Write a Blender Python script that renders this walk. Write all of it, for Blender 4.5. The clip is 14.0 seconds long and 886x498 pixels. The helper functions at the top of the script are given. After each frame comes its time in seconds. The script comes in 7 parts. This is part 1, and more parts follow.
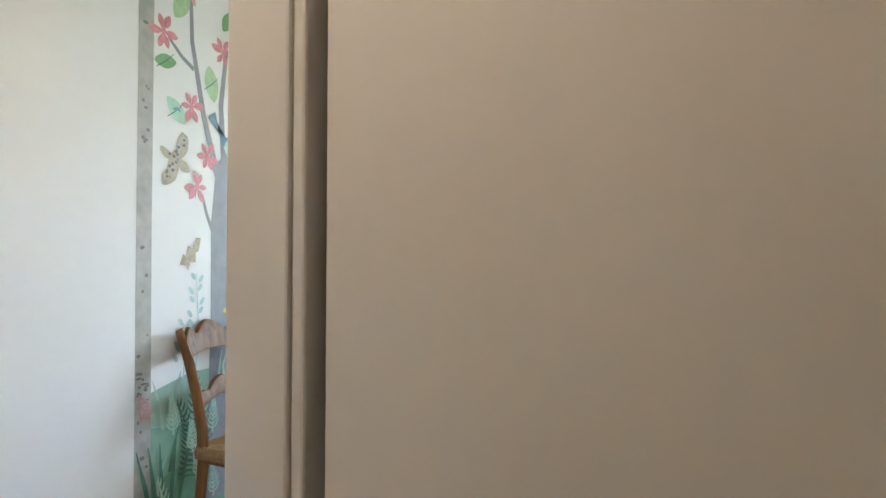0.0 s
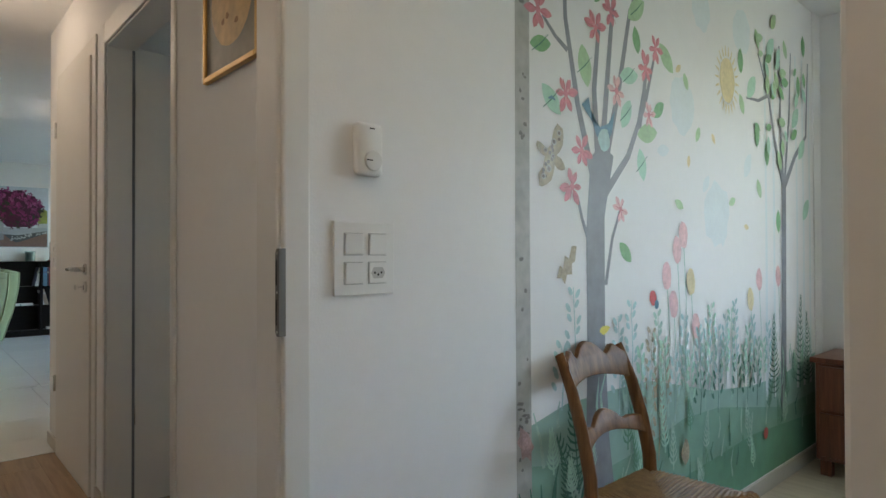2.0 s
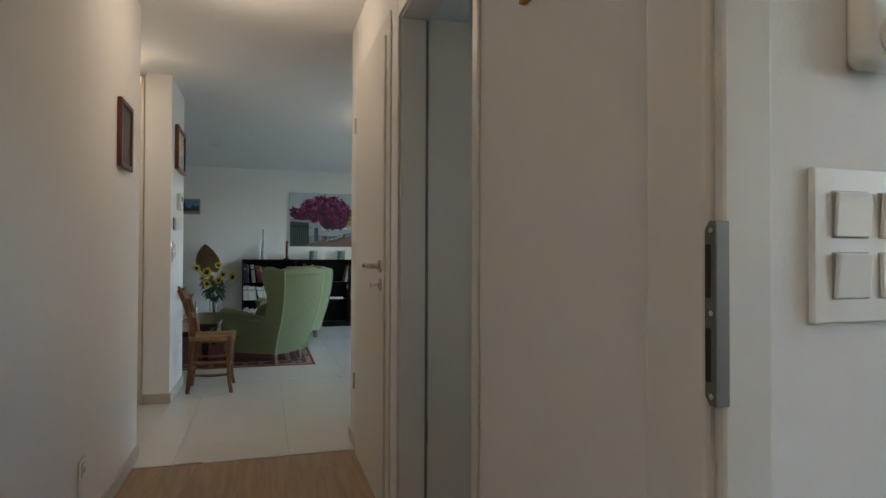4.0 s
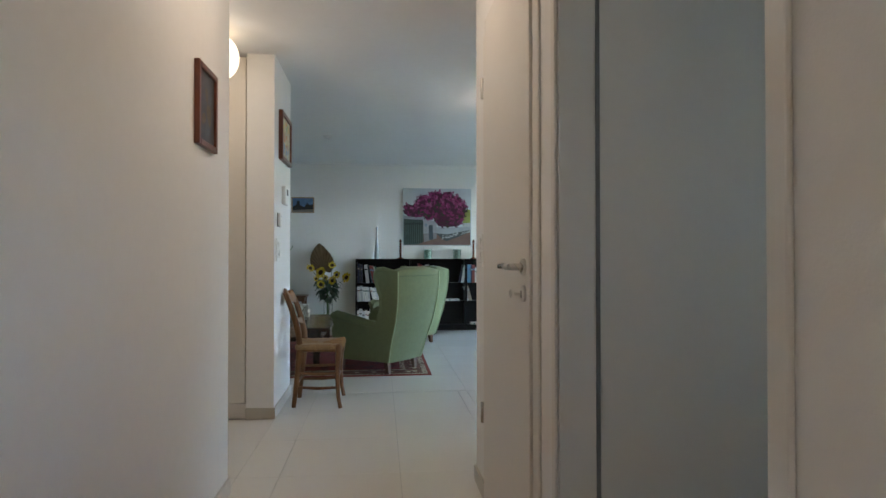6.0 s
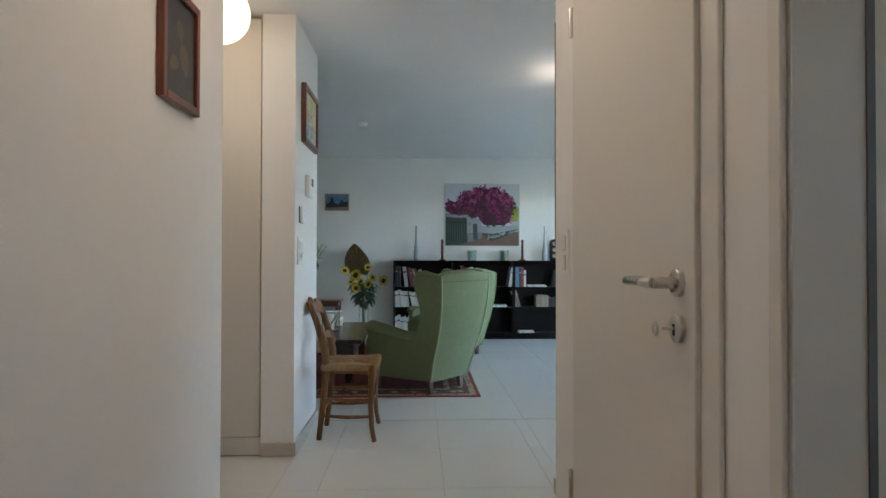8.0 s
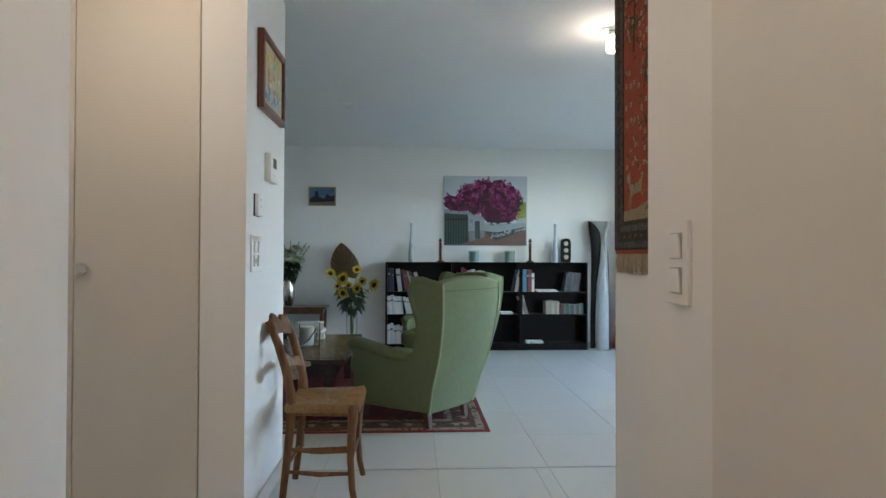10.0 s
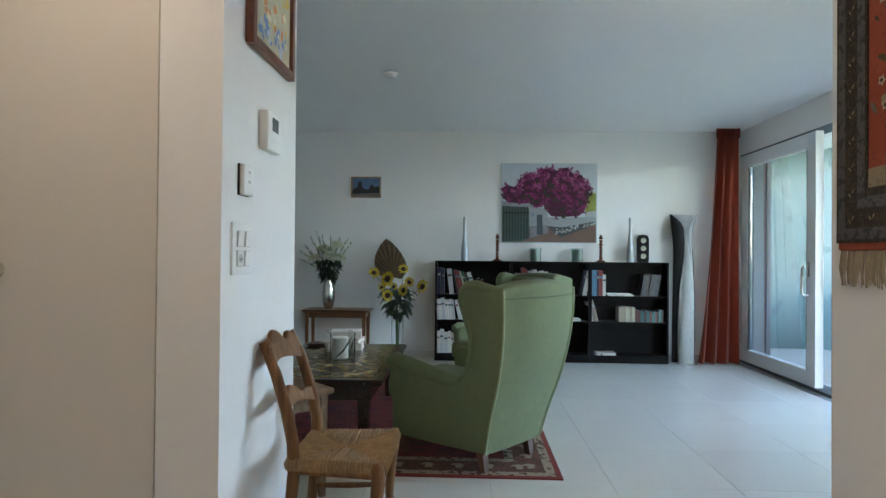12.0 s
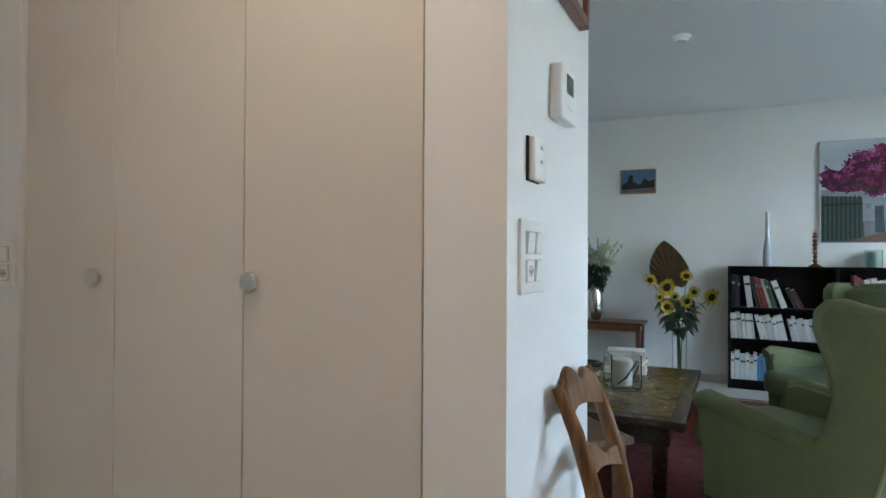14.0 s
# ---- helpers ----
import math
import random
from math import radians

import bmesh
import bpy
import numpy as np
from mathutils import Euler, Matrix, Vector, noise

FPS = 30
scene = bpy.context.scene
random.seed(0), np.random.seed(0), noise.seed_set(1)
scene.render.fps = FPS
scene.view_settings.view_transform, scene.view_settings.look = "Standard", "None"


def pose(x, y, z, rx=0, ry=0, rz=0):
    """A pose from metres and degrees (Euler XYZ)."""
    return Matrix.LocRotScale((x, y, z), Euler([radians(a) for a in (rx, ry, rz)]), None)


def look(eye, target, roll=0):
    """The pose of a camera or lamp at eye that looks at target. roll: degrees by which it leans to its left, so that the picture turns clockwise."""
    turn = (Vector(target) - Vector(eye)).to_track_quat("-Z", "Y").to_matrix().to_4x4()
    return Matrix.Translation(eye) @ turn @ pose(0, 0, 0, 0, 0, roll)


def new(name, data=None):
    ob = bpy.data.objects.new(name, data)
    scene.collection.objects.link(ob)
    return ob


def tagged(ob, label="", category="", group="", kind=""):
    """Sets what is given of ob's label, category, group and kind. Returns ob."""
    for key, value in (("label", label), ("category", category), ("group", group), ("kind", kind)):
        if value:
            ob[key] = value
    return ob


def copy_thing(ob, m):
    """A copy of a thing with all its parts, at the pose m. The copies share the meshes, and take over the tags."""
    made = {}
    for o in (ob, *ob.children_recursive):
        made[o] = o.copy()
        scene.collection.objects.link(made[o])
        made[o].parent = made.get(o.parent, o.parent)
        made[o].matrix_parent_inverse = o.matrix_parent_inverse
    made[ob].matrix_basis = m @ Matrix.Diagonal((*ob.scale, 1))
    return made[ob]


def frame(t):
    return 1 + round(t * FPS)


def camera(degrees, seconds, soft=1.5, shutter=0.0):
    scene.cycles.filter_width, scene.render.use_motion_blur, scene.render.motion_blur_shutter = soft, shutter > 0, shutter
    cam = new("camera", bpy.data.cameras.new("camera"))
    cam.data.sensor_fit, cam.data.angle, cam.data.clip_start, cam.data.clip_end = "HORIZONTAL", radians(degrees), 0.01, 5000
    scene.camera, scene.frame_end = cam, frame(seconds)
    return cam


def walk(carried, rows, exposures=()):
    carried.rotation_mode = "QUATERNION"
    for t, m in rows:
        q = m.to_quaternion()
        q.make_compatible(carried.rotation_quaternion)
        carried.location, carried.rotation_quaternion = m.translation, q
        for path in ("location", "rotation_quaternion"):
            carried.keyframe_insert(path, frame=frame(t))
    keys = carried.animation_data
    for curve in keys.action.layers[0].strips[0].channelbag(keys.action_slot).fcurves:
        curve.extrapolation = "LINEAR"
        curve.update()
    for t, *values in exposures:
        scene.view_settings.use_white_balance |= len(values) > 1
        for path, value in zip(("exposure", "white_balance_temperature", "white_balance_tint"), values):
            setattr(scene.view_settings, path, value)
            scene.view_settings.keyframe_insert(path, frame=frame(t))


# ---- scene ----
cam = camera(72.9, 14.0)
PATH = [
    (0, (0.393, 0.233, 1.081), (-0.288, 2.113, 1.109), 0.2),
    (0.5, (0.305, 0.29, 1.091), (-0.62, 2.063, 1.114), -0.2),
    (1, (0.179, 0.343, 1.111), (-0.944, 1.998, 1.13), -0.0),
    (1.5, (0.059, 0.39, 1.125), (-1.255, 1.898, 1.146), -0.3),
    (2, (-0.063, 0.427, 1.12), (-1.553, 1.762, 1.142), -0.2),
    (2.5, (-0.207, 0.48, 1.097), (-1.865, 1.598, 1.122), -0.1),
    (3, (-0.342, 0.535, 1.088), (-2.139, 1.413, 1.115), -0.0),
    (3.5, (-0.504, 0.569, 1.079), (-2.378, 1.267, 1.11), 0.2),
    (4, (-0.687, 0.569, 1.1), (-2.603, 1.14, 1.128), 0.2),
    (6.5, (-1.632, 0.615, 1.093), (-3.625, 0.776, 1.12), 0.0),
    (7, (-1.824, 0.6, 1.105), (-3.819, 0.736, 1.133), 0.1),
    (7.5, (-2.016, 0.587, 1.089), (-4.013, 0.699, 1.115), 0.2),
    (8, (-2.216, 0.586, 1.107), (-4.215, 0.667, 1.134), 0.1),
    (10.5, (-3.331, 0.58, 1.134), (-5.328, 0.68, 1.157), 0.2),
    (11, (-3.55, 0.604, 1.118), (-5.549, 0.664, 1.136), 0.4),
    (11.5, (-3.751, 0.618, 1.132), (-5.751, 0.626, 1.15), 0.5),
    (12, (-3.931, 0.591, 1.13), (-5.929, 0.508, 1.147), 0.5),
    (12.5, (-4.101, 0.562, 1.136), (-6.087, 0.322, 1.153), 0.4),
    (13, (-4.258, 0.506, 1.124), (-6.208, 0.059, 1.141), 0.4),
    (13.5, (-4.384, 0.416, 1.136), (-6.271, -0.246, 1.149), 0.6),
    (14, (-4.492, 0.291, 1.144), (-6.292, -0.581, 1.164), 0.3),
]
walk(cam, [(t, look(eye, target, roll)) for t, eye, target, roll in PATH],
     [(t, e, k, 11) for t, e, k in ((0.0, 5.22, 7000), (0.5, 4.82, 7000), (1.0, 4.63, 7150), (2.0, 4.28, 7000), (2.5, 4.0, 7000), (3.0, 3.93, 7050), (4.0, 4.08, 7150), (6.5, 4.5, 6700), (8.0, 4.48, 6700), (10.5, 4.62, 6750), (12.0, 4.66, 6800), (14.0, 4.86, 6600))])

# ---- light ----
world = bpy.data.worlds.new("sky")
scene.world = world
world.use_nodes = True
wn = world.node_tree
sky = wn.nodes.new("ShaderNodeTexSky")
sky.sky_type = "NISHITA"
sky.sun_disc = False
sky.sun_elevation, sky.sun_rotation = radians(48), radians(200)
wn.links.new(sky.outputs["Color"], wn.nodes["Background"].inputs["Color"])
wn.nodes["Background"].inputs["Strength"].default_value = 0.15

sun_data = bpy.data.lights.new("sun", "SUN")
sun_data.energy, sun_data.angle, sun_data.color = 1.0, radians(15), (1.0, 0.95, 0.88)
sun = new("sun", sun_data)
sun.matrix_world = look((0, 0, 0), (-0.2, 0.62, -0.74))


def lamp(name, place, energy, color, radius=0.1):
    data = bpy.data.lights.new(name, "POINT")
    data.energy, data.color, data.shadow_soft_size = energy, color, radius
    ob = new(name, data)
    ob.location = place
    return ob


def window_light(name, place, aim, wide, high, energy):
    data = bpy.data.lights.new(name, "AREA")
    data.shape, data.size, data.size_y, data.energy, data.color = "RECTANGLE", wide, high, energy, (0.92, 0.97, 0.92)
    ob = new(name, data)
    ob.matrix_world = look(place, aim)
    return ob


WARM = (1.0, 0.82, 0.68)
lamp("hall_lamp_light", (-3.75, 0.5, 2.3), 0.27, WARM, 0.12)
lamp("lantern_light", (-4.98, -0.5, 2.02), 0.19, (1.0, 0.86, 0.74), 0.08)
# unseen fill lamp, added to brighten the hall walls near the first door
lamp("hall_fill_light", (-0.3, 0.42, 2.28), 0.27, WARM, 0.12)
lamp("spot_bulb_light", (-6.53, 1.735, 2.27), 0.14, WARM, 0.05)
window_light("bedroom_window_light", (0.45, 4.25, 1.55), (-0.9, 2.6, 1.2), 1.2, 1.1, 0.36)

# ---- materials ----


def material(name, color, rough=0.5, vary=0.06, grain=40.0, bump=0.02, metal=0.0, coarse=3.0, stretch=(1, 1, 1), rand=0.0, spec=0.5, bump_scale=None, sheen=0.0, rough_vary=0.06):
    m = bpy.data.materials.new(name)
    m.use_nodes = True
    nt = m.node_tree
    b = nt.nodes["Principled BSDF"]
    tc = nt.nodes.new("ShaderNodeTexCoord")
    mp = nt.nodes.new("ShaderNodeMapping")
    mp.inputs["Scale"].default_value = stretch
    nt.links.new(tc.outputs["Object"], mp.inputs["Vector"])
    n1, n2 = nt.nodes.new("ShaderNodeTexNoise"), nt.nodes.new("ShaderNodeTexNoise")
    n1.inputs["Scale"].default_value, n1.inputs["Detail"].default_value = grain, 4
    n2.inputs["Scale"].default_value, n2.inputs["Detail"].default_value = coarse, 2
    add = nt.nodes.new("ShaderNodeMath")
    add.operation = "ADD"
    for n, k in ((n1, 0), (n2, 1)):
        nt.links.new(mp.outputs["Vector"], n.inputs["Vector"])
        nt.links.new(n.outputs["Fac"], add.inputs[k])
    last = add.outputs[0]
    if rand:
        info = nt.nodes.new("ShaderNodeObjectInfo")
        mul = nt.nodes.new("ShaderNodeMath")
        mul.operation = "MULTIPLY_ADD"
        mul.inputs[1].default_value = rand / max(vary, 1e-3)
        nt.links.new(info.outputs["Random"], mul.inputs[0])
        nt.links.new(last, mul.inputs[2])
        last = mul.outputs[0]
    rng = nt.nodes.new("ShaderNodeMapRange")
    rng.inputs["From Min"].default_value, rng.inputs["From Max"].default_value = 0.5, 1.5 + (rand / max(vary, 1e-3) if rand else 0)
    rng.inputs["To Min"].default_value, rng.inputs["To Max"].default_value = 1 - vary - rand, 1 + vary + rand
    nt.links.new(last, rng.inputs["Value"])
    mix = nt.nodes.new("ShaderNodeVectorMath")
    mix.operation = "SCALE"
    mix.inputs[0].default_value = color
    nt.links.new(rng.outputs[0], mix.inputs["Scale"])
    nt.links.new(mix.outputs["Vector"], b.inputs["Base Color"])
    b.inputs["Metallic"].default_value = metal
    b.inputs["Specular IOR Level"].default_value = spec
    if sheen:
        b.inputs["Sheen Weight"].default_value = sheen
    rr = nt.nodes.new("ShaderNodeMapRange")
    rr.inputs["From Min"].default_value, rr.inputs["From Max"].default_value = 0.3, 0.7
    rr.inputs["To Min"].default_value, rr.inputs["To Max"].default_value = max(0.02, rough - rough_vary), min(1, rough + rough_vary)
    nt.links.new(n2.outputs["Fac"], rr.inputs["Value"])
    nt.links.new(rr.outputs[0], b.inputs["Roughness"])
    if bump:
        bp = nt.nodes.new("ShaderNodeBump")
        bp.inputs["Strength"].default_value, bp.inputs["Distance"].default_value = min(1, bump * 10), 0.002
        n3 = nt.nodes.new("ShaderNodeTexNoise")
        n3.inputs["Scale"].default_value, n3.inputs["Detail"].default_value = bump_scale or grain * 3, 3
        nt.links.new(mp.outputs["Vector"], n3.inputs["Vector"])
        nt.links.new(n3.outputs["Fac"], bp.inputs["Height"])
        nt.links.new(bp.outputs["Normal"], b.inputs["Normal"])
    return m


def wood(name, dark, light, rough=0.35, scale=6.0, along="x", rand=0.1, coat=0.0, spec=0.5):
    m = bpy.data.materials.new(name)
    m.use_nodes = True
    nt = m.node_tree
    b = nt.nodes["Principled BSDF"]
    tc, mp = nt.nodes.new("ShaderNodeTexCoord"), nt.nodes.new("ShaderNodeMapping")
    mp.inputs["Scale"].default_value = {"x": (0.6, 9, 9), "y": (9, 0.6, 9), "z": (9, 9, 0.6)}[along]
    nt.links.new(tc.outputs["Object"], mp.inputs["Vector"])
    info = nt.nodes.new("ShaderNodeObjectInfo")
    shift = nt.nodes.new("ShaderNodeVectorMath")
    shift.operation = "ADD"
    wide = nt.nodes.new("ShaderNodeMath")
    wide.operation = "MULTIPLY"
    wide.inputs[1].default_value = 30
    nt.links.new(info.outputs["Random"], wide.inputs[0])
    nt.links.new(mp.outputs["Vector"], shift.inputs[0])
    nt.links.new(wide.outputs[0], shift.inputs[1])
    n1, n2 = nt.nodes.new("ShaderNodeTexNoise"), nt.nodes.new("ShaderNodeTexNoise")
    n1.inputs["Scale"].default_value, n1.inputs["Detail"].default_value, n1.inputs["Distortion"].default_value = scale, 6, 0.6
    n2.inputs["Scale"].default_value = scale * 5
    for n in (n1, n2):
        nt.links.new(shift.outputs[0], n.inputs["Vector"])
    add = nt.nodes.new("ShaderNodeMath")
    add.operation = "MULTIPLY_ADD"
    add.inputs[1].default_value = 0.35
    nt.links.new(n2.outputs["Fac"], add.inputs[0])
    nt.links.new(n1.outputs["Fac"], add.inputs[2])
    tone = nt.nodes.new("ShaderNodeMath")
    tone.operation = "MULTIPLY_ADD"
    tone.inputs[1].default_value = rand
    nt.links.new(info.outputs["Random"], tone.inputs[0])
    nt.links.new(add.outputs[0], tone.inputs[2])
    ramp = nt.nodes.new("ShaderNodeValToRGB")
    ramp.color_ramp.elements[0].position, ramp.color_ramp.elements[1].position = 0.45, 0.9
    ramp.color_ramp.elements[0].color, ramp.color_ramp.elements[1].color = (*dark, 1), (*light, 1)
    nt.links.new(tone.outputs[0], ramp.inputs["Fac"])
    nt.links.new(ramp.outputs["Color"], b.inputs["Base Color"])
    b.inputs["Roughness"].default_value = rough
    b.inputs["Coat Weight"].default_value = coat
    b.inputs["Specular IOR Level"].default_value = spec
    bp = nt.nodes.new("ShaderNodeBump")
    bp.inputs["Strength"].default_value, bp.inputs["Distance"].default_value = 0.15, 0.001
    nt.links.new(add.outputs[0], bp.inputs["Height"])
    nt.links.new(bp.outputs["Normal"], b.inputs["Normal"])
    return m


def glass(name, color=(0.95, 0.98, 0.97), rough=0.0, ior=1.45):
    m = bpy.data.materials.new(name)
    m.use_nodes = True
    b = m.node_tree.nodes["Principled BSDF"]
    b.inputs["Base Color"].default_value = (*color, 1)
    b.inputs["Roughness"].default_value = rough
    b.inputs["Transmission Weight"].default_value = 1
    b.inputs["IOR"].default_value = ior
    return m


def glow(name, color, strength):
    m = bpy.data.materials.new(name)
    m.use_nodes = True
    b = m.node_tree.nodes["Principled BSDF"]
    b.inputs["Base Color"].default_value = (*color, 1)
    b.inputs["Roughness"].default_value = 0.6
    b.inputs["Emission Color"].default_value = (*color, 1)
    b.inputs["Emission Strength"].default_value = strength
    return m


M_SATIN = material("satin_wall_paint", (0.82, 0.81, 0.79), 0.6, 0.02, 25, 0.02, bump_scale=160)
M_WALL = material("wall_plaster", (0.82, 0.81, 0.79), 0.85, 0.02, 25, 0.02, bump_scale=220)
M_CEIL = material("ceiling_plaster", (0.9, 0.895, 0.88), 0.95, 0.02, 20, 0.015, bump_scale=200)
M_TILE = material("stoneware_tile", (0.6, 0.59, 0.56), 0.28, 0.02, 60, 0.0, coarse=6, rough_vary=0.008)
tn = M_TILE.node_tree
tb = tn.nodes["Principled BSDF"]
for socket in ("Base Color", "Roughness"):
    for link in list(tb.inputs[socket].links):
        tn.links.remove(link)
tb.inputs["Roughness"].default_value = 0.23
tone, info = tn.nodes.new("ShaderNodeValToRGB"), tn.nodes.new("ShaderNodeObjectInfo")
tone.color_ramp.elements[0].color, tone.color_ramp.elements[1].color = (0.7, 0.675, 0.615, 1), (0.735, 0.71, 0.65, 1)
tn.links.new(info.outputs["Random"], tone.inputs["Fac"])
tn.links.new(tone.outputs["Color"], tb.inputs["Base Color"])
M_GROUT = material("grout", (0.4, 0.4, 0.38), 0.9, 0.08)
M_OAKF = wood("oak_floor", (0.26, 0.16, 0.09), (0.4, 0.26, 0.15), 0.4, 4, "x", 0.12)
M_OAKB = wood("pale_floor", (0.58, 0.5, 0.39), (0.72, 0.64, 0.52), 0.4, 4, "x", 0.1)
M_DOORP = material("door_lacquer", (0.72, 0.69, 0.64), 0.4, 0.02, 30, 0.006)
M_FRAME = material("frame_paint", (0.72, 0.7, 0.66), 0.42, 0.02, 30, 0.006)
M_CLOSET = material("closet_laminate", (0.68, 0.635, 0.57), 0.5, 0.02, 30, 0.01)
M_SKIRT = material("stone_skirting", (0.52, 0.48, 0.42), 0.4, 0.05)
M_STEEL = material("brushed_steel", (0.62, 0.61, 0.58), 0.28, 0.04, 60, 0.0, 1.0)
# near-black for black parts, and for shade put into gaps and holes
M_DARK = material("black_and_gap_shade", (0.03, 0.028, 0.026), 0.8, 0.05)
M_WHITEP = material("white_plastic", (0.82, 0.81, 0.78), 0.35, 0.01, 20, 0.0)
M_PVC = material("window_profile", (0.76, 0.77, 0.77), 0.35, 0.01, 20, 0.0)
M_GLASS = glass("window_glass", (0.93, 0.98, 0.97))

# ---- building helpers ----


def mesh_of(bm, name, mat, smooth=False):
    data = bpy.data.meshes.new(name)
    bm.normal_update()
    bm.to_mesh(data)
    bm.free()
    for m in mat if isinstance(mat, (list, tuple)) else [mat]:
        data.materials.append(m)
    if smooth:
        data.shade_smooth()
        data.set_sharp_from_angle(angle=radians(40))
    return data


def part(name, bm, mat, parent=None, label="", smooth=False):
    ob = new(name, mesh_of(bm, name, mat, smooth))
    if parent:
        ob.parent = parent
    if label:
        ob["label"] = label
    return ob


def thing(name, m, label, category, group="", kind=""):
    ob = new(name)
    ob.matrix_basis = m
    return tagged(ob, label, category, group, kind)


def structure(name, bm, mat, label="", smooth=False):
    return tagged(part(name, bm, mat, None, "", smooth), label, "", "", "structure")


def box(x0, y0, z0, x1, y1, z1, bevel=0.0, bm=None, seg=2, mi=0):
    own = bmesh.new()
    bmesh.ops.create_cube(own, size=1)
    for v in own.verts:
        v.co = Vector(((x0 + x1) / 2 + v.co.x * (x1 - x0), (y0 + y1) / 2 + v.co.y * (y1 - y0), (z0 + z1) / 2 + v.co.z * (z1 - z0)))
    if bevel:
        bmesh.ops.bevel(own, geom=own.edges[:], offset=bevel, segments=seg, affect="EDGES", profile=0.5)
    for f in own.faces:
        f.material_index = mi
    return own if bm is None else join(bm, own)


def join(bm, other, m=None):
    if m is not None:
        bmesh.ops.transform(other, matrix=m, verts=other.verts[:])
    tmp = bpy.data.meshes.new("tmp")
    other.to_mesh(tmp)
    other.free()
    bm.from_mesh(tmp)
    bpy.data.meshes.remove(tmp)
    return bm


def boxes(*rows, bevel=0.0):
    bm = bmesh.new()
    for r in rows:
        box(*r, bevel=bevel, bm=bm)
    return bm


def turned(profile, n=20, caps=True):
    """A turned shape from rows of radius and height."""
    bm = bmesh.new()
    rings = [[bm.verts.new((r * math.cos(2 * math.pi * i / n), r * math.sin(2 * math.pi * i / n), z)) for i in range(n)] for r, z in profile]
    for a, b in zip(rings, rings[1:]):
        for i in range(n):
            bm.faces.new((a[i], a[(i + 1) % n], b[(i + 1) % n], b[i]))
    if caps:
        bm.faces.new(rings[0][::-1])
        bm.faces.new(rings[-1])
    return bm


def tube(points, radii, n=10, flat=1.0):
    """A bent bar through points, with a radius at each; flat squeezes it along its side."""
    pts = [Vector(p) for p in points]
    radii = radii if isinstance(radii, (list, tuple)) else [radii] * len(pts)
    bm = bmesh.new()
    rings = []
    side = None
    for i, p in enumerate(pts):
        d = (pts[min(i + 1, len(pts) - 1)] - pts[max(i - 1, 0)]).normalized()
        if side is None:
            side = d.cross(Vector((0, 0, 1)))
            side = side.normalized() if side.length > 0.1 else Vector((1, 0, 0))
        side = (side - d * side.dot(d)).normalized()
        up = d.cross(side)
        rings.append([bm.verts.new(p + radii[i] * (math.cos(2 * math.pi * k / n) * side * flat + math.sin(2 * math.pi * k / n) * up)) for k in range(n)])
    for a, b in zip(rings, rings[1:]):
        for k in range(n):
            bm.faces.new((a[k], a[(k + 1) % n], b[(k + 1) % n], b[k]))
    bm.faces.new(rings[0][::-1])
    bm.faces.new(rings[-1])
    bmesh.ops.recalc_face_normals(bm, faces=bm.faces[:])
    return bm


def sweep_profile(outline, depth, bevel=0.0):
    """A board cut to an outline of (x, z) points, thick along y."""
    bm = bmesh.new()
    front = [bm.verts.new((x, -depth / 2, z)) for x, z in outline]
    back = [bm.verts.new((x, depth / 2, z)) for x, z in outline]
    bm.faces.new(front)
    bm.faces.new(back[::-1])
    n = len(outline)
    for i in range(n):
        bm.faces.new((front[i], back[i], back[(i + 1) % n], front[(i + 1) % n]))
    bmesh.ops.recalc_face_normals(bm, faces=bm.faces[:])
    if bevel:
        rim = [e for e in bm.edges if abs(e.verts[0].co.y - e.verts[1].co.y) < 1e-6]
        bmesh.ops.bevel(bm, geom=rim, offset=bevel, segments=2, affect="EDGES", profile=0.5)
    return bm

# ---- the setting ----
H = 2.47
DH = 2.065
# ground outside, one sheet to the horizon
structure("ground", box(-800, -800, -3.4, 800, 800, -3.2), material("grass_ground", (0.1, 0.12, 0.05), 0.95, 0.3, 0.8, 0.05), "dry grass ground far outside")
structure("floor", box(-12, -5.2, -0.3, 2.4, 5.0, -0.004), M_GROUT, "screed floor slab with grout joints")
structure("ceiling", box(-12, -5.2, H, 2.4, 5.0, H + 0.25), M_CEIL, "matt white plastered ceiling")

# hall, right-hand wall with three doorways
MX = -1.17
D1, D2, D3 = (-1.148, -0.196), (-3.01, -2.106), (-4.05, -3.22)
WY0, WY1 = 1.08, 1.19
for k, r in enumerate((
        (-4.36, WY0, 0, D3[0], 1.2345, H), (D3[1], WY0, 0, D2[0], WY1, H), (D2[1], WY0, 0, MX - 0.1, WY1, H), (D1[1], WY0, 0, 2.2, WY1, H),
        (D3[0], WY0, DH, D3[1], WY1, H), (D2[0], WY0, DH, D2[1], WY1, H), (D1[0], WY0, DH, D1[1], WY1, H))):
    structure("wall_hall_north_%d" % (k + 1), box(*r), M_WALL, "white plastered hall wall between the doorways")
structure("wall_recess", box(-5.02, 1.235, 0, -4.1, 1.36, H), M_WALL, "white plastered wall behind the hanging rug")
structure("wall_kitchen_side", box(-5.02, 1.3605, 0, -4.92, 3.5, H), M_WALL, "white plastered wall")
structure("wall_hall_south", box(-4.305, -0.23, 0, 2.2, -0.09, H), M_WALL, "white plastered hall wall")
structure("wall_hall_end", box(2.08, -0.09, 0, 2.2, WY0, H), M_WALL, "white plastered end wall")
structure("wall_entry_side", box(-4.305, -2.6, 0, -4.185, -0.2305, H), M_WALL, "white plastered wall of the entry")
structure("wall_entry_end", box(-5.6, -2.7, 0, -4.185, -2.6, H), M_WALL, "white plastered wall")
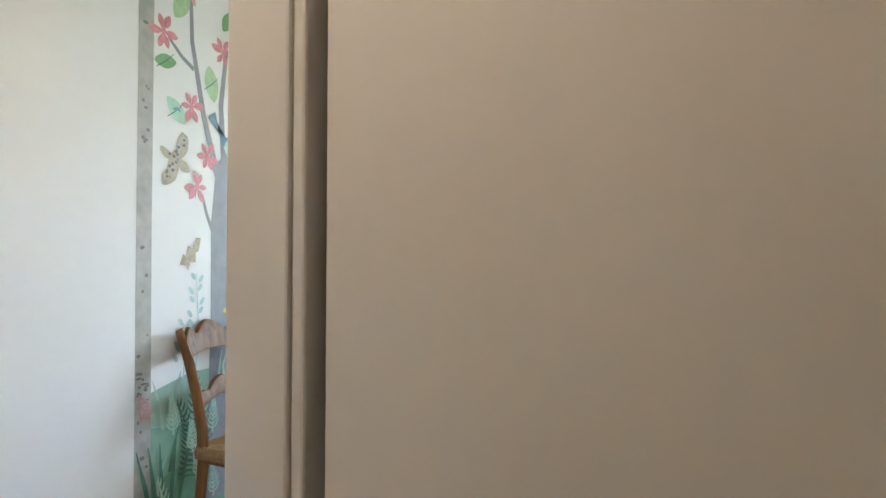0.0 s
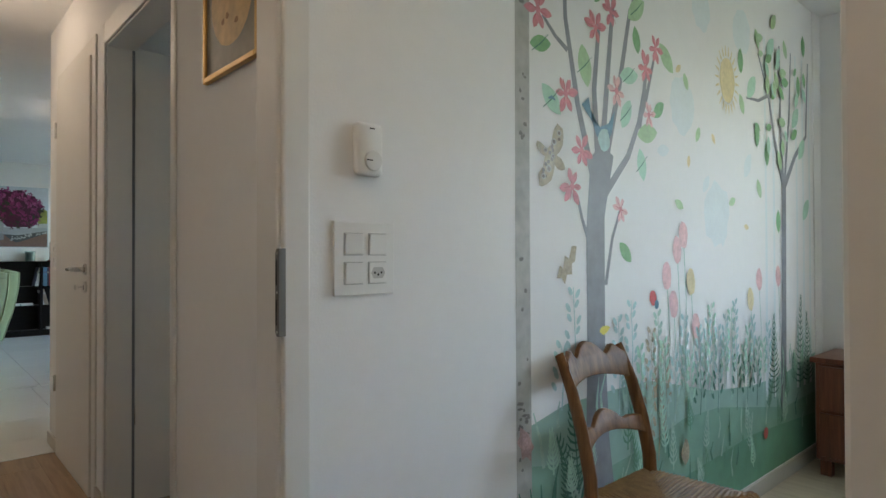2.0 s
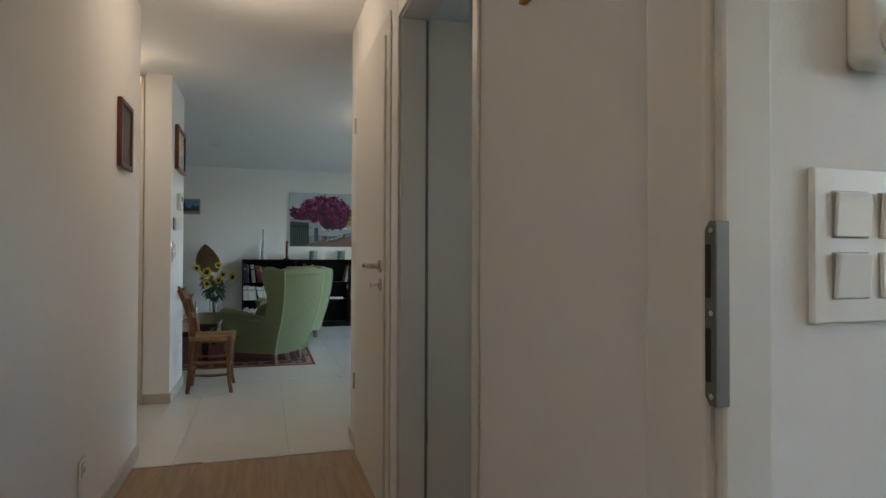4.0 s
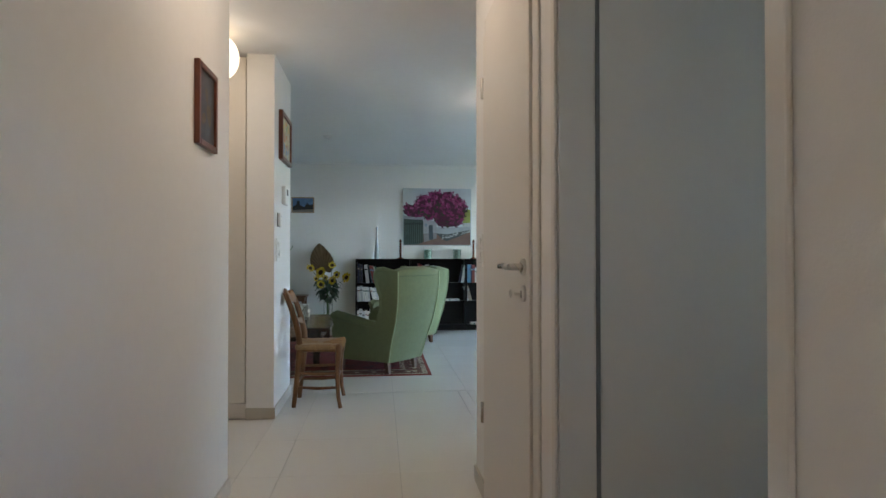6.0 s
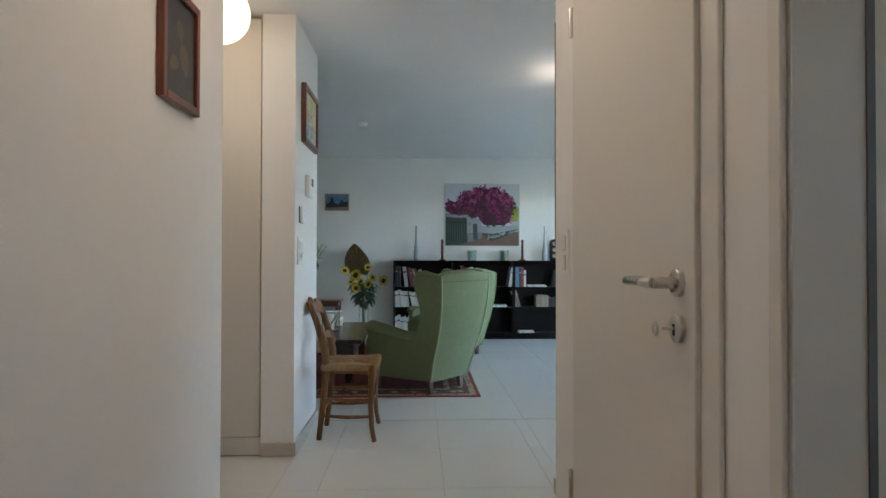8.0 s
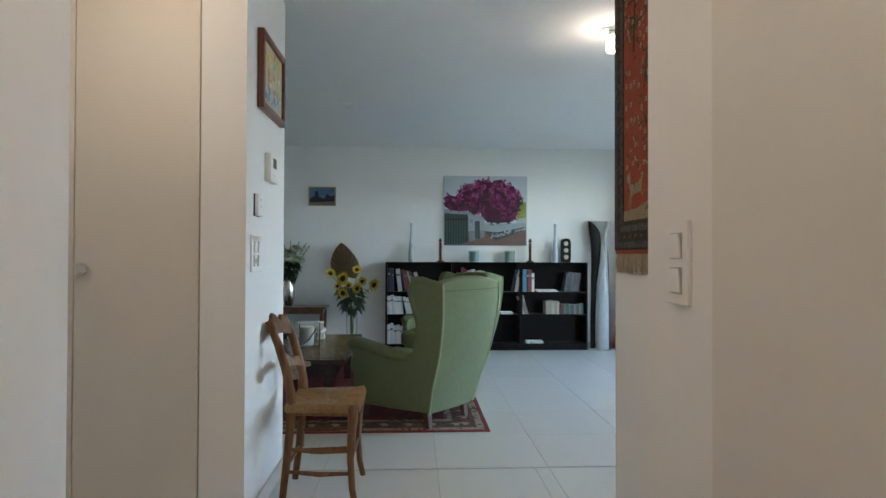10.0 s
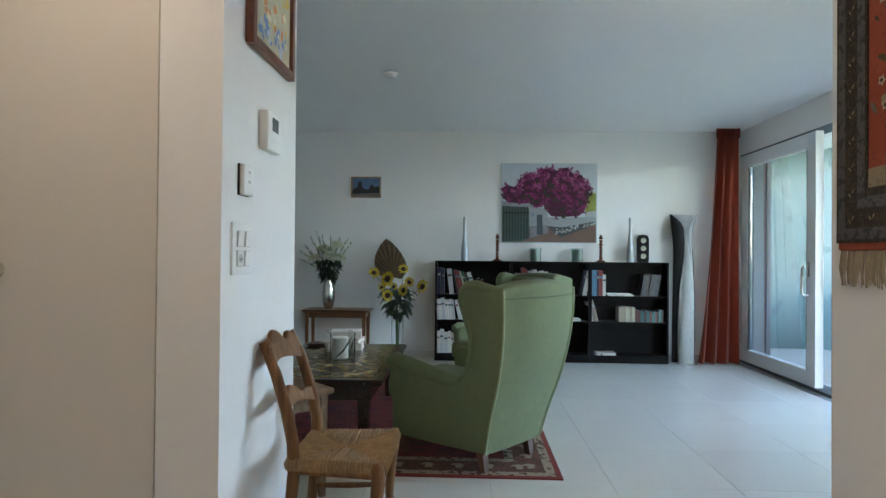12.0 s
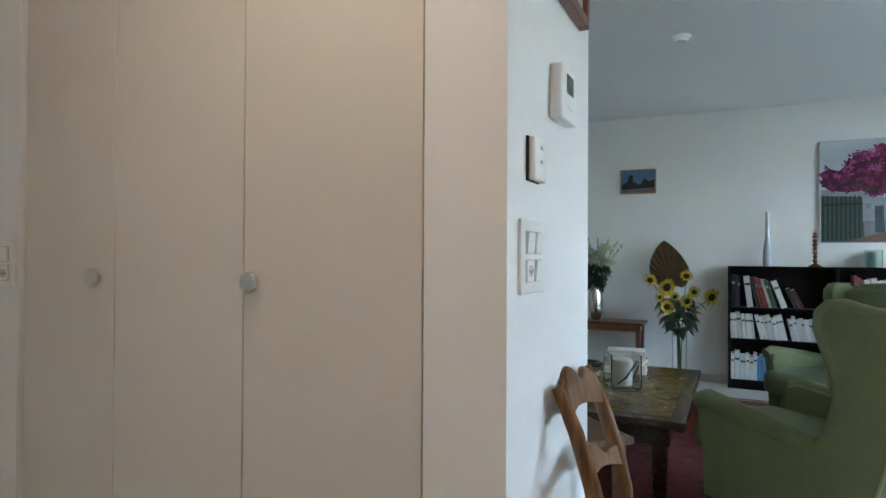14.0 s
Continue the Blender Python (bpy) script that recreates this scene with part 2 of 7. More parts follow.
for k, r in enumerate(((-6.32, -2.6, 0, -5.6, -1.72, H), (-6.32, -0.29, 0, -5.6, -0.107, H), (-6.32, -1.72, 0, -6.2, -0.29, H))):
    structure("wall_closet_%d" % (k + 1), box(*r), M_WALL, "white plastered wall beside the built-in closet")
# living room
WX = -10.48
structure("wall_west", box(WX - 0.2, -4.2, 0, WX, 3.7, H), M_WALL, "white plastered wall behind the bookcase")
structure("wall_south", box(WX, -4.2, 0, -6.32, -4.05, H), M_WALL, "white plastered wall")
structure("wall_south_east", box(-6.32, -4.2, 0, -6.2, -2.6, H), M_WALL, "white plastered wall")
WN = 3.5
LX1 = -6.2
structure("wall_north", boxes((LX1, WN, 0, -4.92, WN + 0.3, H), (WX, WN, 2.212, LX1, WN + 0.3, H)), M_WALL, "white plastered wall above the glass doors")
# bedroom behind the first doorway

structure("wall_bedroom_west", box(MX - 0.1, 1.04, 0, MX, 4.3, H), M_SATIN, "white bedroom wall with a painted forest mural")
for k, r in enumerate(((MX - 0.1, 4.3, 0, -0.15, 4.5, H), (1.05, 4.3, 0, 2.2, 4.5, H), (-0.15, 4.3, 0, 1.05, 4.5, 1.0), (-0.15, 4.3, 2.1, 1.05, 4.5, H))):
    structure("wall_bedroom_north_%d" % (k + 1), box(*r), M_WALL, "white bedroom wall around a window")
structure("wall_bedroom_east", box(2.08, WY1, 0, 2.2, 4.3, H), M_WALL, "white bedroom wall")
# side room behind the second doorway
structure("wall_side_room", boxes((-3.2, WY1, 0, -3.1, 3.2, H), (-3.2, 3.2, 0, -2.0, 3.35, H), (-1.4, 3.2, 0, MX - 0.1, 3.35, H), (-2.0, 3.2, 0, -1.4, 3.35, 1.2), (-2.0, 3.2, 2.0, -1.4, 3.35, H)), M_WALL, "white side-room wall")


def skirting(name, rows):
    structure(name, boxes(*rows, bevel=0.002), M_SKIRT, "beige stone skirting board")


S = 0.075
skirting("baseboard_hall_south", [(-4.317, -0.09, 0.001, 2.08, -0.078, S), (-4.317, -0.25, 0.001, -4.305, -0.09, S)])
skirting("baseboard_hall_north", [(D2[1] + 0.03, WY0 - 0.012, 0.001, -1.27, WY0, S), (D3[1] + 0.058, WY0 - 0.012, 0.001, D2[0] - 0.022, WY0, S), (-4.372, WY0 - 0.012, 0.001, D3[0] - 0.025, WY0, S), (-4.372, WY0, 0.001, -4.36, 1.223, S), (-5.032, 1.223, 0.001, -4.36, 1.235, S)])
skirting("baseboard_living", [(-6.332, -0.107, 0.001, -5.588, -0.095, S), (-5.6, -0.29, 0.001, -5.588, -0.107, S), (WX, -4.05, 0.001, WX + 0.012, 3.4, S)])
skirting("baseboard_bedroom", [(MX, WY1, 0.001, MX + 0.012, 4.3, S), (MX + 0.012, 4.288, 0.001, 2.08, 4.3, S)])


def casing(name, x0, x1, w0, w1):
    """A painted door lining with flat casings on the hall side and the room side."""
    bm = bmesh.new()
    for y0, y1 in ((WY0 - 0.01, WY0), (WY1, WY1 + 0.01)):
        box(x0 - w0, y0, 0.002, x0 + 0.012, y1, DH + 0.08, 0.004, bm)
        box(x1 - 0.012, y0, 0.002, x1 + w1, y1, DH + 0.08, 0.004, bm)
        box(x0 + 0.0125, y0, DH - 0.012, x1 - 0.0125, y1, DH + 0.08, 0.004, bm)
    box(x0, WY0 + 0.0005, 0.002, x0 + 0.02, WY1 - 0.0005, DH, 0.002, bm)
    box(x1 - 0.02, WY0 + 0.0005, 0.002, x1, WY1 - 0.0005, DH, 0.002, bm)
    box(x0 + 0.0205, WY0 + 0.0005, DH - 0.02, x1 - 0.0205, WY1 - 0.0005, DH, 0.002, bm)
    return structure(name, bm, M_FRAME, "pale painted door frame")


structure("door_frame_1", boxes(
    (-1.258, 0.972, 0.002, -1.163, 1.0395, DH + 0.07), (-1.1625, 0.979, 0.002, -1.149, 1.0395, DH), (-0.196, 0.938, 0.002, -0.09, WY1 + 0.01, DH + 0.07),
    (-0.0895, 0.945, 0.002, -0.068, WY1, DH + 0.07), (-1.1625, 0.972, DH + 0.001, -0.1965, 1.0395, DH + 0.07), bevel=0.005), M_FRAME, "pale painted door frame")
# dark grey strip puts the shade of the leaf's gap into colour
structure("door_gap_shade_2", box(D2[0] + 0.0205, 1.181, 0.002, D2[0] + 0.024, WY1 + 0.002, DH - 0.021), material("gap_shade_grey", (0.16, 0.17, 0.18), 0.7, 0.05), "dark grey strip standing in for the shaded gap beside the open door")
# black strip paints the shade deep in the slot; no seal is there
structure("door_gap_shade", box(-0.067, 1.01, 0.002, 0.1, 1.079, DH), M_DARK, "black strip standing in for the shade in the gap beside the door frame")
casing("door_frame_2", *D2, 0.02, 0.028)
casing("door_frame_3", *D3, 0.02, 0.055)


def handle(parent, x, y, z, side, reach):
    """A lever on a round rose with a key rose under it; side: the way that it stands off, reach: the way of the lever."""
    bm = turned([(0.026, 0), (0.026, 0.008), (0.023, 0.01), (0.011, 0.0105), (0.011, 0.05)], 24)
    bmesh.ops.transform(bm, matrix=pose(x, y, z, 90 if side < 0 else -90), verts=bm.verts[:])
    lever = tube([(x, y + side * 0.048, z), (x + reach * 0.02, y + side * 0.054, z), (x + reach * 0.06, y + side * 0.055, z + 0.002), (x + reach * 0.12, y + side * 0.055, z), (x + reach * 0.135, y + side * 0.05, z - 0.001)], [0.0105, 0.0105, 0.0095, 0.009, 0.007], 12)
    h = part("handle", join(bm, lever), M_STEEL, parent, "polished steel lever handle", True)
    rose = turned([(0.026, 0), (0.026, 0.008), (0.022, 0.0105)], 24)
    bmesh.ops.transform(rose, matrix=pose(x, y, z - 0.083, 90 if side < 0 else -90), verts=rose.verts[:])
    r = part("key_rose", rose, M_STEEL, parent, "round steel key rose", True)
    part("keyhole", box(x - 0.004, y + side * 0.0105, z - 0.096, x + 0.004, y + side * 0.0115, z - 0.075), M_DARK, r)
    return r


def door_leaf(name, m, width, label, handle_x, side, reach, key=False):
    """A flush leaf in its own frame of axes: hinged at x = 0, closed along +x, thick along -y to y = 0."""
    d = thing(name, m, label, "", "", "structure")
    part("leaf", box(0, -0.04, 0.008, width, 0, DH - 0.004, 0.003), M_DOORP, d)
    r = handle(d, handle_x, 0.0 if side > 0 else -0.04, 1.061, side, reach)
    if key:
        y = (0.0 if side > 0 else -0.04) + side * 0.011
        k = tube([(handle_x, y, 0.978), (handle_x, y + side * 0.022, 0.978)], 0.003, 8)
        ring = [(handle_x - reach * 0.0 + 0.011 * math.cos(a), y + side * 0.034, 0.978 + 0.011 * math.sin(a)) for a in [i * math.pi / 6 for i in range(13)]]
        part("key", join(k, tube(ring, 0.0025, 8)), M_STEEL, r, "small steel key", True)
    for z in (0.365, 1.79):
        bm = turned([(0.007, 0), (0.008, 0.004), (0.008, 0.086), (0.007, 0.09)], 12)
        bmesh.ops.transform(bm, matrix=pose(-0.006, -0.044, z), verts=bm.verts[:])
        part("hinge", bm, M_STEEL, d, "steel hinge barrel", True)
    return d


# first door, folded back against the hall wall
door_leaf("door_1", pose(-0.043, 0.999, 0), 0.9, "pale lacquered flush door folded back against the wall", 0.83, -1, -1)
# second door, open into its room
door_leaf("door_2", pose(-3.04, 1.195, 0, 0, 0, 91), 0.8, "pale lacquered flush door standing open", 0.735, -1, -1)
# third door, shut
door_leaf("door_3", pose(-4.045, 1.1, 0), 0.815, "pale lacquered flush door, shut, with a key", 0.755, -1, -1, True)

# ---- closet and fittings ----
closet = thing("built_in_closet", pose(-5.61, -1.0, 0), "beige laminate built-in closet with round steel knobs", "closet")
part("plinth", box(-0.02, -0.72, 0.002, -0.006, 0.71, 0.1), M_CLOSET, closet)
part("body", boxes((-0.57, -0.72, 0.1, -0.022, 0.71, 2.455)), M_CLOSET, closet)
for y0, y1, ky in ((-0.7, -0.28, -0.346), (-0.276, 0.2, None), (0.204, 0.701, 0.244)):
    leaf = part("closet_door", box(-0.02, y0, 0.105, 0.0, y1, 2.44, 0.002), M_CLOSET, closet)
    if ky is not None:
        bm = turned([(0.009, 0), (0.009, 0.016), (0.024, 0.018), (0.026, 0.021), (0.026, 0.03), (0.0245, 0.032)], 28)
        bmesh.ops.transform(bm, matrix=pose(0, ky, 1.075, 0, 90, 0), verts=bm.verts[:])
        part("knob", bm, M_STEEL, leaf, "round brushed steel knob", True)


def plate(name, m, w, h, rows, label, category):
    """A wall plate lying in the local xz plane, facing -y; rows: (x, z, kind) of 45 mm inserts."""
    t = thing(name, m, label, category)
    part("frame", box(-w / 2, -0.008, -h / 2, w / 2, 0, h / 2, 0.002), M_WHITEP, t)
    for x, z, kind in rows:
        part("insert", box(x - 0.0245, -0.0085, z - 0.0245, x + 0.0245, -0.0075, z + 0.0245), material("insert_gap", (0.45, 0.44, 0.42), 0.6), t)
        if kind == "rocker":
            bm = box(-0.023, -0.0035, -0.023, 0.023, 0.001, 0.023, 0.0015)
            bmesh.ops.transform(bm, matrix=pose(x, -0.0105, z, 4), verts=bm.verts[:])
            part("rocker", bm, M_WHITEP, t)
        else:
            face = part("socket", box(x - 0.023, -0.012, z - 0.023, x + 0.023, -0.008, z + 0.023, 0.0015), M_WHITEP, t)
            hexa = bmesh.new()
            pts = [(-0.019, 0), (-0.012, 0.0125), (0.012, 0.0125), (0.019, 0), (0.012, -0.0125), (-0.012, -0.0125)]
            hexa.faces.new([hexa.verts.new((x + a, -0.0123, z + b)) for a, b in pts])
            part("recess", hexa, material("socket_recess", (0.55, 0.53, 0.5), 0.5), face)
            for a, b in ((-0.009, 0), (0.009, 0), (0, -0.004)):
                bm = turned([(0.0026, 0), (0.0026, 0.0004)], 12)
                bmesh.ops.transform(bm, matrix=pose(x + a, -0.0125, z + b, 90), verts=bm.verts[:])
                part("pin_hole", bm, M_DARK, face)
    return t


FOUR = [(-0.03, 0.03, "rocker"), (0.03, 0.03, "rocker"), (-0.03, -0.03, "rocker"), (0.03, -0.03, "socket")]
plate("switch_plate", pose(-1.169, 1.181, 1.114, 0, 0, 90), 0.158, 0.16, [(a * 1.05, b * 1.05, k) for a, b, k in FOUR], "square white plastic plate with three switches and a socket", "switch")
plate("switch_plate", pose(-5.748, -0.107, 1.141, 0, 0, 180), 0.165, 0.158, [(-a, b, k) if k == "rocker" and b > 0 else ((0.03, b, k) if k == "rocker" else (-0.03, b, k)) for a, b, k in FOUR], "square white plastic plate with switches on the white wall", "switch")
plate("switch_plate", pose(-4.205, 1.08, 1.122, 0, 0, 0), 0.094, 0.155, [(0, 0.032, "rocker"), (0, -0.032, "rocker")], "upright white plastic plate with two switches", "switch")
plate("switch_plate", pose(-5.6, -1.78, 1.11, 0, 0, 90), 0.086, 0.146, [(0, 0.03, "rocker"), (0, -0.03, "socket")], "upright white plastic plate with a switch and a socket", "switch")
plate("wall_socket", pose(-3.26, -0.09, 0.267, 0, 0, 180), 0.085, 0.13, [(0, 0.025, "socket")], "white plastic wall socket low on the wall", "socket")

# thermostat with a dial, in the bedroom
th = thing("room_thermostat", pose(-1.169, 1.184, 1.354, 0, 0, 90), "white plastic room thermostat with a round dial", "thermostat")
part("case", box(-0.035, -0.028, -0.058, 0.035, 0, 0.058, 0.012, seg=4), M_WHITEP, th, smooth=True)
bm = turned([(0.0225, 0), (0.0225, 0.003), (0.0205, 0.005)], 32)
bmesh.ops.transform(bm, matrix=pose(0.004, -0.028, -0.026, 90), verts=bm.verts[:])
dial = part("dial", bm, material("dial_plastic", (0.7, 0.69, 0.66), 0.4), th, "", True)
part("pointer", box(-0.016, -0.0338, -0.027, 0.0, -0.0332, -0.0245), M_DARK, dial)
part("logo_bar", box(-0.004, -0.0286, 0.043, 0.008, -0.0281, 0.046), M_DARK, th)

# thermostat with a display and a remote on the white wall
th = thing("display_thermostat", pose(-5.965, -0.107, 1.541, 0, 0, 180), "white plastic thermostat with a grey display", "thermostat")
part("case", box(-0.07, -0.032, -0.066, 0.07, 0, 0.066, 0.006, seg=3), M_WHITEP, th, smooth=True)
part("display", box(-0.028, -0.0332, 0.002, 0.034, -0.0318, 0.048), material("display_glass", (0.12, 0.13, 0.13), 0.15, 0.1), th, "dark grey display")
for k in range(2):
    part("button", box(-0.02 + k * 0.03, -0.034, -0.035, -0.004 + k * 0.03, -0.0318, -0.028, 0.001), M_WHITEP, th)
rc = thing("wall_remote", pose(-5.757, -0.107, 1.352, 0, 0, 180), "white remote in a dark wall holder", "remote")
part("holder", box(-0.042, -0.005, -0.048, 0.042, 0, 0.048, 0.001), M_DARK, rc, "black holder")
part("body", box(-0.04, -0.022, -0.047, 0.04, -0.0052, 0.047, 0.005, seg=3), M_WHITEP, rc, smooth=True)
for z in (0.025, -0.005):
    part("button", box(-0.008, -0.0232, z - 0.004, 0.008, -0.0218, z + 0.004, 0.001), material("grey_button", (0.5, 0.5, 0.5), 0.5), rc)

# strike plate in the first frame
M_STRIKE = material("strike_steel", (0.2, 0.19, 0.175), 0.55, 0.06, 60, 0.0, 0.9)
sp = thing("strike_plate", pose(-1.158, 0.982, 1.049), "steel door strike plate with two latch slots", "strike plate")
plate_bm = sweep_profile([(0.0, -0.078), (0.006, -0.086), (0.015, -0.086), (0.015, 0.086), (0.006, 0.086), (0.0, 0.078)], 0.016, 0.0012)
bmesh.ops.transform(plate_bm, matrix=pose(0, -0.008, 0), verts=plate_bm.verts[:])
part("plate", plate_bm, M_STRIKE, sp)
for z0, z1 in ((0.014, 0.064), (-0.064, -0.014)):
    part("slot", box(0.002, -0.0168, z0, 0.0085, -0.0155, z1, 0.0005), M_DARK, sp, "black latch slot")
for z in (0.077, 0.0, -0.077):
    bm = turned([(0.0028, 0), (0.0024, 0.0006), (0.001, 0.0007)], 12)
    bmesh.ops.transform(bm, matrix=pose(0.0085, -0.0158, z, 90), verts=bm.verts[:])
    part("screw", bm, M_STEEL, sp, "small steel screw")

# ---- pictures ----


def framed(name, m, w, h, bar, depth, frame_mat, canvas_mat, label, back=0.0):
    """A picture in the local xz plane, facing -y, hung with its back on the wall."""
    t = thing(name, m, label, "picture")
    bm = bmesh.new()
    for x0, x1, z0, z1 in ((-w / 2, -w / 2 + bar, -h / 2, h / 2), (w / 2 - bar, w / 2, -h / 2, h / 2), (-w / 2 + bar, w / 2 - bar, -h / 2, -h / 2 + bar), (-w / 2 + bar, w / 2 - bar, h / 2 - bar, h / 2)):
        box(x0, -depth, z0, x1, -0.001, z1, 0.003, bm)
    part("frame", bm, frame_mat, t)
    part("picture_panel", box(-w / 2 + bar * 0.8, -depth * 0.55, -h / 2 + bar * 0.8, w / 2 - bar * 0.8, -0.002, h / 2 - bar * 0.8), canvas_mat, t)
    return t


def shape(t, pts, y, mat, name="painted_shape"):
    bm = bmesh.new()
    bm.faces.new([bm.verts.new((a, y, b)) for a, b in pts])
    return part(name, bm, mat, t)


def oval(cx, cz, rx, rz, n=16, turn=0.0, wob=0.0):
    out = []
    for i in range(n):
        a = 2 * math.pi * i / n
        k = 1 + wob * random.uniform(-1, 1)
        x, z = rx * math.cos(a) * k, rz * math.sin(a) * k
        out.append((cx + x * math.cos(turn) - z * math.sin(turn), cz + x * math.sin(turn) + z * math.cos(turn)))
    return out


def paint(name, color, vary=0.2, rough=0.6, grain=60):
    return material(name, color, rough, vary, grain, 0.02, coarse=12)


M_MAHOG = wood("mahogany", (0.09, 0.025, 0.012), (0.2, 0.06, 0.03), 0.3, 5, "z")
M_DKWOOD = wood("dark_wood", (0.03, 0.014, 0.009), (0.07, 0.03, 0.018), 0.35, 5, "z")
M_GOLD = material("gilded_wood", (0.5, 0.3, 0.09), 0.35, 0.15, 50, 0.03, 0.6)

p = framed("dark_picture", pose(-3.904, -0.09, 1.683, 0, 0, 180), 0.256, 0.322, 0.024, 0.022, M_MAHOG, paint("dark_painting", (0.035, 0.025, 0.022), 0.5, 0.4, 14), "small dark painting in a brown wooden frame")
for cx, cz, rx, rz in ((0.03, -0.02, 0.03, 0.045), (-0.04, -0.05, 0.03, 0.02), (0.0, 0.05, 0.02, 0.03)):
    shape(p, oval(cx, cz, rx, rz, 14, 0.4, 0.15), -0.0125, paint("muted_ochre", (0.14, 0.1, 0.06), 0.4))
p = framed("gilt_picture", pose(-1.63, 1.08, 1.845, 0, 0, 0), 0.36, 0.46, 0.016, 0.018, M_GOLD, paint("grey_green_painting", (0.2, 0.19, 0.15), 0.3, 0.5, 20), "picture of a pale round shape in a thin gilt frame")
shape(p, oval(0.01, -0.02, 0.14, 0.14, 30, 0, 0.02), -0.0105, paint("ochre_disc", (0.55, 0.36, 0.16), 0.35, 0.5, 30))
for i in range(9):
    shape(p, oval(random.uniform(-0.08, 0.1), random.uniform(-0.11, 0.08), 0.012, 0.009, 9, 0, 0.2), -0.0112, paint("brown_dab", (0.3, 0.16, 0.06), 0.3))
p = framed("bright_picture", pose(-5.98, -0.107, 1.96, 0, 0, 180), 0.44, 0.35, 0.03, 0.03, M_MAHOG, paint("cream_painting", (0.62, 0.58, 0.42), 0.2, 0.5, 20), "bright village picture in a mahogany frame")
HUES = [(0.2, 0.34, 0.6), (0.75, 0.55, 0.12), (0.7, 0.3, 0.12), (0.8, 0.75, 0.6), (0.35, 0.5, 0.3), (0.55, 0.65, 0.75)]
for i in range(60):
    z = random.uniform(-0.125, 0.12)
    hue = HUES[random.choice((0, 5, 3, 0))] if z < -0.05 else HUES[random.choice((1, 2, 3, 1, 4))]
    shape(p, oval(random.uniform(-0.155, 0.155), z, random.uniform(0.008, 0.026), random.uniform(0.006, 0.022), 8, random.uniform(0, 3), 0.3), -0.0168 - 0.00004 * i, paint("dab", hue, 0.2))
p = framed("small_picture", pose(-10.48, -0.533, 1.856, 0, 0, 90), 0.33, 0.232, 0.015, 0.018, material("tan_wood_frame", (0.36, 0.24, 0.14), 0.45, 0.15), paint("blue_view", (0.1, 0.2, 0.38), 0.35, 0.4, 10), "small picture of dark houses under a blue sky")
shape(p, [(-0.15, -0.1), (-0.15, -0.03), (-0.09, 0.01), (-0.085, 0.06), (-0.05, 0.065), (-0.045, 0.0), (0.02, -0.03), (0.06, 0.03), (0.1, 0.0), (0.15, 0.02), (0.15, -0.1)], -0.0108, paint("dark_house", (0.03, 0.03, 0.035), 0.4))
shape(p, [(-0.15, -0.1), (-0.15, -0.075), (0.15, -0.06), (0.15, -0.1)], -0.0112, paint("pale_street", (0.2, 0.18, 0.16), 0.3))

# the large canvas
cv = thing("canvas_print", pose(-10.48, 1.4625, 1.691, 0, 0, 90), "large canvas of a pink flowering bush over a white wall", "picture")
part("canvas", box(-0.5175, -0.03, -0.43, 0.5175, -0.001, 0.43, 0.004), paint("canvas_sky", (0.5, 0.56, 0.6), 0.06, 0.7, 30), cv)
def at(*px):
    """Places on the canvas from a sketch of 675 by 500 units, its corner at 45, 90."""
    return [((px[i] - 382) / 660, (340 - px[i + 1]) / 590) for i in range(0, len(px), 2)]


shape(cv, at(48, 590, 48, 480, 380, 480, 715, 450, 715, 590), -0.0304, paint("canvas_path", (0.17, 0.1, 0.075), 0.25), "painted_path")
shape(cv, at(48, 588, 48, 335, 240, 350, 245, 560, 190, 585), -0.0308, paint("canvas_gate_back", (0.045, 0.075, 0.065), 0.4), "painted_gate")
shape(cv, at(48, 358, 48, 328, 290, 345, 290, 372), -0.0312, paint("canvas_wall", (0.26, 0.28, 0.3), 0.25), "painted_house")
shape(cv, at(242, 490, 242, 365, 375, 375, 375, 480), -0.0312, paint("canvas_wall", (0.28, 0.3, 0.32), 0.25), "painted_house")
shape(cv, at(250, 565, 246, 489, 375, 479, 375, 530, 300, 550), -0.0312, paint("canvas_footing", (0.2, 0.2, 0.21), 0.25), "painted_house")
shape(cv, at(297, 545, 295, 415, 335, 413, 340, 540), -0.0316, paint("canvas_door", (0.05, 0.075, 0.09), 0.3), "painted_door")
shape(cv, at(255, 425, 255, 400, 280, 400, 280, 425), -0.0316, paint("canvas_tile", (0.16, 0.22, 0.28), 0.3), "painted_shape")
shape(cv, at(636, 430, 640, 300, 680, 265, 715, 280, 715, 430), -0.0314, paint("canvas_green", (0.24, 0.28, 0.06), 0.55), "painted_leaves")
shape(cv, at(636, 430, 640, 395, 715, 390, 715, 430), -0.0316, paint("canvas_far_wall", (0.4, 0.42, 0.42), 0.15), "painted_wall")
shape(cv, at(370, 488, 370, 430, 500, 432, 715, 425, 715, 455, 600, 475, 480, 495), -0.0318, paint("canvas_low_wall", (0.3, 0.33, 0.35), 0.2), "painted_wall")
shape(cv, at(370, 486, 480, 494, 600, 474, 715, 454, 715, 470, 560, 527, 470, 555, 425, 530), -0.032, paint("canvas_dark_stone", (0.06, 0.07, 0.07), 0.4), "painted_wall")
for i in range(9):
    x = 55 + i * 21
    shape(cv, at(x, 586 - i * 2, x, 362, x + 8, 362, x + 8, 586 - i * 2), -0.0324, paint("canvas_bar", (0.012, 0.025, 0.02), 0.2), "painted_bar")
shape(cv, at(48, 410, 48, 398, 242, 395, 242, 407), -0.0325, paint("canvas_bar", (0.012, 0.025, 0.02), 0.2), "painted_bar")
bm = bmesh.new()
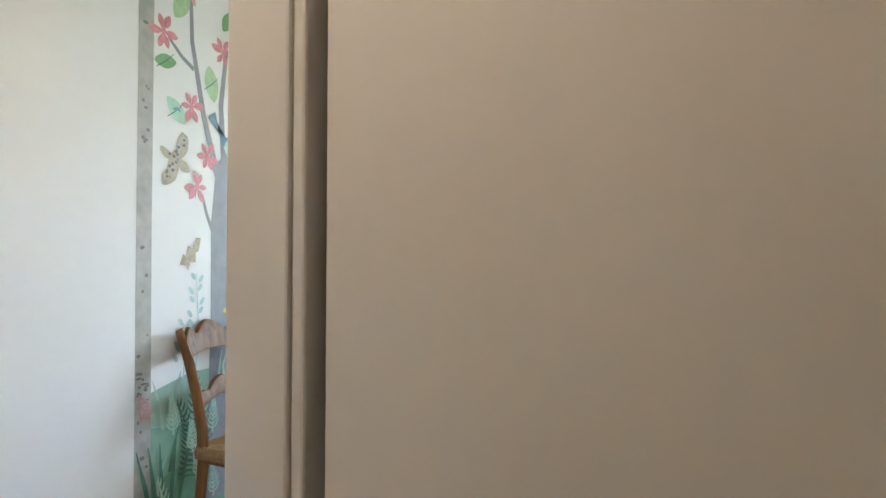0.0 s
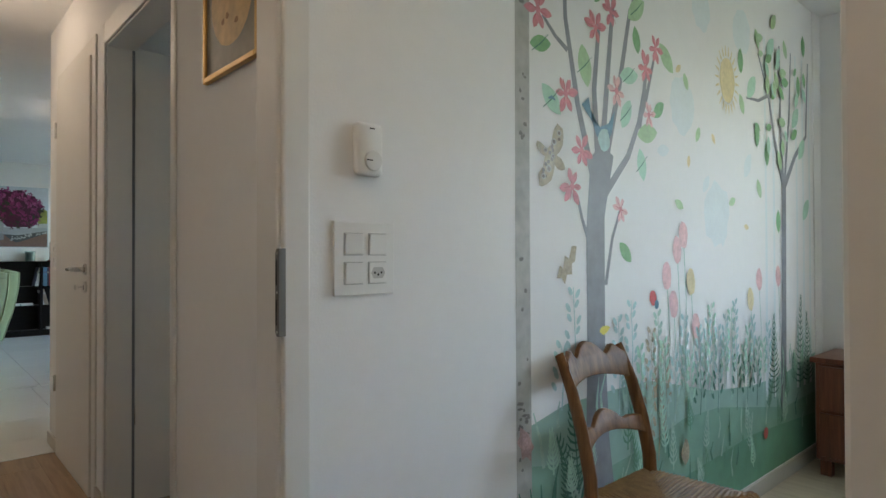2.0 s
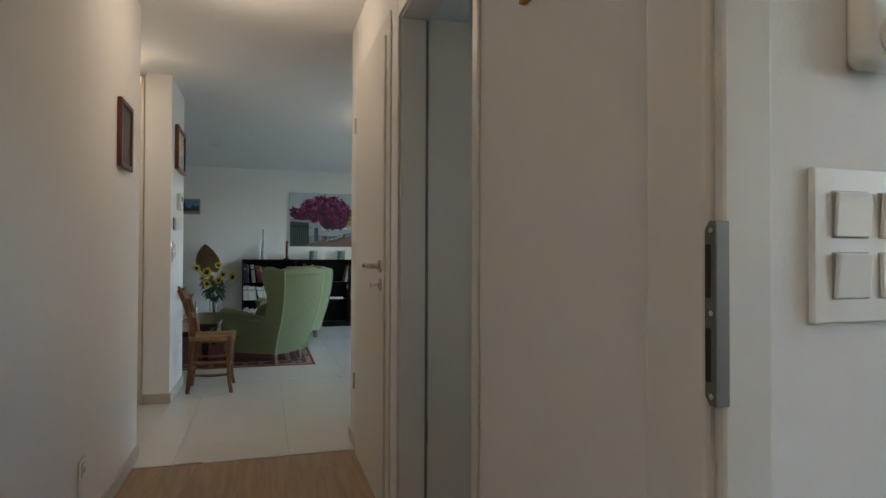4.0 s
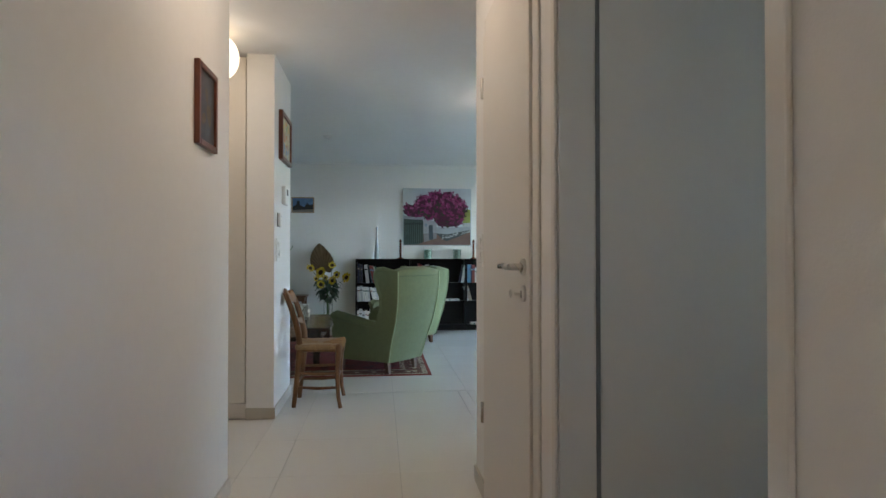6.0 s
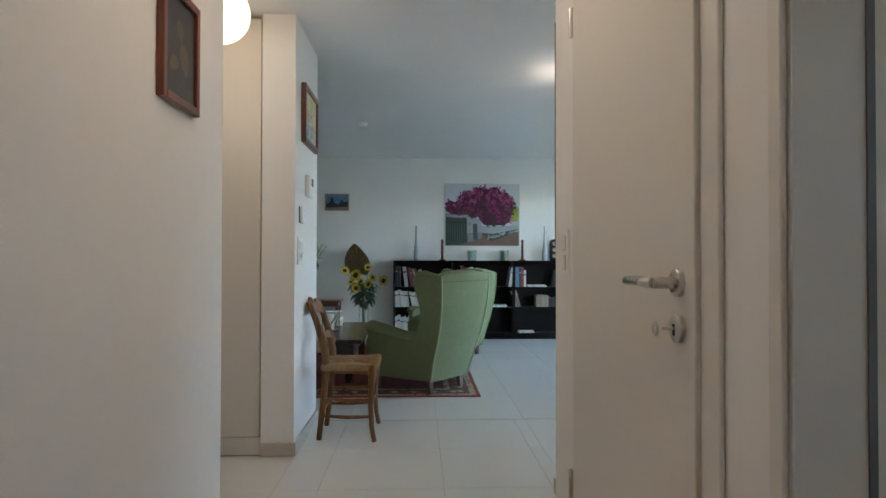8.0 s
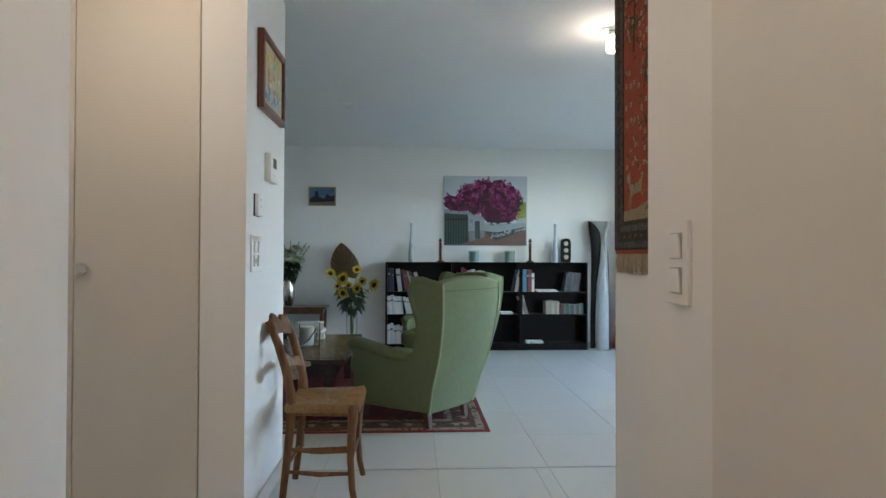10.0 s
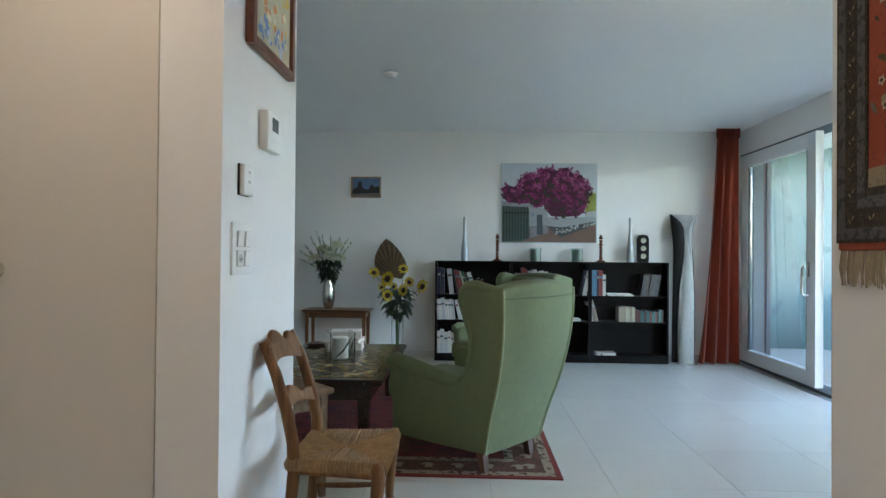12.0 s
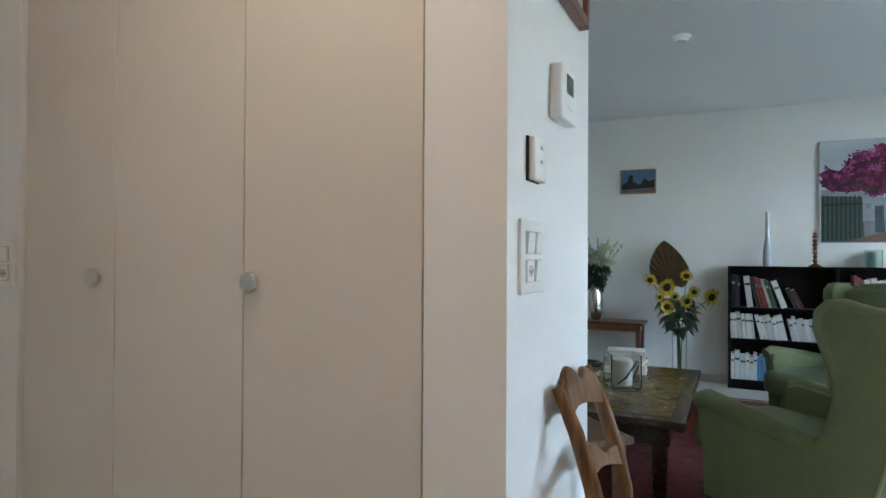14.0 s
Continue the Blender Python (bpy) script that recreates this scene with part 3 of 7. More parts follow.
for i in range(46):
    x = random.uniform(430, 710)
    z = 497 - (x - 480) * 0.16 + random.uniform(2, 38) * (1 - (x - 430) / 420)
    q = at(x, z)[0]
    bm.faces.new([bm.verts.new((u, -0.0322 - 0.000003 * i, w)) for u, w in oval(q[0], q[1], random.uniform(0.008, 0.015), random.uniform(0.006, 0.01), 7, random.uniform(-0.4, 0.2), 0.3)])
tagged(part("painted_stone", bm, paint("canvas_stone", (0.32, 0.34, 0.34), 0.4), cv), kind="stuff")
BUSH = at(46, 232, 90, 222, 130, 232, 205, 152, 285, 150, 335, 108, 400, 106, 440, 122, 470, 104, 520, 100, 560, 142, 625, 150, 645, 200, 672, 215, 680, 290, 655, 345, 640, 400, 600, 425, 500, 432, 400, 428, 362, 385, 340, 352, 290, 366, 240, 338, 170, 345, 80, 332, 46, 305)


def inside(x, z, poly):
    hit = False
    for (x0, z0), (x1, z1) in zip(poly, poly[1:] + poly[:1]):
        if (z0 > z) != (z1 > z) and x < (x1 - x0) * (z - z0) / (z1 - z0) + x0:
            hit = not hit
    return hit


M_PINK = [paint("canvas_pink", (0.2, 0.02, 0.1), 0.6, 0.8), paint("canvas_deep_pink", (0.07, 0.01, 0.035), 0.6, 0.8), paint("canvas_light_pink", (0.31, 0.065, 0.18), 0.5, 0.8), paint("canvas_leaf_dark", (0.035, 0.04, 0.02), 0.5, 0.8)]
shape(cv, [(x * 0.97 - 0.004, (z - 0.08) * 0.95 + 0.075) for x, z in BUSH], -0.0326, M_PINK[1], "painted_bush")
layers = [bmesh.new() for _ in M_PINK]
count = 0
while count < 230:
    x, z = random.uniform(-0.51, 0.46), random.uniform(-0.15, 0.4)
    if not inside(x, z, BUSH):
        continue
    count += 1
    lit = (z + 0.15) / 0.55 + random.uniform(-0.45, 0.45)
    k = 2 if lit > 0.85 else 0 if lit > 0.35 else 1 if random.random() < 0.6 else 3
    for i in range(8):
        a, r = random.uniform(0, 6.28), random.uniform(0.0, 0.032)
        x1, z1 = min(0.5, max(-0.51, x + r * math.cos(a))), z + r * math.sin(a)
        layers[k].faces.new([layers[k].verts.new((q, -0.0328 - 0.0000008 * (count * 8 + i), w)) for q, w in oval(x1, z1, random.uniform(0.006, 0.016), random.uniform(0.005, 0.011), 6, random.uniform(0, 3), 0.4)])
for bm, mat in zip(layers, M_PINK):
    part("painted_blossom", bm, mat, cv)

# ---- seating ----
plain_part = part
M_CHAIRW = wood("cherry_chair", (0.1, 0.042, 0.014), (0.24, 0.112, 0.042), 0.5, 5, "z", 0.06, 0.0, 0.3)
M_RUSH = material("woven_rush", (0.3, 0.18, 0.08), 0.55, 0.45, 45, 0.08, coarse=9, spec=0.4)


def rush_panel(name, a, b, c, parent):
    """One of four triangles of rush; its cords are rolled over the rail a-b and run square to it up to the diagonals."""
    bm = bmesh.new()
    n = 26
    a, b, c = Vector(a), Vector(b), Vector(c)
    mid = (a + b) / 2
    inward = (c - mid)
    for i in range(n):
        k = (i + 0.5) / n
        p = a.lerp(b, k)
        reach = 1 - abs(2 * k - 1)
        end = p + inward * reach + Vector((0, 0, 0.004))
        out = -inward.normalized() * 0.008
        r = (b - a).length / n * random.uniform(0.5, 0.64)
        join(bm, tube([p + out * 0.4 + Vector((0, 0, -0.03)), p + out + Vector((0, 0, -0.014)), p + Vector((0, 0, 0.002 + random.uniform(0, 0.0015))), p.lerp(end, 0.4) + Vector((0, 0, 0.006)), end + Vector((random.uniform(-0.004, 0.004), random.uniform(-0.004, 0.004), 0))], [r, r, r, r, r * 0.8], 5))
    return tagged(part(name, bm, M_RUSH, parent, "", True), kind="stuff")


def dining_chair(m, label):
    ch = thing("dining_chair", m, label, "chair", "rush-seated chairs")

    def part(name, bm, mat, parent=None, label="", smooth=False):
        for v in bm.verts:
            v.co.x *= 0.99 if v.co.y > -0.1 else 0.92
            v.co.y *= 0.88
            v.co.z *= 0.975
        return plain_part(name, bm, mat, parent, label, smooth)

    for s in (-1, 1):
        pts = [(s * 0.168, -0.184, 0), (s * 0.17, -0.16, 0.2), (s * 0.17, -0.137, 0.42), (s * 0.17, -0.142, 0.52), (s * 0.17, -0.168, 0.63), (s * 0.168, -0.21, 0.75), (s * 0.166, -0.262, 0.855)]
        part("back_leg", tube(pts, [0.018, 0.021, 0.025, 0.025, 0.024, 0.022, 0.017], 12, 0.62), M_CHAIRW, ch, "", True)
        pts = [(s * 0.204, 0.2, 0), (s * 0.194, 0.182, 0.08), (s * 0.188, 0.172, 0.22), (s * 0.192, 0.178, 0.34), (s * 0.196, 0.186, 0.41), (s * 0.194, 0.182, 0.452), (s * 0.192, 0.178, 0.47)]
        part("front_leg", tube(pts, [0.016, 0.017, 0.018, 0.022, 0.027, 0.026, 0.014], 12), M_CHAIRW, ch, "", True)
        for z in (0.15, 0.255):
            part("side_stretcher", tube([(s * 0.168, -0.158, z), (s * 0.18, 0.01, z - 0.006), (s * 0.189, 0.173, z)], [0.009, 0.012, 0.009], 8), M_CHAIRW, ch, "", True)
        part("side_rail", tube([(s * 0.17, -0.135, 0.425), (s * 0.193, 0.178, 0.425)], [0.012, 0.012], 8), M_CHAIRW, ch, "", True)
    part("front_rail", tube([(-0.19, 0.18, 0.425), (0.19, 0.18, 0.425)], 0.014, 8), M_CHAIRW, ch, "", True)
    part("front_stretcher", tube([(-0.19, 0.173, 0.2), (0.19, 0.173, 0.2)], 0.009, 8), M_CHAIRW, ch, "", True)
    part("back_stretcher", tube([(-0.166, -0.162, 0.17), (0.166, -0.162, 0.17)], 0.009, 8), M_CHAIRW, ch, "", True)
    for y0, z0, top in ((-0.222, 0.79, True), (-0.16, 0.615, False)):
        up, low = [], []
        for i in range(25):
            u = -1 + i / 12
            bump = 0.034 * math.exp(-((u / 0.42) ** 2)) + (0.02 * math.exp(-(((abs(u) - 0.72) / 0.16) ** 2)) if top else 0.0) - 0.012 * math.exp(-(((abs(u) - 0.5) / 0.12) ** 2))
            up.append((u * 0.166, z0 + (0.045 if top else 0.028) + bump * (1.25 if top else 1.0)))
            low.append((u * 0.166, z0 - (0.035 if top else 0.028) + (0.02 if top else 0.026) * (1 - u * u)))
        bm = sweep_profile(up + low[::-1], 0.02, 0.004)
        for v in bm.verts:
            v.co.y += y0 - 0.035 * (1 - (v.co.x / 0.166) ** 2) - 0.33 * (v.co.z - z0)
        part("back_slat", bm, M_CHAIRW, ch, "scalloped wooden back slat", True)
    z = 0.45
    corner = [(-0.165, -0.14, z), (0.165, -0.14, z), (0.19, 0.18, z), (-0.19, 0.18, z)]
    seat = part("seat", boxes((-0.15, -0.15, z - 0.022, 0.15, 0.165, z - 0.006)), M_RUSH, ch, "woven straw-coloured rush seat")
    mid = (0.0, 0.02, z - 0.012)
    for i in range(4):
        rush_panel("rush_panel", corner[i], corner[(i + 1) % 4], mid, seat)
    return ch


first = dining_chair(pose(-6.04, 0.147, 0.0), "cherry-wood ladder-back chair with a rush seat beside the wall")
copy_thing(first, pose(-0.9, 1.985, 0.0, 0, 0, -90))["label"] = "cherry-wood ladder-back chair with a rush seat before the mural"

M_VELVET = material("green_velvet", (0.15, 0.18, 0.088), 0.9, 0.13, 30, 0.05, coarse=5, sheen=0.05, bump_scale=260)
M_SEAM = material("green_seam", (0.1, 0.128, 0.066), 0.9, 0.05, 60)
# lighter than the velvet: the highlight along the piping is in its colour
M_PIPING = material("green_piping_highlight", (0.3, 0.35, 0.2), 0.8, 0.05, 60)
M_LEGW = wood("armchair_leg_wood", (0.05, 0.02, 0.01), (0.12, 0.05, 0.025), 0.35)


def lofted(rings, close=True):
    bm = bmesh.new()
    rows = [[bm.verts.new(p) for p in r] for r in rings]
    n = len(rows[0])
    for a, b in zip(rows, rows[1:]):
        for i in range(n):
            bm.faces.new((a[i], a[(i + 1) % n], b[(i + 1) % n], b[i]))
    if close:
        bm.faces.new(rows[0][::-1])
        bm.faces.new(rows[-1])
    bmesh.ops.recalc_face_normals(bm, faces=bm.faces[:])
    return bm


def soften(bm, offset, seg=3):
    bmesh.ops.bevel(bm, geom=[e for e in bm.edges if e.calc_face_angle(0) > 0.6], offset=offset, segments=seg, affect="EDGES", profile=0.6)
    return bm


KNOT_Z = (0.101, 0.265, 0.446, 0.627, 0.79, 0.922)
KNOT_W = (0.235, 0.257, 0.276, 0.292, 0.305, 0.308)
KNOT_B = (-0.310, -0.352, -0.414, -0.454, -0.472, -0.472)


def knot(row, z):
    """Smooth value of a row of knots at the height z."""
    zs = KNOT_Z
    z = min(max(z, zs[0]), zs[-1])
    i = next(j for j in range(5) if z <= zs[j + 1])
    u = (z - zs[i]) / (zs[i + 1] - zs[i])
    m0 = (row[i + 1] - row[max(i - 1, 0)]) / (zs[i + 1] - zs[max(i - 1, 0)])
    m1 = (row[min(i + 2, 5)] - row[i]) / (zs[min(i + 2, 5)] - zs[i])
    h = zs[i + 1] - zs[i]
    return row[i] * (1 + 2 * u) * (1 - u) ** 2 + row[i + 1] * u * u * (3 - 2 * u) + h * (m0 * u * (1 - u) ** 2 - m1 * u * u * (1 - u))


def flank(y, z):
    """Half width of the chair's outer side at depth y and height z."""
    w = knot(KNOT_W, z)
    k = min(1.0, max(0.0, (y - knot(KNOT_B, z)) / 0.65))
    return w + (max(w, 0.305) - w) * k + 0.014 * math.sin(min(k, 1.0) * math.pi)


def armchair(m, label, cushion):
    """A wing chair that faces +y."""
    a = thing("wing_chair", m, label, "armchair", "green wing chairs")
    base = lofted([[(-0.22, -0.29, z), (0.22, -0.29, z), (0.285, 0.27, z), (-0.285, 0.27, z)] for z in (0.104, 0.28)])
    part("seat_base", soften(base, 0.015), M_VELVET, a, "", True)
    cush = box(-0.25, -0.3, 0.26, 0.25, 0.41, 0.41, 0.05, seg=4)
    part("seat_cushion", cush, M_VELVET, a, "", True)
    # back: outer sheet that bows, with a rounded top
    rings = []
    us = [-1 + i / 6 for i in range(13)]
    for z in [0.101 + 0.0587 * i for i in range(15)]:
        w, b = knot(KNOT_W, z) - 0.002, knot(KNOT_B, z)
        k = (z - 0.101) / 0.82
        ring = [(u * w, b - (0.012 + 0.03 * k) * (1 - u * u), z) for u in us]
        ring += [(u * (w - 0.02), b + 0.1, z) for u in us[::-1]]
        rings.append(ring)
    for k in (0.3, 0.55, 0.75, 0.9, 1.0):
        rise, inset = math.sin(k * math.pi / 2), 1 - math.cos(k * math.pi / 2)
        w, b = knot(KNOT_W, 0.922) - 0.002, knot(KNOT_B, 0.922)
        ring = [(u * (w - 0.03 * inset), b - 0.042 * (1 - u * u) + 0.05 * inset, 0.922 + rise * (0.012 + 0.03 * (1 - abs(u) ** 2.5))) for u in us]
        ring += [(u * (w - 0.02 - 0.03 * inset), b + 0.1 - 0.03 * inset, 0.922 + rise * (0.012 + 0.03 * (1 - abs(u) ** 2.5))) for u in us[::-1]]
        rings.append(ring)
    bm = lofted(rings, False)
    bm.verts.ensure_lookup_table()
    last = bm.verts[len(bm.verts) - 26:]
    for i in range(12):
        bm.faces.new((last[i], last[i + 1], last[24 - i], last[25 - i]))
    first = bm.verts[:26]
    bm.faces.new(first[::-1])
    bmesh.ops.recalc_face_normals(bm, faces=bm.faces[:])
    part("backrest", bm, M_VELVET, a, "", True)
    part("inner_back", box(-0.235, -0.39, 0.4, 0.235, -0.29, 0.925, 0.04, seg=3), M_VELVET, a, "", True)
    for s in (-1, 1):
        # one panel for wing, arm and side, padded along its edge
        outline = [(-0.31, 0.101), (0.29, 0.101), (0.298, 0.3), (0.325, 0.46), (0.31, 0.505), (0.26, 0.525), (0.15, 0.512), (0.03, 0.492), (-0.1, 0.468), (-0.185, 0.458), (-0.225, 0.5), (-0.255, 0.6), (-0.258, 0.69), (-0.228, 0.78), (-0.196, 0.86), (-0.2, 0.915), (-0.236, 0.95), (-0.29, 0.957), (-0.38, 0.938), (-0.472, 0.922)]
        outline += [(knot(KNOT_B, z), z) for z in (0.85, 0.76, 0.67, 0.58, 0.49, 0.4, 0.31, 0.22)]
        bm = sweep_profile(outline, 0.075, 0.016)
        for z in [0.16 + 0.07 * i for i in range(12)]:
            bmesh.ops.bisect_plane(bm, geom=bm.verts[:] + bm.edges[:] + bm.faces[:], plane_co=(0, 0, z), plane_no=(0, 0, 1))
        for y in [-0.4 + 0.09 * i for i in range(8)]:
            bmesh.ops.bisect_plane(bm, geom=bm.verts[:] + bm.edges[:] + bm.faces[:], plane_co=(y, 0, 0), plane_no=(1, 0, 0))
        for v in bm.verts:
            y, out, z = v.co.x, v.co.y, v.co.z
            v.co = Vector((s * (flank(y, z) - 0.0375 + out), y, z))
        bmesh.ops.recalc_face_normals(bm, faces=bm.faces[:])
        part("wing_and_arm", bm, M_VELVET, a, "", True)
        # arm roll and wing roll
        pts = [(s * 0.292, 0.318, 0.49), (s * 0.292, 0.27, 0.508), (s * 0.294, 0.15, 0.49), (s * 0.29, 0.03, 0.472), (s * 0.283, -0.1, 0.45), (s * 0.275, -0.185, 0.445)]
        part("arm_roll", tube(pts, [0.036, 0.042, 0.042, 0.04, 0.036, 0.026], 14), M_VELVET, a, "", True)
        pts = [(y + 0.0, z) for y, z in ((-0.235, 0.5), (-0.272, 0.6), (-0.276, 0.69), (-0.246, 0.78), (-0.216, 0.86), (-0.222, 0.905), (-0.248, 0.932), (-0.3, 0.937), (-0.38, 0.92), (-0.44, 0.91))]
        part("wing_roll", tube([(s * (flank(y, z) - 0.022), y, z) for y, z in pts], [0.02, 0.026, 0.028, 0.028, 0.028, 0.028, 0.028, 0.027, 0.024, 0.02], 12), M_VELVET, a, "", True)
        seam = [(s * (knot(KNOT_W, z) + 0.001), knot(KNOT_B, z) - 0.003, z) for z in [0.106 + 0.0625 * i for i in range(14)]]
        part("piping", tube(seam, 0.0065, 8), M_PIPING, a, "", True)
        for y in (-0.255, 0.24):
            x = s * (0.193 if y < 0 else 0.25)
            leg = lofted([[(x + q * w * 1.0, y - (0.02 * (0.105 - z) / 0.105 if y < 0 else 0) + r * w, z) for q, r in ((-1, -1), (1, -1), (1, 1), (-1, 1))] for z, w in ((0.0, 0.016), (0.115, 0.024))])
            part("leg", leg, M_LEGW, a, "dark wooden leg")
    part("top_piping", tube([(u * 0.303, knot(KNOT_B, 0.885) - 0.0425 * (1 - u * u) - 0.001, 0.882) for u in us], 0.003, 8), M_SEAM, a, "", True)
    if cushion:
        bm = box(-0.17, -0.05, -0.17, 0.17, 0.05, 0.17, 0.045, seg=4)
        bmesh.ops.transform(bm, matrix=pose(0, -0.2, 0.57, -14), verts=bm.verts[:])
        tagged(part("throw_cushion", bm, material("beige_linen", (0.42, 0.35, 0.24), 0.9, 0.15, 90, 0.08), None, "", True), "beige linen cushion lying on the green armchair", "cushion").matrix_basis = m
    return a


armchair(pose(-7.37, 0.6, 0.009, 0, 0, 139.4) @ Matrix.Scale(1.03, 4), "light green velvet wing chair with short dark legs, seen from behind", True)
armchair(pose(-8.97, 0.915, 0.01, 0, 0, 223), "light green velvet wing chair turned towards the low table", False)

# ---- low table and what stands on it ----
M_TABLEW = wood("table_dark_wood", (0.02, 0.012, 0.008), (0.06, 0.032, 0.02), 0.25, 5, "x", 0.05, 0.3)
M_TABLETOP = material("lacquered_top", (0.19, 0.125, 0.042), 0.2, 0.4, 10, 0.01, coarse=22, spec=0.22, rough_vary=0.08)
tb = thing("coffee_table", pose(-8.08, -0.3, 0.012), "low dark table with a glossy mottled golden top", "table")
part("tabletop", boxes((-0.7, -0.42, 0.35, 0.7, 0.4, 0.386), bevel=0.006), M_TABLEW, tb)
part("inlay", box(-0.63, -0.35, 0.383, 0.63, 0.33, 0.3885), M_TABLETOP, tb, "glossy mottled golden inlay")
part("apron", boxes((-0.62, 0.3, 0.25, 0.62, 0.325, 0.349), (-0.62, -0.345, 0.25, 0.62, -0.32, 0.349), (0.6, -0.319, 0.25, 0.625, 0.299, 0.349), (-0.625, -0.319, 0.25, -0.6, 0.299, 0.349)), M_TABLEW, tb)
for x in (-0.58, 0.58):
    for y in (-0.3, 0.28):
        part("leg", lofted([[(x + a * w, y + b * w, z) for a, b in ((-1, -1), (1, -1), (1, 1), (-1, 1))] for z, w in ((0.0, 0.028), (0.2, 0.034), (0.348, 0.038))]), M_TABLEW, tb)
tt = 0.401
M_CLEAR = glass("clear_glass", (0.97, 0.98, 0.97), 0.0, 1.45)
gc = thing("glass_lantern", pose(-8.02, -0.28, tt, 0, 0, 25), "clear glass cube holding a white candle", "lantern")
for x0, y0, x1, y1 in ((-0.085, -0.085, 0.085, -0.078), (-0.085, 0.078, 0.085, 0.085), (-0.085, -0.078, -0.078, 0.078), (0.078, -0.078, 0.085, 0.078)):
    part("pane", box(x0, y0, 0.012, x1, y1, 0.19), M_CLEAR, gc)
part("base", box(-0.085, -0.085, 0, 0.085, 0.085, 0.011, 0.002), M_CLEAR, gc)
part("candle", turned([(0.055, 0.013), (0.056, 0.02), (0.056, 0.15), (0.05, 0.156), (0.012, 0.15)], 24), material("candle_wax", (0.8, 0.77, 0.7), 0.5, 0.03), gc, "white pillar candle", True)
part("painted_stroke", tube([(-0.06, 0.087, 0.03), (-0.01, 0.087, 0.08), (0.05, 0.087, 0.15)], [0.004, 0.006, 0.003], 6), M_DARK, gc)
part("painted_stroke", tube([(0.087, -0.05, 0.03), (0.087, 0.0, 0.07), (0.087, 0.06, 0.16)], [0.004, 0.006, 0.003], 6), M_DARK, gc)
for i, (w, d, h, z, c, r) in enumerate(((0.25, 0.19, 0.05, 0.0, (0.6, 0.58, 0.54), 4), (0.24, 0.18, 0.035, 0.05, (0.35, 0.1, 0.08), -6), (0.23, 0.17, 0.055, 0.085, (0.72, 0.7, 0.66), 8))):
    bk = thing("book", pose(-8.5, -0.33, tt + z, 0, 0, 90 + r), "thick book lying in a stack on the low table", "book", "books on the low table")
    part("cover", boxes((-w / 2, -d / 2, 0, w / 2, d / 2, 0.003), (-w / 2, -d / 2, h - 0.003, w / 2, d / 2, h), (-w / 2, -d / 2, 0.003, -w / 2 + 0.004, d / 2, h - 0.003)), material("book_cover", c, 0.4, 0.1), bk)
    part("pages", box(-w / 2 + 0.005, -d / 2 + 0.004, 0.003, w / 2 - 0.004, d / 2 - 0.004, h - 0.003), material("book_pages", (0.74, 0.7, 0.62), 0.8, 0.1, 200, stretch=(1, 1, 20)), bk)
dish = turned([(0.05, 0.0), (0.07, 0.01), (0.08, 0.022), (0.076, 0.023), (0.05, 0.008)], 24)
tagged(part("small_dish", dish, M_DKWOOD, None, "", True), "small dark wooden dish on the low table", "dish").location = (-8.62, -0.6, tt)

# stool at the corner of the white wall
M_STOOLW = wood("stool_wood", (0.14, 0.08, 0.045), (0.26, 0.17, 0.1), 0.5, 5, "x", 0.05, 0.0, 0.3)
so = thing("wooden_stool", pose(-6.7, -0.29, 0.0, 0, 0, 45), "square brown wooden stool beside the low table", "stool")
part("seat", box(-0.19, -0.19, 0.478, 0.19, 0.19, 0.505, 0.008), M_STOOLW, so)
part("apron", boxes((-0.16, 0.145, 0.41, 0.16, 0.16, 0.4775), (-0.16, -0.16, 0.41, 0.16, -0.145, 0.4775), (0.145, -0.1445, 0.41, 0.16, 0.1445, 0.4775), (-0.16, -0.1445, 0.41, -0.145, 0.1445, 0.4775)), M_STOOLW, so)
for x in (-0.15, 0.15):
    for y in (-0.15, 0.15):
        part("leg", lofted([[(x + a * w, y + b * w, z) for a, b in ((-1, -1), (1, -1), (1, 1), (-1, 1))] for z, w in ((0.001, 0.013), (0.4775, 0.018))]), M_STOOLW, so)

# ---- bookcase ----
M_BLACKW = wood("black_brown_veneer", (0.004, 0.0035, 0.0035), (0.009, 0.0075, 0.007), 0.6, 6, "y", 0.05, 0.0, 0.12)
COVERS = [material("spine", c, 0.45, 0.12, 50, 0.02, rand=0.04) for c in ((0.62, 0.6, 0.56), (0.66, 0.64, 0.6), (0.5, 0.5, 0.5), (0.1, 0.12, 0.2), (0.22, 0.035, 0.03), (0.03, 0.12, 0.11), (0.03, 0.03, 0.035), (0.3, 0.25, 0.19), (0.07, 0.2, 0.32), (0.05, 0.035, 0.03), (0.4, 0.37, 0.28), (0.09, 0.025, 0.022), (0.015, 0.018, 0.05), (0.02, 0.09, 0.05))]
M_PAGES = material("page_edges", (0.7, 0.66, 0.58), 0.8, 0.1, 200)


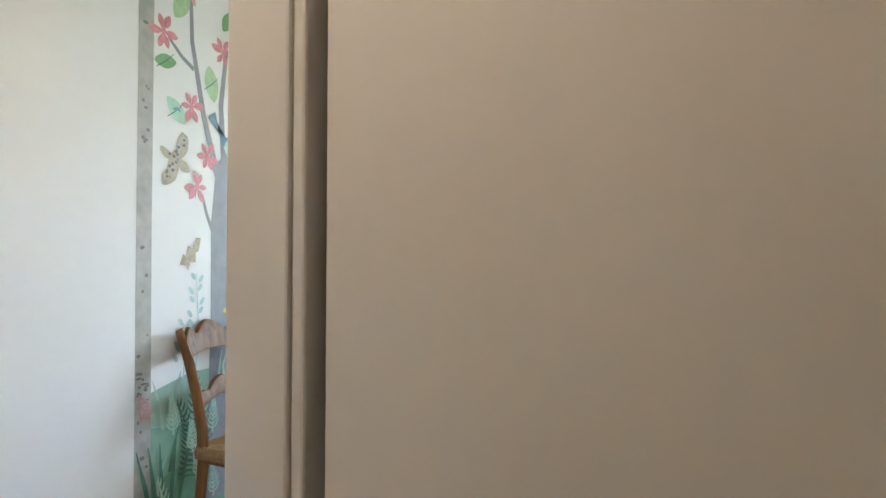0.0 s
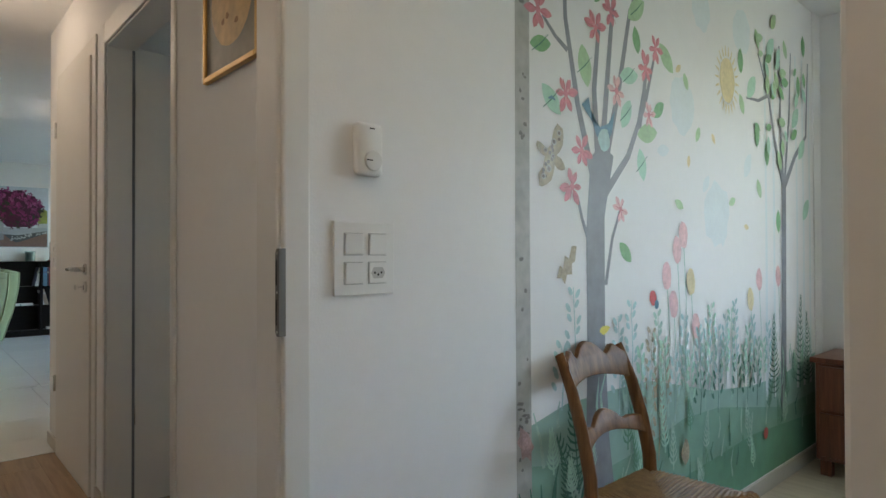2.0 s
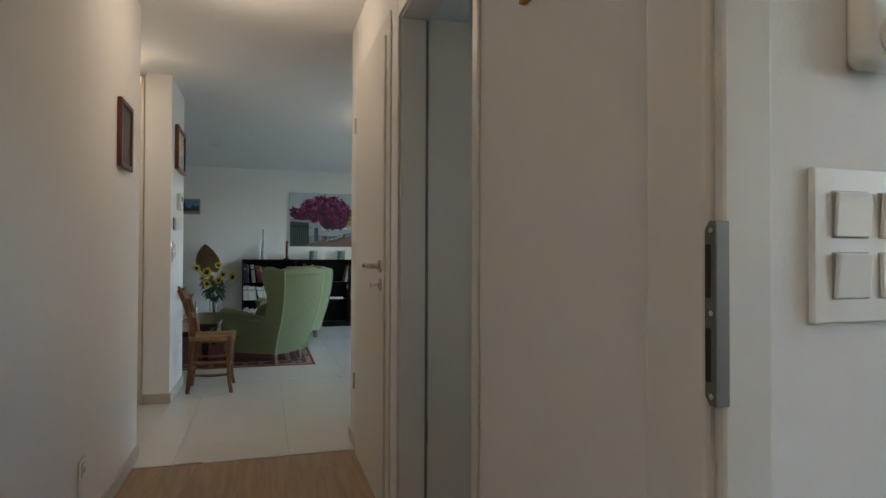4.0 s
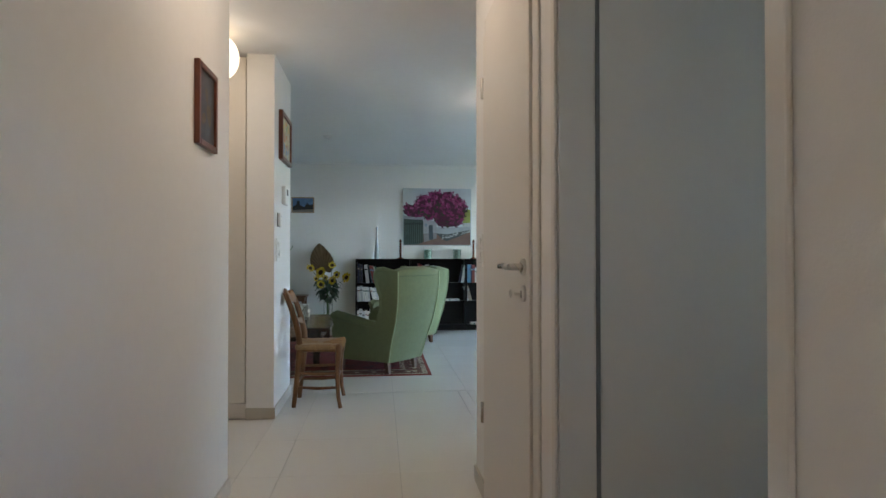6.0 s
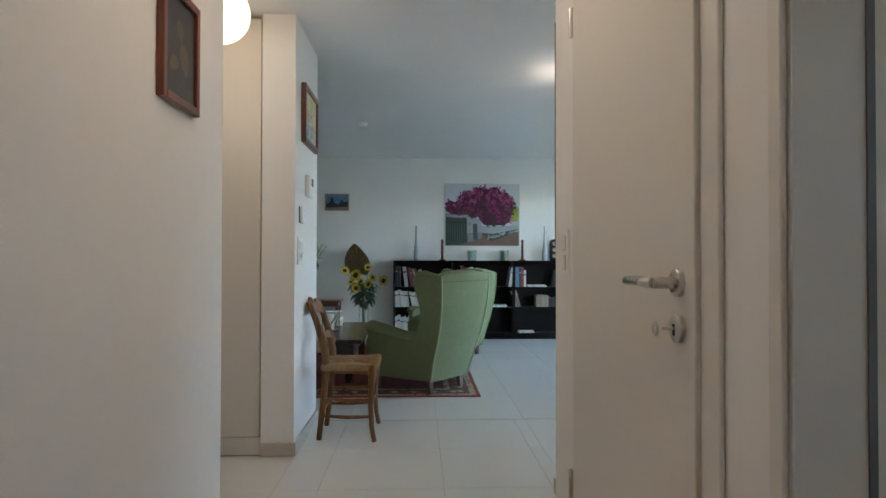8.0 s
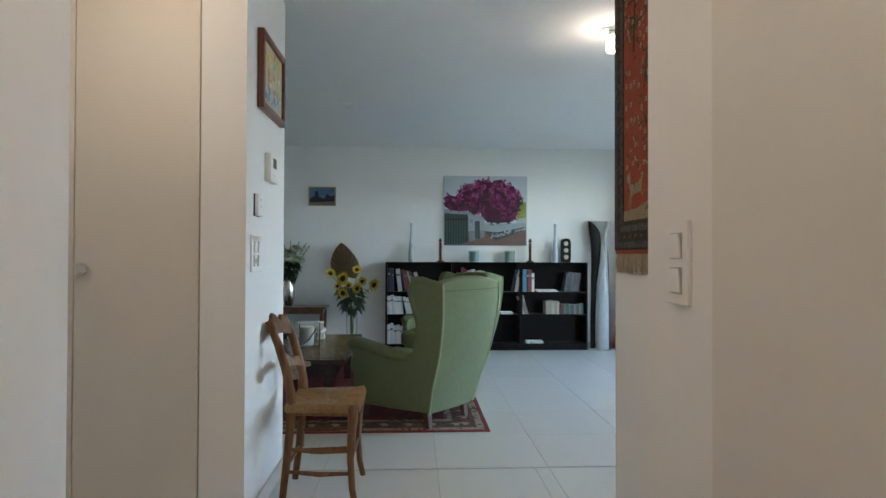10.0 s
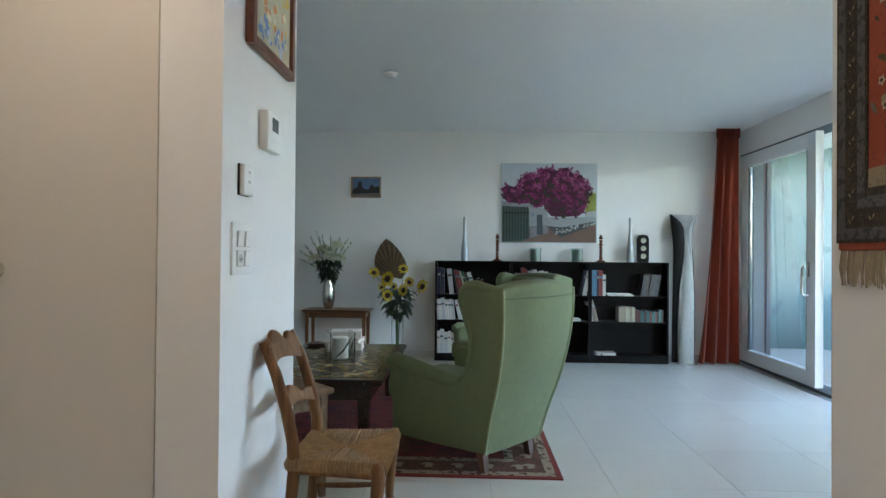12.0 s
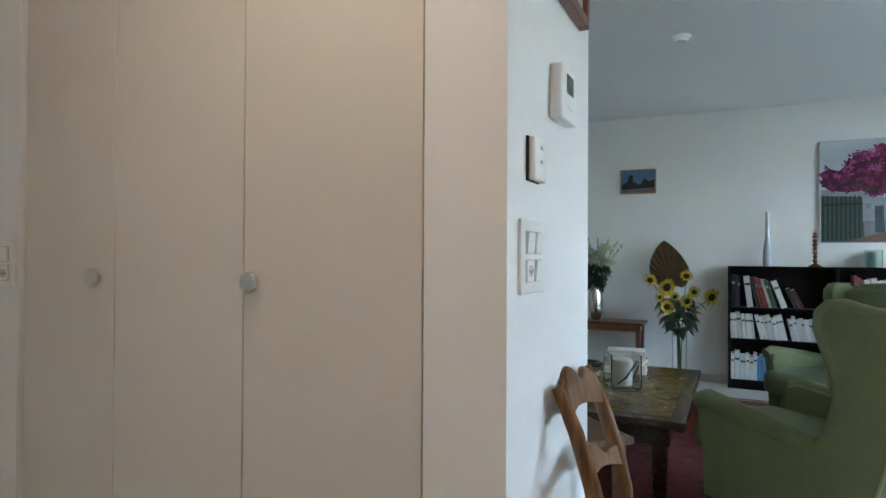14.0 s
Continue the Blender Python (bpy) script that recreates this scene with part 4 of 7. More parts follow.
def book(x, y, z, t, h, d, lean, ci, flat=False):
    """A book whose spine faces +x; t thick along y, leaning by some degrees."""
    if flat:
        m = pose(x, y, z, 90, 0, 0)
    else:
        m = pose(x, y, z + abs(math.sin(radians(lean))) * t * (1 if lean > 0 else 0), -lean)
    b = thing("book", m, "upright book standing on the black shelf" if not flat else "book lying flat on the black shelf", "book", "books in the bookcase")
    part("cover", boxes((-d, 0, 0, 0, 0.002, h), (-d, t - 0.002, 0, 0, t, h), (-0.003, 0.002, 0, 0, t - 0.002, h), bevel=0.0), COVERS[ci], b)
    part("pages", box(-d + 0.004, 0.002, 0.003, -0.0035, t - 0.002, h - 0.004), M_PAGES, b)
    if h > 0.18 and not flat and ci not in (3, 6):
        part("spine_band", box(-0.001, 0.003, h * 0.7, 0.0006, t - 0.003, h * 0.78), COVERS[(ci + 4) % 9 if ci < 9 else 10], b)
    return b


BX0, BX1 = -10.468, -10.28
for u in range(3):
    y0 = 0.247 + u * 0.8145
    y1 = y0 + 0.8125
    bc = thing("bookcase", pose(0, 0, 0), "low black-brown bookcase unit filled with books", "bookcase", "low bookcase units")
    part("side", box(BX0, y0, 0.002, BX1, y0 + 0.018, 1.042), M_BLACKW, bc)
    part("side", box(BX0, y1 - 0.018, 0.002, BX1, y1, 1.042), M_BLACKW, bc)
    part("top", box(BX0, y0, 1.0422, BX1 + 0.002, y1, 1.06), M_BLACKW, bc)
    part("back", box(BX0, y0 + 0.0185, 0.08, BX0 + 0.006, y1 - 0.0185, 1.0418), M_BLACKW, bc)
    part("plinth", box(BX1 - 0.02, y0 + 0.0185, 0.002, BX1 - 0.004, y1 - 0.0185, 0.062), M_BLACKW, bc)
    for z in (0.0625, 0.415, 0.685):
        part("shelf", box(BX0 + 0.0065, y0 + 0.0185, z, BX1 - 0.003, y1 - 0.0185, z + 0.02), M_BLACKW, bc)
SH = (0.0827, 0.4352, 0.7052)


def row(y, end, level, hs, ts, colours, lean, front=-0.012):
    while y < end:
        t, h = random.uniform(*ts), random.uniform(*hs)
        book(BX1 + front - random.uniform(0, 0.02), y, SH[level], t, h, random.uniform(0.13, 0.155), lean + random.uniform(-1.5, 1.5) * (lean != 0), random.choice(colours))
        y += t / math.cos(radians(lean)) + 0.003


for y, t, h, lean, ci in ((0.276, 0.026, 0.285, 0, 12), (0.303, 0.022, 0.28, 0, 6), (0.326, 0.016, 0.27, 0, 12), (0.4, 0.045, 0.27, -7, 2), (0.475, 0.022, 0.265, -12, 6), (0.505, 0.026, 0.262, -14, 4), (0.538, 0.024, 0.258, -15, 4), (0.568, 0.018, 0.25, -16, 10), (0.592, 0.022, 0.25, -17, 13), (0.62, 0.014, 0.24, -18, 9), (0.66, 0.042, 0.24, -20, 1), (0.76, 0.03, 0.18, -24, 9), (0.8, 0.028, 0.17, -26, 11)):
    book(BX1 - 0.015 - random.uniform(0, 0.015), y, SH[2], t, h, 0.145, lean, ci)
row(0.273, 0.46, 1, (0.2, 0.235), (0.022, 0.04), (0, 1, 1, 2), -5)
row(0.5, 0.7, 1, (0.18, 0.22), (0.02, 0.034), (0, 1, 2, 1), -12)
row(0.74, 1.0, 1, (0.17, 0.21), (0.02, 0.034), (0, 1, 2), -12)
row(0.272, 0.45, 0, (0.2, 0.24), (0.025, 0.045), (0, 1, 2, 1), 0)
row(0.47, 0.56, 0, (0.19, 0.22), (0.02, 0.03), (8, 1), 0)
row(1.1, 1.14, 2, (0.22, 0.25), (0.02, 0.03), (5, 7), 0)
row(1.19, 1.25, 2, (0.26, 0.29), (0.025, 0.03), (4,), -6)
row(1.26, 1.44, 2, (0.22, 0.27), (0.03, 0.05), (1, 0, 2), -6)
row(1.78, 1.83, 2, (0.26, 0.27), (0.018, 0.022), (12, 1), 10)
row(1.9, 1.95, 2, (0.26, 0.28), (0.018, 0.022), (8, 12), 0)
row(1.965, 2.01, 2, (0.26, 0.28), (0.022, 0.028), (4,), 0)
row(2.012, 2.03, 2, (0.22, 0.23), (0.03, 0.032), (1,), 0)
for k in range(2):
    book(BX1 - 0.02, 2.2 + 0.0 * k, SH[2] + 0.012 * (k + 1), 0.012, 0.24, 0.15, 0, 1).matrix_basis = pose(BX1 - 0.02, 2.33 - 0.02 * k, SH[2] + 0.0125 * k, 0, 0, 0) @ pose(0, 0, 0, 90)
row(2.4, 2.46, 2, (0.23, 0.24), (0.02, 0.025), (6,), 12)
row(2.48, 2.56, 2, (0.22, 0.23), (0.045, 0.05), (2, 6), 10)
row(1.9, 1.96, 1, (0.2, 0.23), (0.018, 0.025), (7, 2), -14)
row(2.18, 2.33, 1, (0.145, 0.16), (0.018, 0.026), (10, 7, 10), 0)
row(2.35, 2.64, 1, (0.112, 0.13), (0.024, 0.03), (9, 11, 5, 11, 9), 0)
for k, (y, w, z) in enumerate(((1.78, 0.2, SH[1]), (1.86, 0.22, SH[0]))):
    book(BX1 - 0.015, y, z, 0.025, 0.2, 0.15, 0, 1).matrix_basis = pose(BX1 - 0.015, min(y, 1.85) + (0.2 if k else 0.0), z, 90) if k == 0 else pose(BX1 - 0.015, 2.15, z, 90)

# on the bookcase
bt = 1.0605
M_MILK = material("milky_glass", (0.33, 0.37, 0.39), 0.2, 0.15, 8, 0.0)
for y in (0.553, 2.31):
    bm = turned([(0.03, 0), (0.034, 0.01), (0.036, 0.05), (0.034, 0.12), (0.024, 0.2), (0.016, 0.28), (0.013, 0.38), (0.014, 0.47), (0.011, 0.47), (0.01, 0.38), (0.013, 0.28), (0.02, 0.2), (0.03, 0.12), (0.03, 0.02)], 24)
    tagged(part("bottle_vase", bm, M_MILK, None, "", True), "slender pale frosted glass bottle vase on the bookcase", "vase", "glass vases").location = (-10.37, y, bt)
M_TURNED = wood("red_turned_wood", (0.07, 0.018, 0.01), (0.17, 0.05, 0.025), 0.25, 5, "z")
for y in (0.905, 2.0):
    cs = thing("candlestick", pose(-10.36, y, bt), "turned reddish wooden candlestick on the bookcase", "candlestick", "candlesticks")
    part("foot", turned([(0.05, 0), (0.05, 0.008), (0.035, 0.016), (0.02, 0.024), (0.016, 0.03)], 20), M_TURNED, cs, "", True)
    pr = [(0.012, 0.0302)]
    for k in range(6):
        z = 0.035 + k * 0.034
        pr += [(0.011, z), (0.019 if k % 2 else 0.022, z + 0.012), (0.019 if k % 2 else 0.022, z + 0.02), (0.011, z + 0.03)]
    part("stem", turned(pr, 16), M_TURNED, cs, "", True)
    part("cup", turned([(0.012, 0.24), (0.022, 0.25), (0.02, 0.262), (0.012, 0.268), (0.014, 0.285), (0.009, 0.287)], 16), M_TURNED, cs, "", True)
M_TEALG = glass("teal_glass", (0.72, 0.86, 0.84), 0.05)
for y in (1.31, 1.75):
    bm = turned([(0.056, 0), (0.06, 0.004), (0.062, 0.142), (0.058, 0.142), (0.056, 0.008)], 28)
    gl = thing("tealight_glass", pose(-10.365, y, bt), "round glass holder with a dull green candle on the bookcase", "candle holder", "tealight glasses")
    part("glass", bm, M_TEALG, gl, "", True)
    part("tealight", turned([(0.046, 0.009), (0.047, 0.126), (0.042, 0.13), (0.006, 0.128)], 24), material("wax", (0.26, 0.34, 0.32), 0.55, 0.2, 40), gl, "dull green candle", True)
st = thing("weather_station", pose(-10.36, 2.44, bt), "upright dark wooden weather station with three dials", "weather station")
part("board", soften(sweep_profile([(-0.055, 0.0), (0.055, 0.0), (0.062, 0.03), (0.062, 0.25), (0.045, 0.285), (0.0, 0.295), (-0.045, 0.285), (-0.062, 0.25), (-0.062, 0.03)], 0.03), 0.004), material("ebony_board", (0.01, 0.008, 0.007), 0.6, 0.2, spec=0.15), st).matrix_basis = pose(0, 0, 0, 0, 0, 90)
for z in (0.065, 0.148, 0.23):
    bm = turned([(0.033, 0), (0.033, 0.006), (0.0265, 0.008)], 24)
    bmesh.ops.transform(bm, matrix=pose(0.015, 0, z, 0, 90), verts=bm.verts[:])
    d = part("dial_ring", bm, M_DARK, st, "dark dial ring", True)
    bm = turned([(0.0262, 0), (0.0262, 0.0009)], 24)
    bmesh.ops.transform(bm, matrix=pose(0.0232, 0, z, 0, 90), verts=bm.verts[:])
    part("dial_face", bm, material("aged_dial", (0.5, 0.44, 0.32), 0.5, 0.3, 90), d, "cream dial face")
    part("hand", box(0.0242, -0.002, z - 0.005, 0.0247, 0.002, z + 0.024), M_DARK, d)

# ---- side table, vases and flowers ----
M_SIDEW = wood("side_table_wood", (0.13, 0.055, 0.025), (0.25, 0.12, 0.06), 0.35, 5, "y")
sd = thing("side_table", pose(-10.28, -0.785, 0), "small reddish-brown wooden side table on thin legs", "table")
part("tabletop", box(-0.17, -0.345, 0.515, 0.17, 0.345, 0.538, 0.004), M_SIDEW, sd)
part("apron", boxes((0.125, -0.3, 0.455, 0.14, 0.3, 0.5145), (-0.14, -0.3, 0.455, -0.125, 0.3, 0.5145), (-0.124, -0.305, 0.455, 0.124, -0.29, 0.5145), (-0.124, 0.29, 0.455, 0.124, 0.305, 0.5145)), M_SIDEW, sd)
for x in (-0.13, 0.13):
    for y in (-0.3, 0.3):
        part("leg", lofted([[(x + a * w, y + b * w, z) for a, b in ((-1, -1), (1, -1), (1, 1), (-1, 1))] for z, w in ((0.001, 0.013), (0.5145, 0.02))]), M_SIDEW, sd)

M_SILVER = material("hammered_silver", (0.5, 0.48, 0.44), 0.24, 0.05, 30, 0.03, 1.0, bump_scale=60)
vz = turned([(0.035, 0), (0.05, 0.03), (0.066, 0.1), (0.068, 0.17), (0.058, 0.25), (0.042, 0.3), (0.046, 0.31), (0.038, 0.308), (0.036, 0.28)], 28)
vase = tagged(part("silver_vase", vz, M_SILVER, None, "", True), "polished bulbous silver vase on the side table", "vase")
vase.location = (-10.28, -0.89, 0.5385)

M_LEAF = material("leaf_green", (0.04, 0.085, 0.03), 0.55, 0.35, 30, 0.03, coarse=8)
M_LEAFP = material("pale_green", (0.2, 0.28, 0.12), 0.6, 0.3, 30, 0.03, coarse=8)
M_STEM = material("stem_green", (0.08, 0.15, 0.05), 0.6, 0.2)
M_CREAM = material("cream_petals", (0.62, 0.64, 0.46), 0.7, 0.2, 30, 0.03, coarse=10)
M_YELLOW = material("sunflower_petals", (0.6, 0.44, 0.03), 0.6, 0.2, 30, 0.02, coarse=10)
M_SEEDS = material("sunflower_seeds", (0.06, 0.03, 0.012), 0.9, 0.5, 160, 0.2)


def leaf_blade(bm, root, tip, width, droop=0.02, n=5):
    root, tip = Vector(root), Vector(tip)
    d = tip - root
    side = d.cross(Vector((random.uniform(-0.4, 0.4), random.uniform(-0.4, 0.4), 1))).normalized()
    up = side.cross(d).normalized()
    rows = []
    for i in range(n + 1):
        k = i / n
        w = width * max(0.02, math.sin(math.pi * min(1, 0.06 + k * 0.94))) ** 0.8
        c = root + d * k - Vector((0, 0, droop * k * k))
        rows.append((bm.verts.new(c - side * w / 2 + up * w * 0.15), bm.verts.new(c), bm.verts.new(c + side * w / 2 + up * w * 0.15)))
    for a, b in zip(rows, rows[1:]):
        bm.faces.new((a[0], a[1], b[1], b[0]))
        bm.faces.new((a[1], a[2], b[2], b[1]))


def stems(root, heads, r=0.003, waist=0.0):
    bm = bmesh.new()
    for h in heads:
        a = random.uniform(0, 6.28)
        neck = Vector((root[0] + 0.025 * math.cos(a), root[1] + 0.025 * math.sin(a), waist))
        mid = neck * 0.5 + Vector(h) * 0.5 + Vector((0, 0, 0.03))
        join(bm, tube([(root[0] + 0.02 * math.sin(a), root[1] - 0.02 * math.cos(a), root[2]), neck, mid, h], r, 6))
    return bm


bq = thing("flower_bouquet", pose(-10.28, -0.89, 0.85), "cream blossoms with feathery green grass in the silver vase", "flowers")
heads = [(0.1, -0.13, 0.22), (0.05, 0.015, 0.31), (0.1, 0.135, 0.23), (0.02, 0.09, 0.36), (0.08, 0.03, 0.25), (0.0, -0.06, 0.32)]
part("stems", stems((0, 0, -0.2), heads, 0.003), M_STEM, bq, "", True)
for h in heads:
    bm = bmesh.new()
    for i in range(70):
        a, e = i * 2.4, math.asin(-0.35 + 1.3 * i / 70)
        d = Vector((math.cos(a) * math.cos(e), math.sin(a) * math.cos(e), 0.75 * math.sin(e)))
        p = Vector(h) + d * random.uniform(0.025, 0.05)
        leaf_blade(bm, p, p + d * 0.04 + Vector((0, 0, random.uniform(-0.012, 0.012))), 0.042, 0.012, 3)
    part("blossom", bm, M_CREAM, bq, "cream blossom", True)
bm = bmesh.new()
for i in range(190):
    a, z = random.uniform(0, 6.28), random.uniform(0.0, 0.22)
    r = 0.03 + 0.1 * (z / 0.22) ** 0.7 * random.uniform(0.3, 1)
    root = (r * 0.7 * math.cos(a), r * math.sin(a), z)
    leaf_blade(bm, root, (root[0] + 0.05 * math.cos(a), root[1] + 0.055 * math.sin(a), z + random.uniform(-0.06, 0.04)), 0.04, 0.02, 4)
part("foliage", bm, material("dark_leaf", (0.022, 0.042, 0.02), 0.55, 0.35, 30, 0.03), bq, "dark green leaves", True)
bm = bmesh.new()
for tip in ((0.0, -0.2, 0.44), (0.02, -0.13, 0.5), (-0.02, -0.08, 0.46), (0.0, 0.2, 0.42), (0.03, 0.26, 0.4), (0.0, -0.27, 0.36), (0.02, -0.32, 0.3), (0.0, -0.3, 0.2), (0.0, 0.02, 0.45), (0.02, 0.12, 0.43), (0.0, -0.22, 0.28)):
    for i in range(60):
        k = random.uniform(0.35, 1.0)
        p = Vector((0, 0, 0.05)).lerp(Vector(tip), k)
        w = 0.05 * (1.15 - k)
        leaf_blade(bm, p, p + Vector((random.uniform(-w, w), random.uniform(-w, w), random.uniform(0.01, 0.05))), 0.007, 0.01, 3)
part("grass_sprays", bm, M_LEAFP, bq, "feathery pale green grass", True)

gv = thing("glass_floor_vase", pose(-10.2, -0.14, 0), "tall clear glass cylinder vase on the floor", "vase")
part("glass", turned([(0.058, 0.002), (0.062, 0.01), (0.064, 0.52), (0.06, 0.52), (0.057, 0.03)], 28), M_CLEAR, gv, "", True)
sf = thing("sunflower_bouquet", pose(-10.2, -0.14, 0.52), "yellow sunflowers with a dried palm leaf in a glass vase", "flowers")
sun_heads = [(0.08, -0.24, 0.41, 0.06), (0.12, -0.095, 0.35, 0.08), (0.03, 0.06, 0.45, 0.055), (0.08, -0.16, 0.26, 0.04), (0.1, -0.03, 0.27, 0.042), (0.13, -0.09, 0.18, 0.062), (0.12, 0.07, 0.235, 0.06), (0.07, 0.125, 0.315, 0.052), (0.1, 0.265, 0.275, 0.076)]
part("stems", stems((0, 0, -0.5), [h[:3] for h in sun_heads], 0.0035), M_STEM, sf, "", True)
for x, y, z, r in sun_heads:
    r *= 1.05
    face = Vector((1, random.uniform(-0.9, 0.9), random.uniform(-0.2, 0.9))).normalized()
    q = face.to_track_quat("Z", "Y").to_matrix().to_4x4()
    fl = part("sunflower", turned([(r * 0.1, -0.012), (r * 0.42, -0.006), (r * 0.43, 0.004), (r * 0.25, 0.012), (0.002, 0.009)], 16), M_SEEDS, sf, "brown-centred yellow sunflower", True)
    fl.matrix_basis = Matrix.Translation((x, y, z)) @ q
    bm = bmesh.new()
    for i in range(26):
        a = 2 * math.pi * i / 26 + random.uniform(-0.08, 0.08)
        k = random.uniform(0.9, 1.1)
        leaf_blade(bm, (r * 0.45 * math.cos(a), r * 0.45 * math.sin(a), -0.002 * (i % 2)), (r * k * math.cos(a), r * k * math.sin(a), random.uniform(-0.012, 0.02)), r * 0.3, 0.0, 4)
    part("petals", bm, M_YELLOW, fl, "", True)
bm = bmesh.new()
for i in range(120):
    a, z = random.uniform(0, 6.28), random.uniform(-0.03, 0.25)
    r = 0.03 + 0.13 * max(0.0, (z + 0.03) / 0.28) ** 0.7 * random.uniform(0.3, 1)
    root = (0.6 * r * math.cos(a), r * math.sin(a), z)
    leaf_blade(bm, root, (root[0] + 0.07 * math.cos(a), root[1] + 0.08 * math.sin(a), z + random.uniform(-0.07, 0.03)), 0.06, 0.03)
part("foliage", bm, material("dusty_leaf", (0.045, 0.075, 0.045), 0.6, 0.35, 30, 0.03), sf, "broad green leaves", True)
# dried palm leaf: folded fan with a pointed outline
bm = bmesh.new()
rim, root_v = [], bm.verts.new((-0.15, -0.07, 0.36))
course = [k / 16 for k in range(1, 17)]
half = [0.172 * math.sin(math.pi * v ** 0.72) ** 0.75 if v < 1 else 0.0 for v in course]
for v, w in zip(course, half):
    rim.append((-0.07 - 0.075 * v - w, 0.31 + 0.46 * v))
for v, w in list(zip(course, half))[-2::-1]:
    rim.append((-0.07 - 0.075 * v + w, 0.31 + 0.46 * v))
rim = [bm.verts.new((-0.15 + (0.005 if i % 2 else -0.005), y, z)) for i, (y, z) in enumerate(rim)]
for a, b in zip(rim, rim[1:]):
    bm.faces.new((root_v, a, b))
bmesh.ops.solidify(bm, geom=bm.faces[:], thickness=0.003)
part("palm_leaf", bm, material("dried_leaf", (0.16, 0.1, 0.05), 0.7, 0.25, 30, 0.05), sf, "brown dried pleated palm leaf")

# ---- tulip-shaped floor lamp ----
fl = thing("tulip_floor_lamp", pose(-10.33, 2.875, 0), "tall tulip-shaped floor sculpture with white and black petals", "floor lamp")
part("base_plate", turned([(0.12, 0.001), (0.12, 0.008), (0.11, 0.012)], 32), M_STEEL, fl, "flat metal base", True)


def petal(course, mat, name, label):
    """A curled sheet rising along rows of (z, middle y, half width, set back x)."""
    bm = bmesh.new()
    rows = []
    n = 32
    zs = [c[0] for c in course]
    for i in range(n + 1):
        z = zs[0] + (zs[-1] - zs[0]) * i / n
        mid, w, back = [float(np.interp(z, zs, [c[k] for c in course])) for k in (1, 2, 3)]
        row = []
        for j in range(9):
            a = (-1 + j / 4) * 1.2
            row.append(bm.verts.new((back + 0.55 * w * math.cos(a), mid + w * math.sin(a) / math.sin(1.2), z)))
        rows.append(row)
    for a, b in zip(rows, rows[1:]):
        for j in range(8):
            bm.faces.new((a[j], a[j + 1], b[j + 1], b[j]))
    bmesh.ops.solidify(bm, geom=bm.faces[:], thickness=0.005)
    bmesh.ops.recalc_face_normals(bm, faces=bm.faces[:])
    return part(name, bm, mat, fl, label, True)


M_WHITEL = material("white_lacquer", (0.62, 0.63, 0.62), 0.4, 0.2, 55, 0.05, stretch=(1, 1, 0.35))
M_BLACKL = material("black_lacquer", (0.014, 0.012, 0.012), 0.5, 0.2, spec=0.25)
petal([(0.0125, 0.0, 0.078, 0.03), (0.4, 0.003, 0.072, 0.03), (0.8, 0.01, 0.06, 0.025), (1.1, 0.015, 0.034, 0.02), (1.27, 0.012, 0.006, 0.015)], M_WHITEL, "white_petal", "white speckled petal")
petal([(0.0125, -0.1, 0.03, -0.03), (0.4, -0.1, 0.031, -0.03), (0.8, -0.088, 0.037, -0.03), (1.1, -0.066, 0.057, -0.03), (1.27, -0.064, 0.062, -0.03), (1.42, -0.079, 0.066, -0.03), (1.5, -0.1, 0.054, -0.03), (1.57, -0.152, 0.008, -0.02)], M_BLACKL, "black_petal", "matt black petal")
petal([(0.0125, 0.088, 0.01, -0.02), (0.8, 0.082, 0.012, -0.02), (1.1, 0.064, 0.016, -0.02), (1.27, 0.04, 0.022, -0.01), (1.42, 0.042, 0.026, -0.01), (1.5, 0.072, 0.028, -0.01), (1.57, 0.115, 0.007, 0.0)], M_WHITEL, "side_petal", "pale silvery petal")
petal([(0.0125, 0.104, 0.006, -0.03), (0.8, 0.1, 0.008, -0.03), (1.1, 0.086, 0.009, -0.03), (1.27, 0.068, 0.009, -0.03), (1.42, 0.074, 0.01, -0.03), (1.5, 0.104, 0.008, -0.03), (1.56, 0.122, 0.004, -0.02)], M_BLACKL, "black_rim", "matt black rim")
petal([(1.25, -0.01, 0.03, -0.09), (1.42, -0.015, 0.07, -0.1), (1.53, -0.017, 0.11, -0.11), (1.57, -0.018, 0.13, -0.12)], M_WHITEL, "cup", "white inside of the tulip cup")

# ---- ceiling and wall lamps ----
sm = thing("smoke_detector", pose(-8.36, 0.007, H, 180), "round white smoke detector under the ceiling", "smoke detector")
part("base", turned([(0.055, 0.0), (0.055, 0.012), (0.05, 0.016)], 28), M_WHITEP, sm, "", True)
part("cap", turned([(0.04, 0.0162), (0.04, 0.028), (0.034, 0.034)], 28), M_WHITEP, sm, "", True)
M_PAPER = glow("lit_paper", (1.0, 0.83, 0.62), 0.07)
pl = thing("paper_lantern", pose(-5.2, -0.405, 2.31), "round white ribbed paper lantern, lit", "pendant lamp")
prof = []
for i in range(41):
    a = -1.45 + 2.9 * i / 40
    prof.append((0.152 * math.cos(a) + (0.0025 if i % 2 else 0), 0.15 * math.sin(a)))
part("shade", turned(prof, 36), M_PAPER, pl, "", True)
part("ceiling_rose", turned([(0.04, 0.152), (0.04, 0.158), (0.02, 0.159)], 20), M_WHITEP, pl)
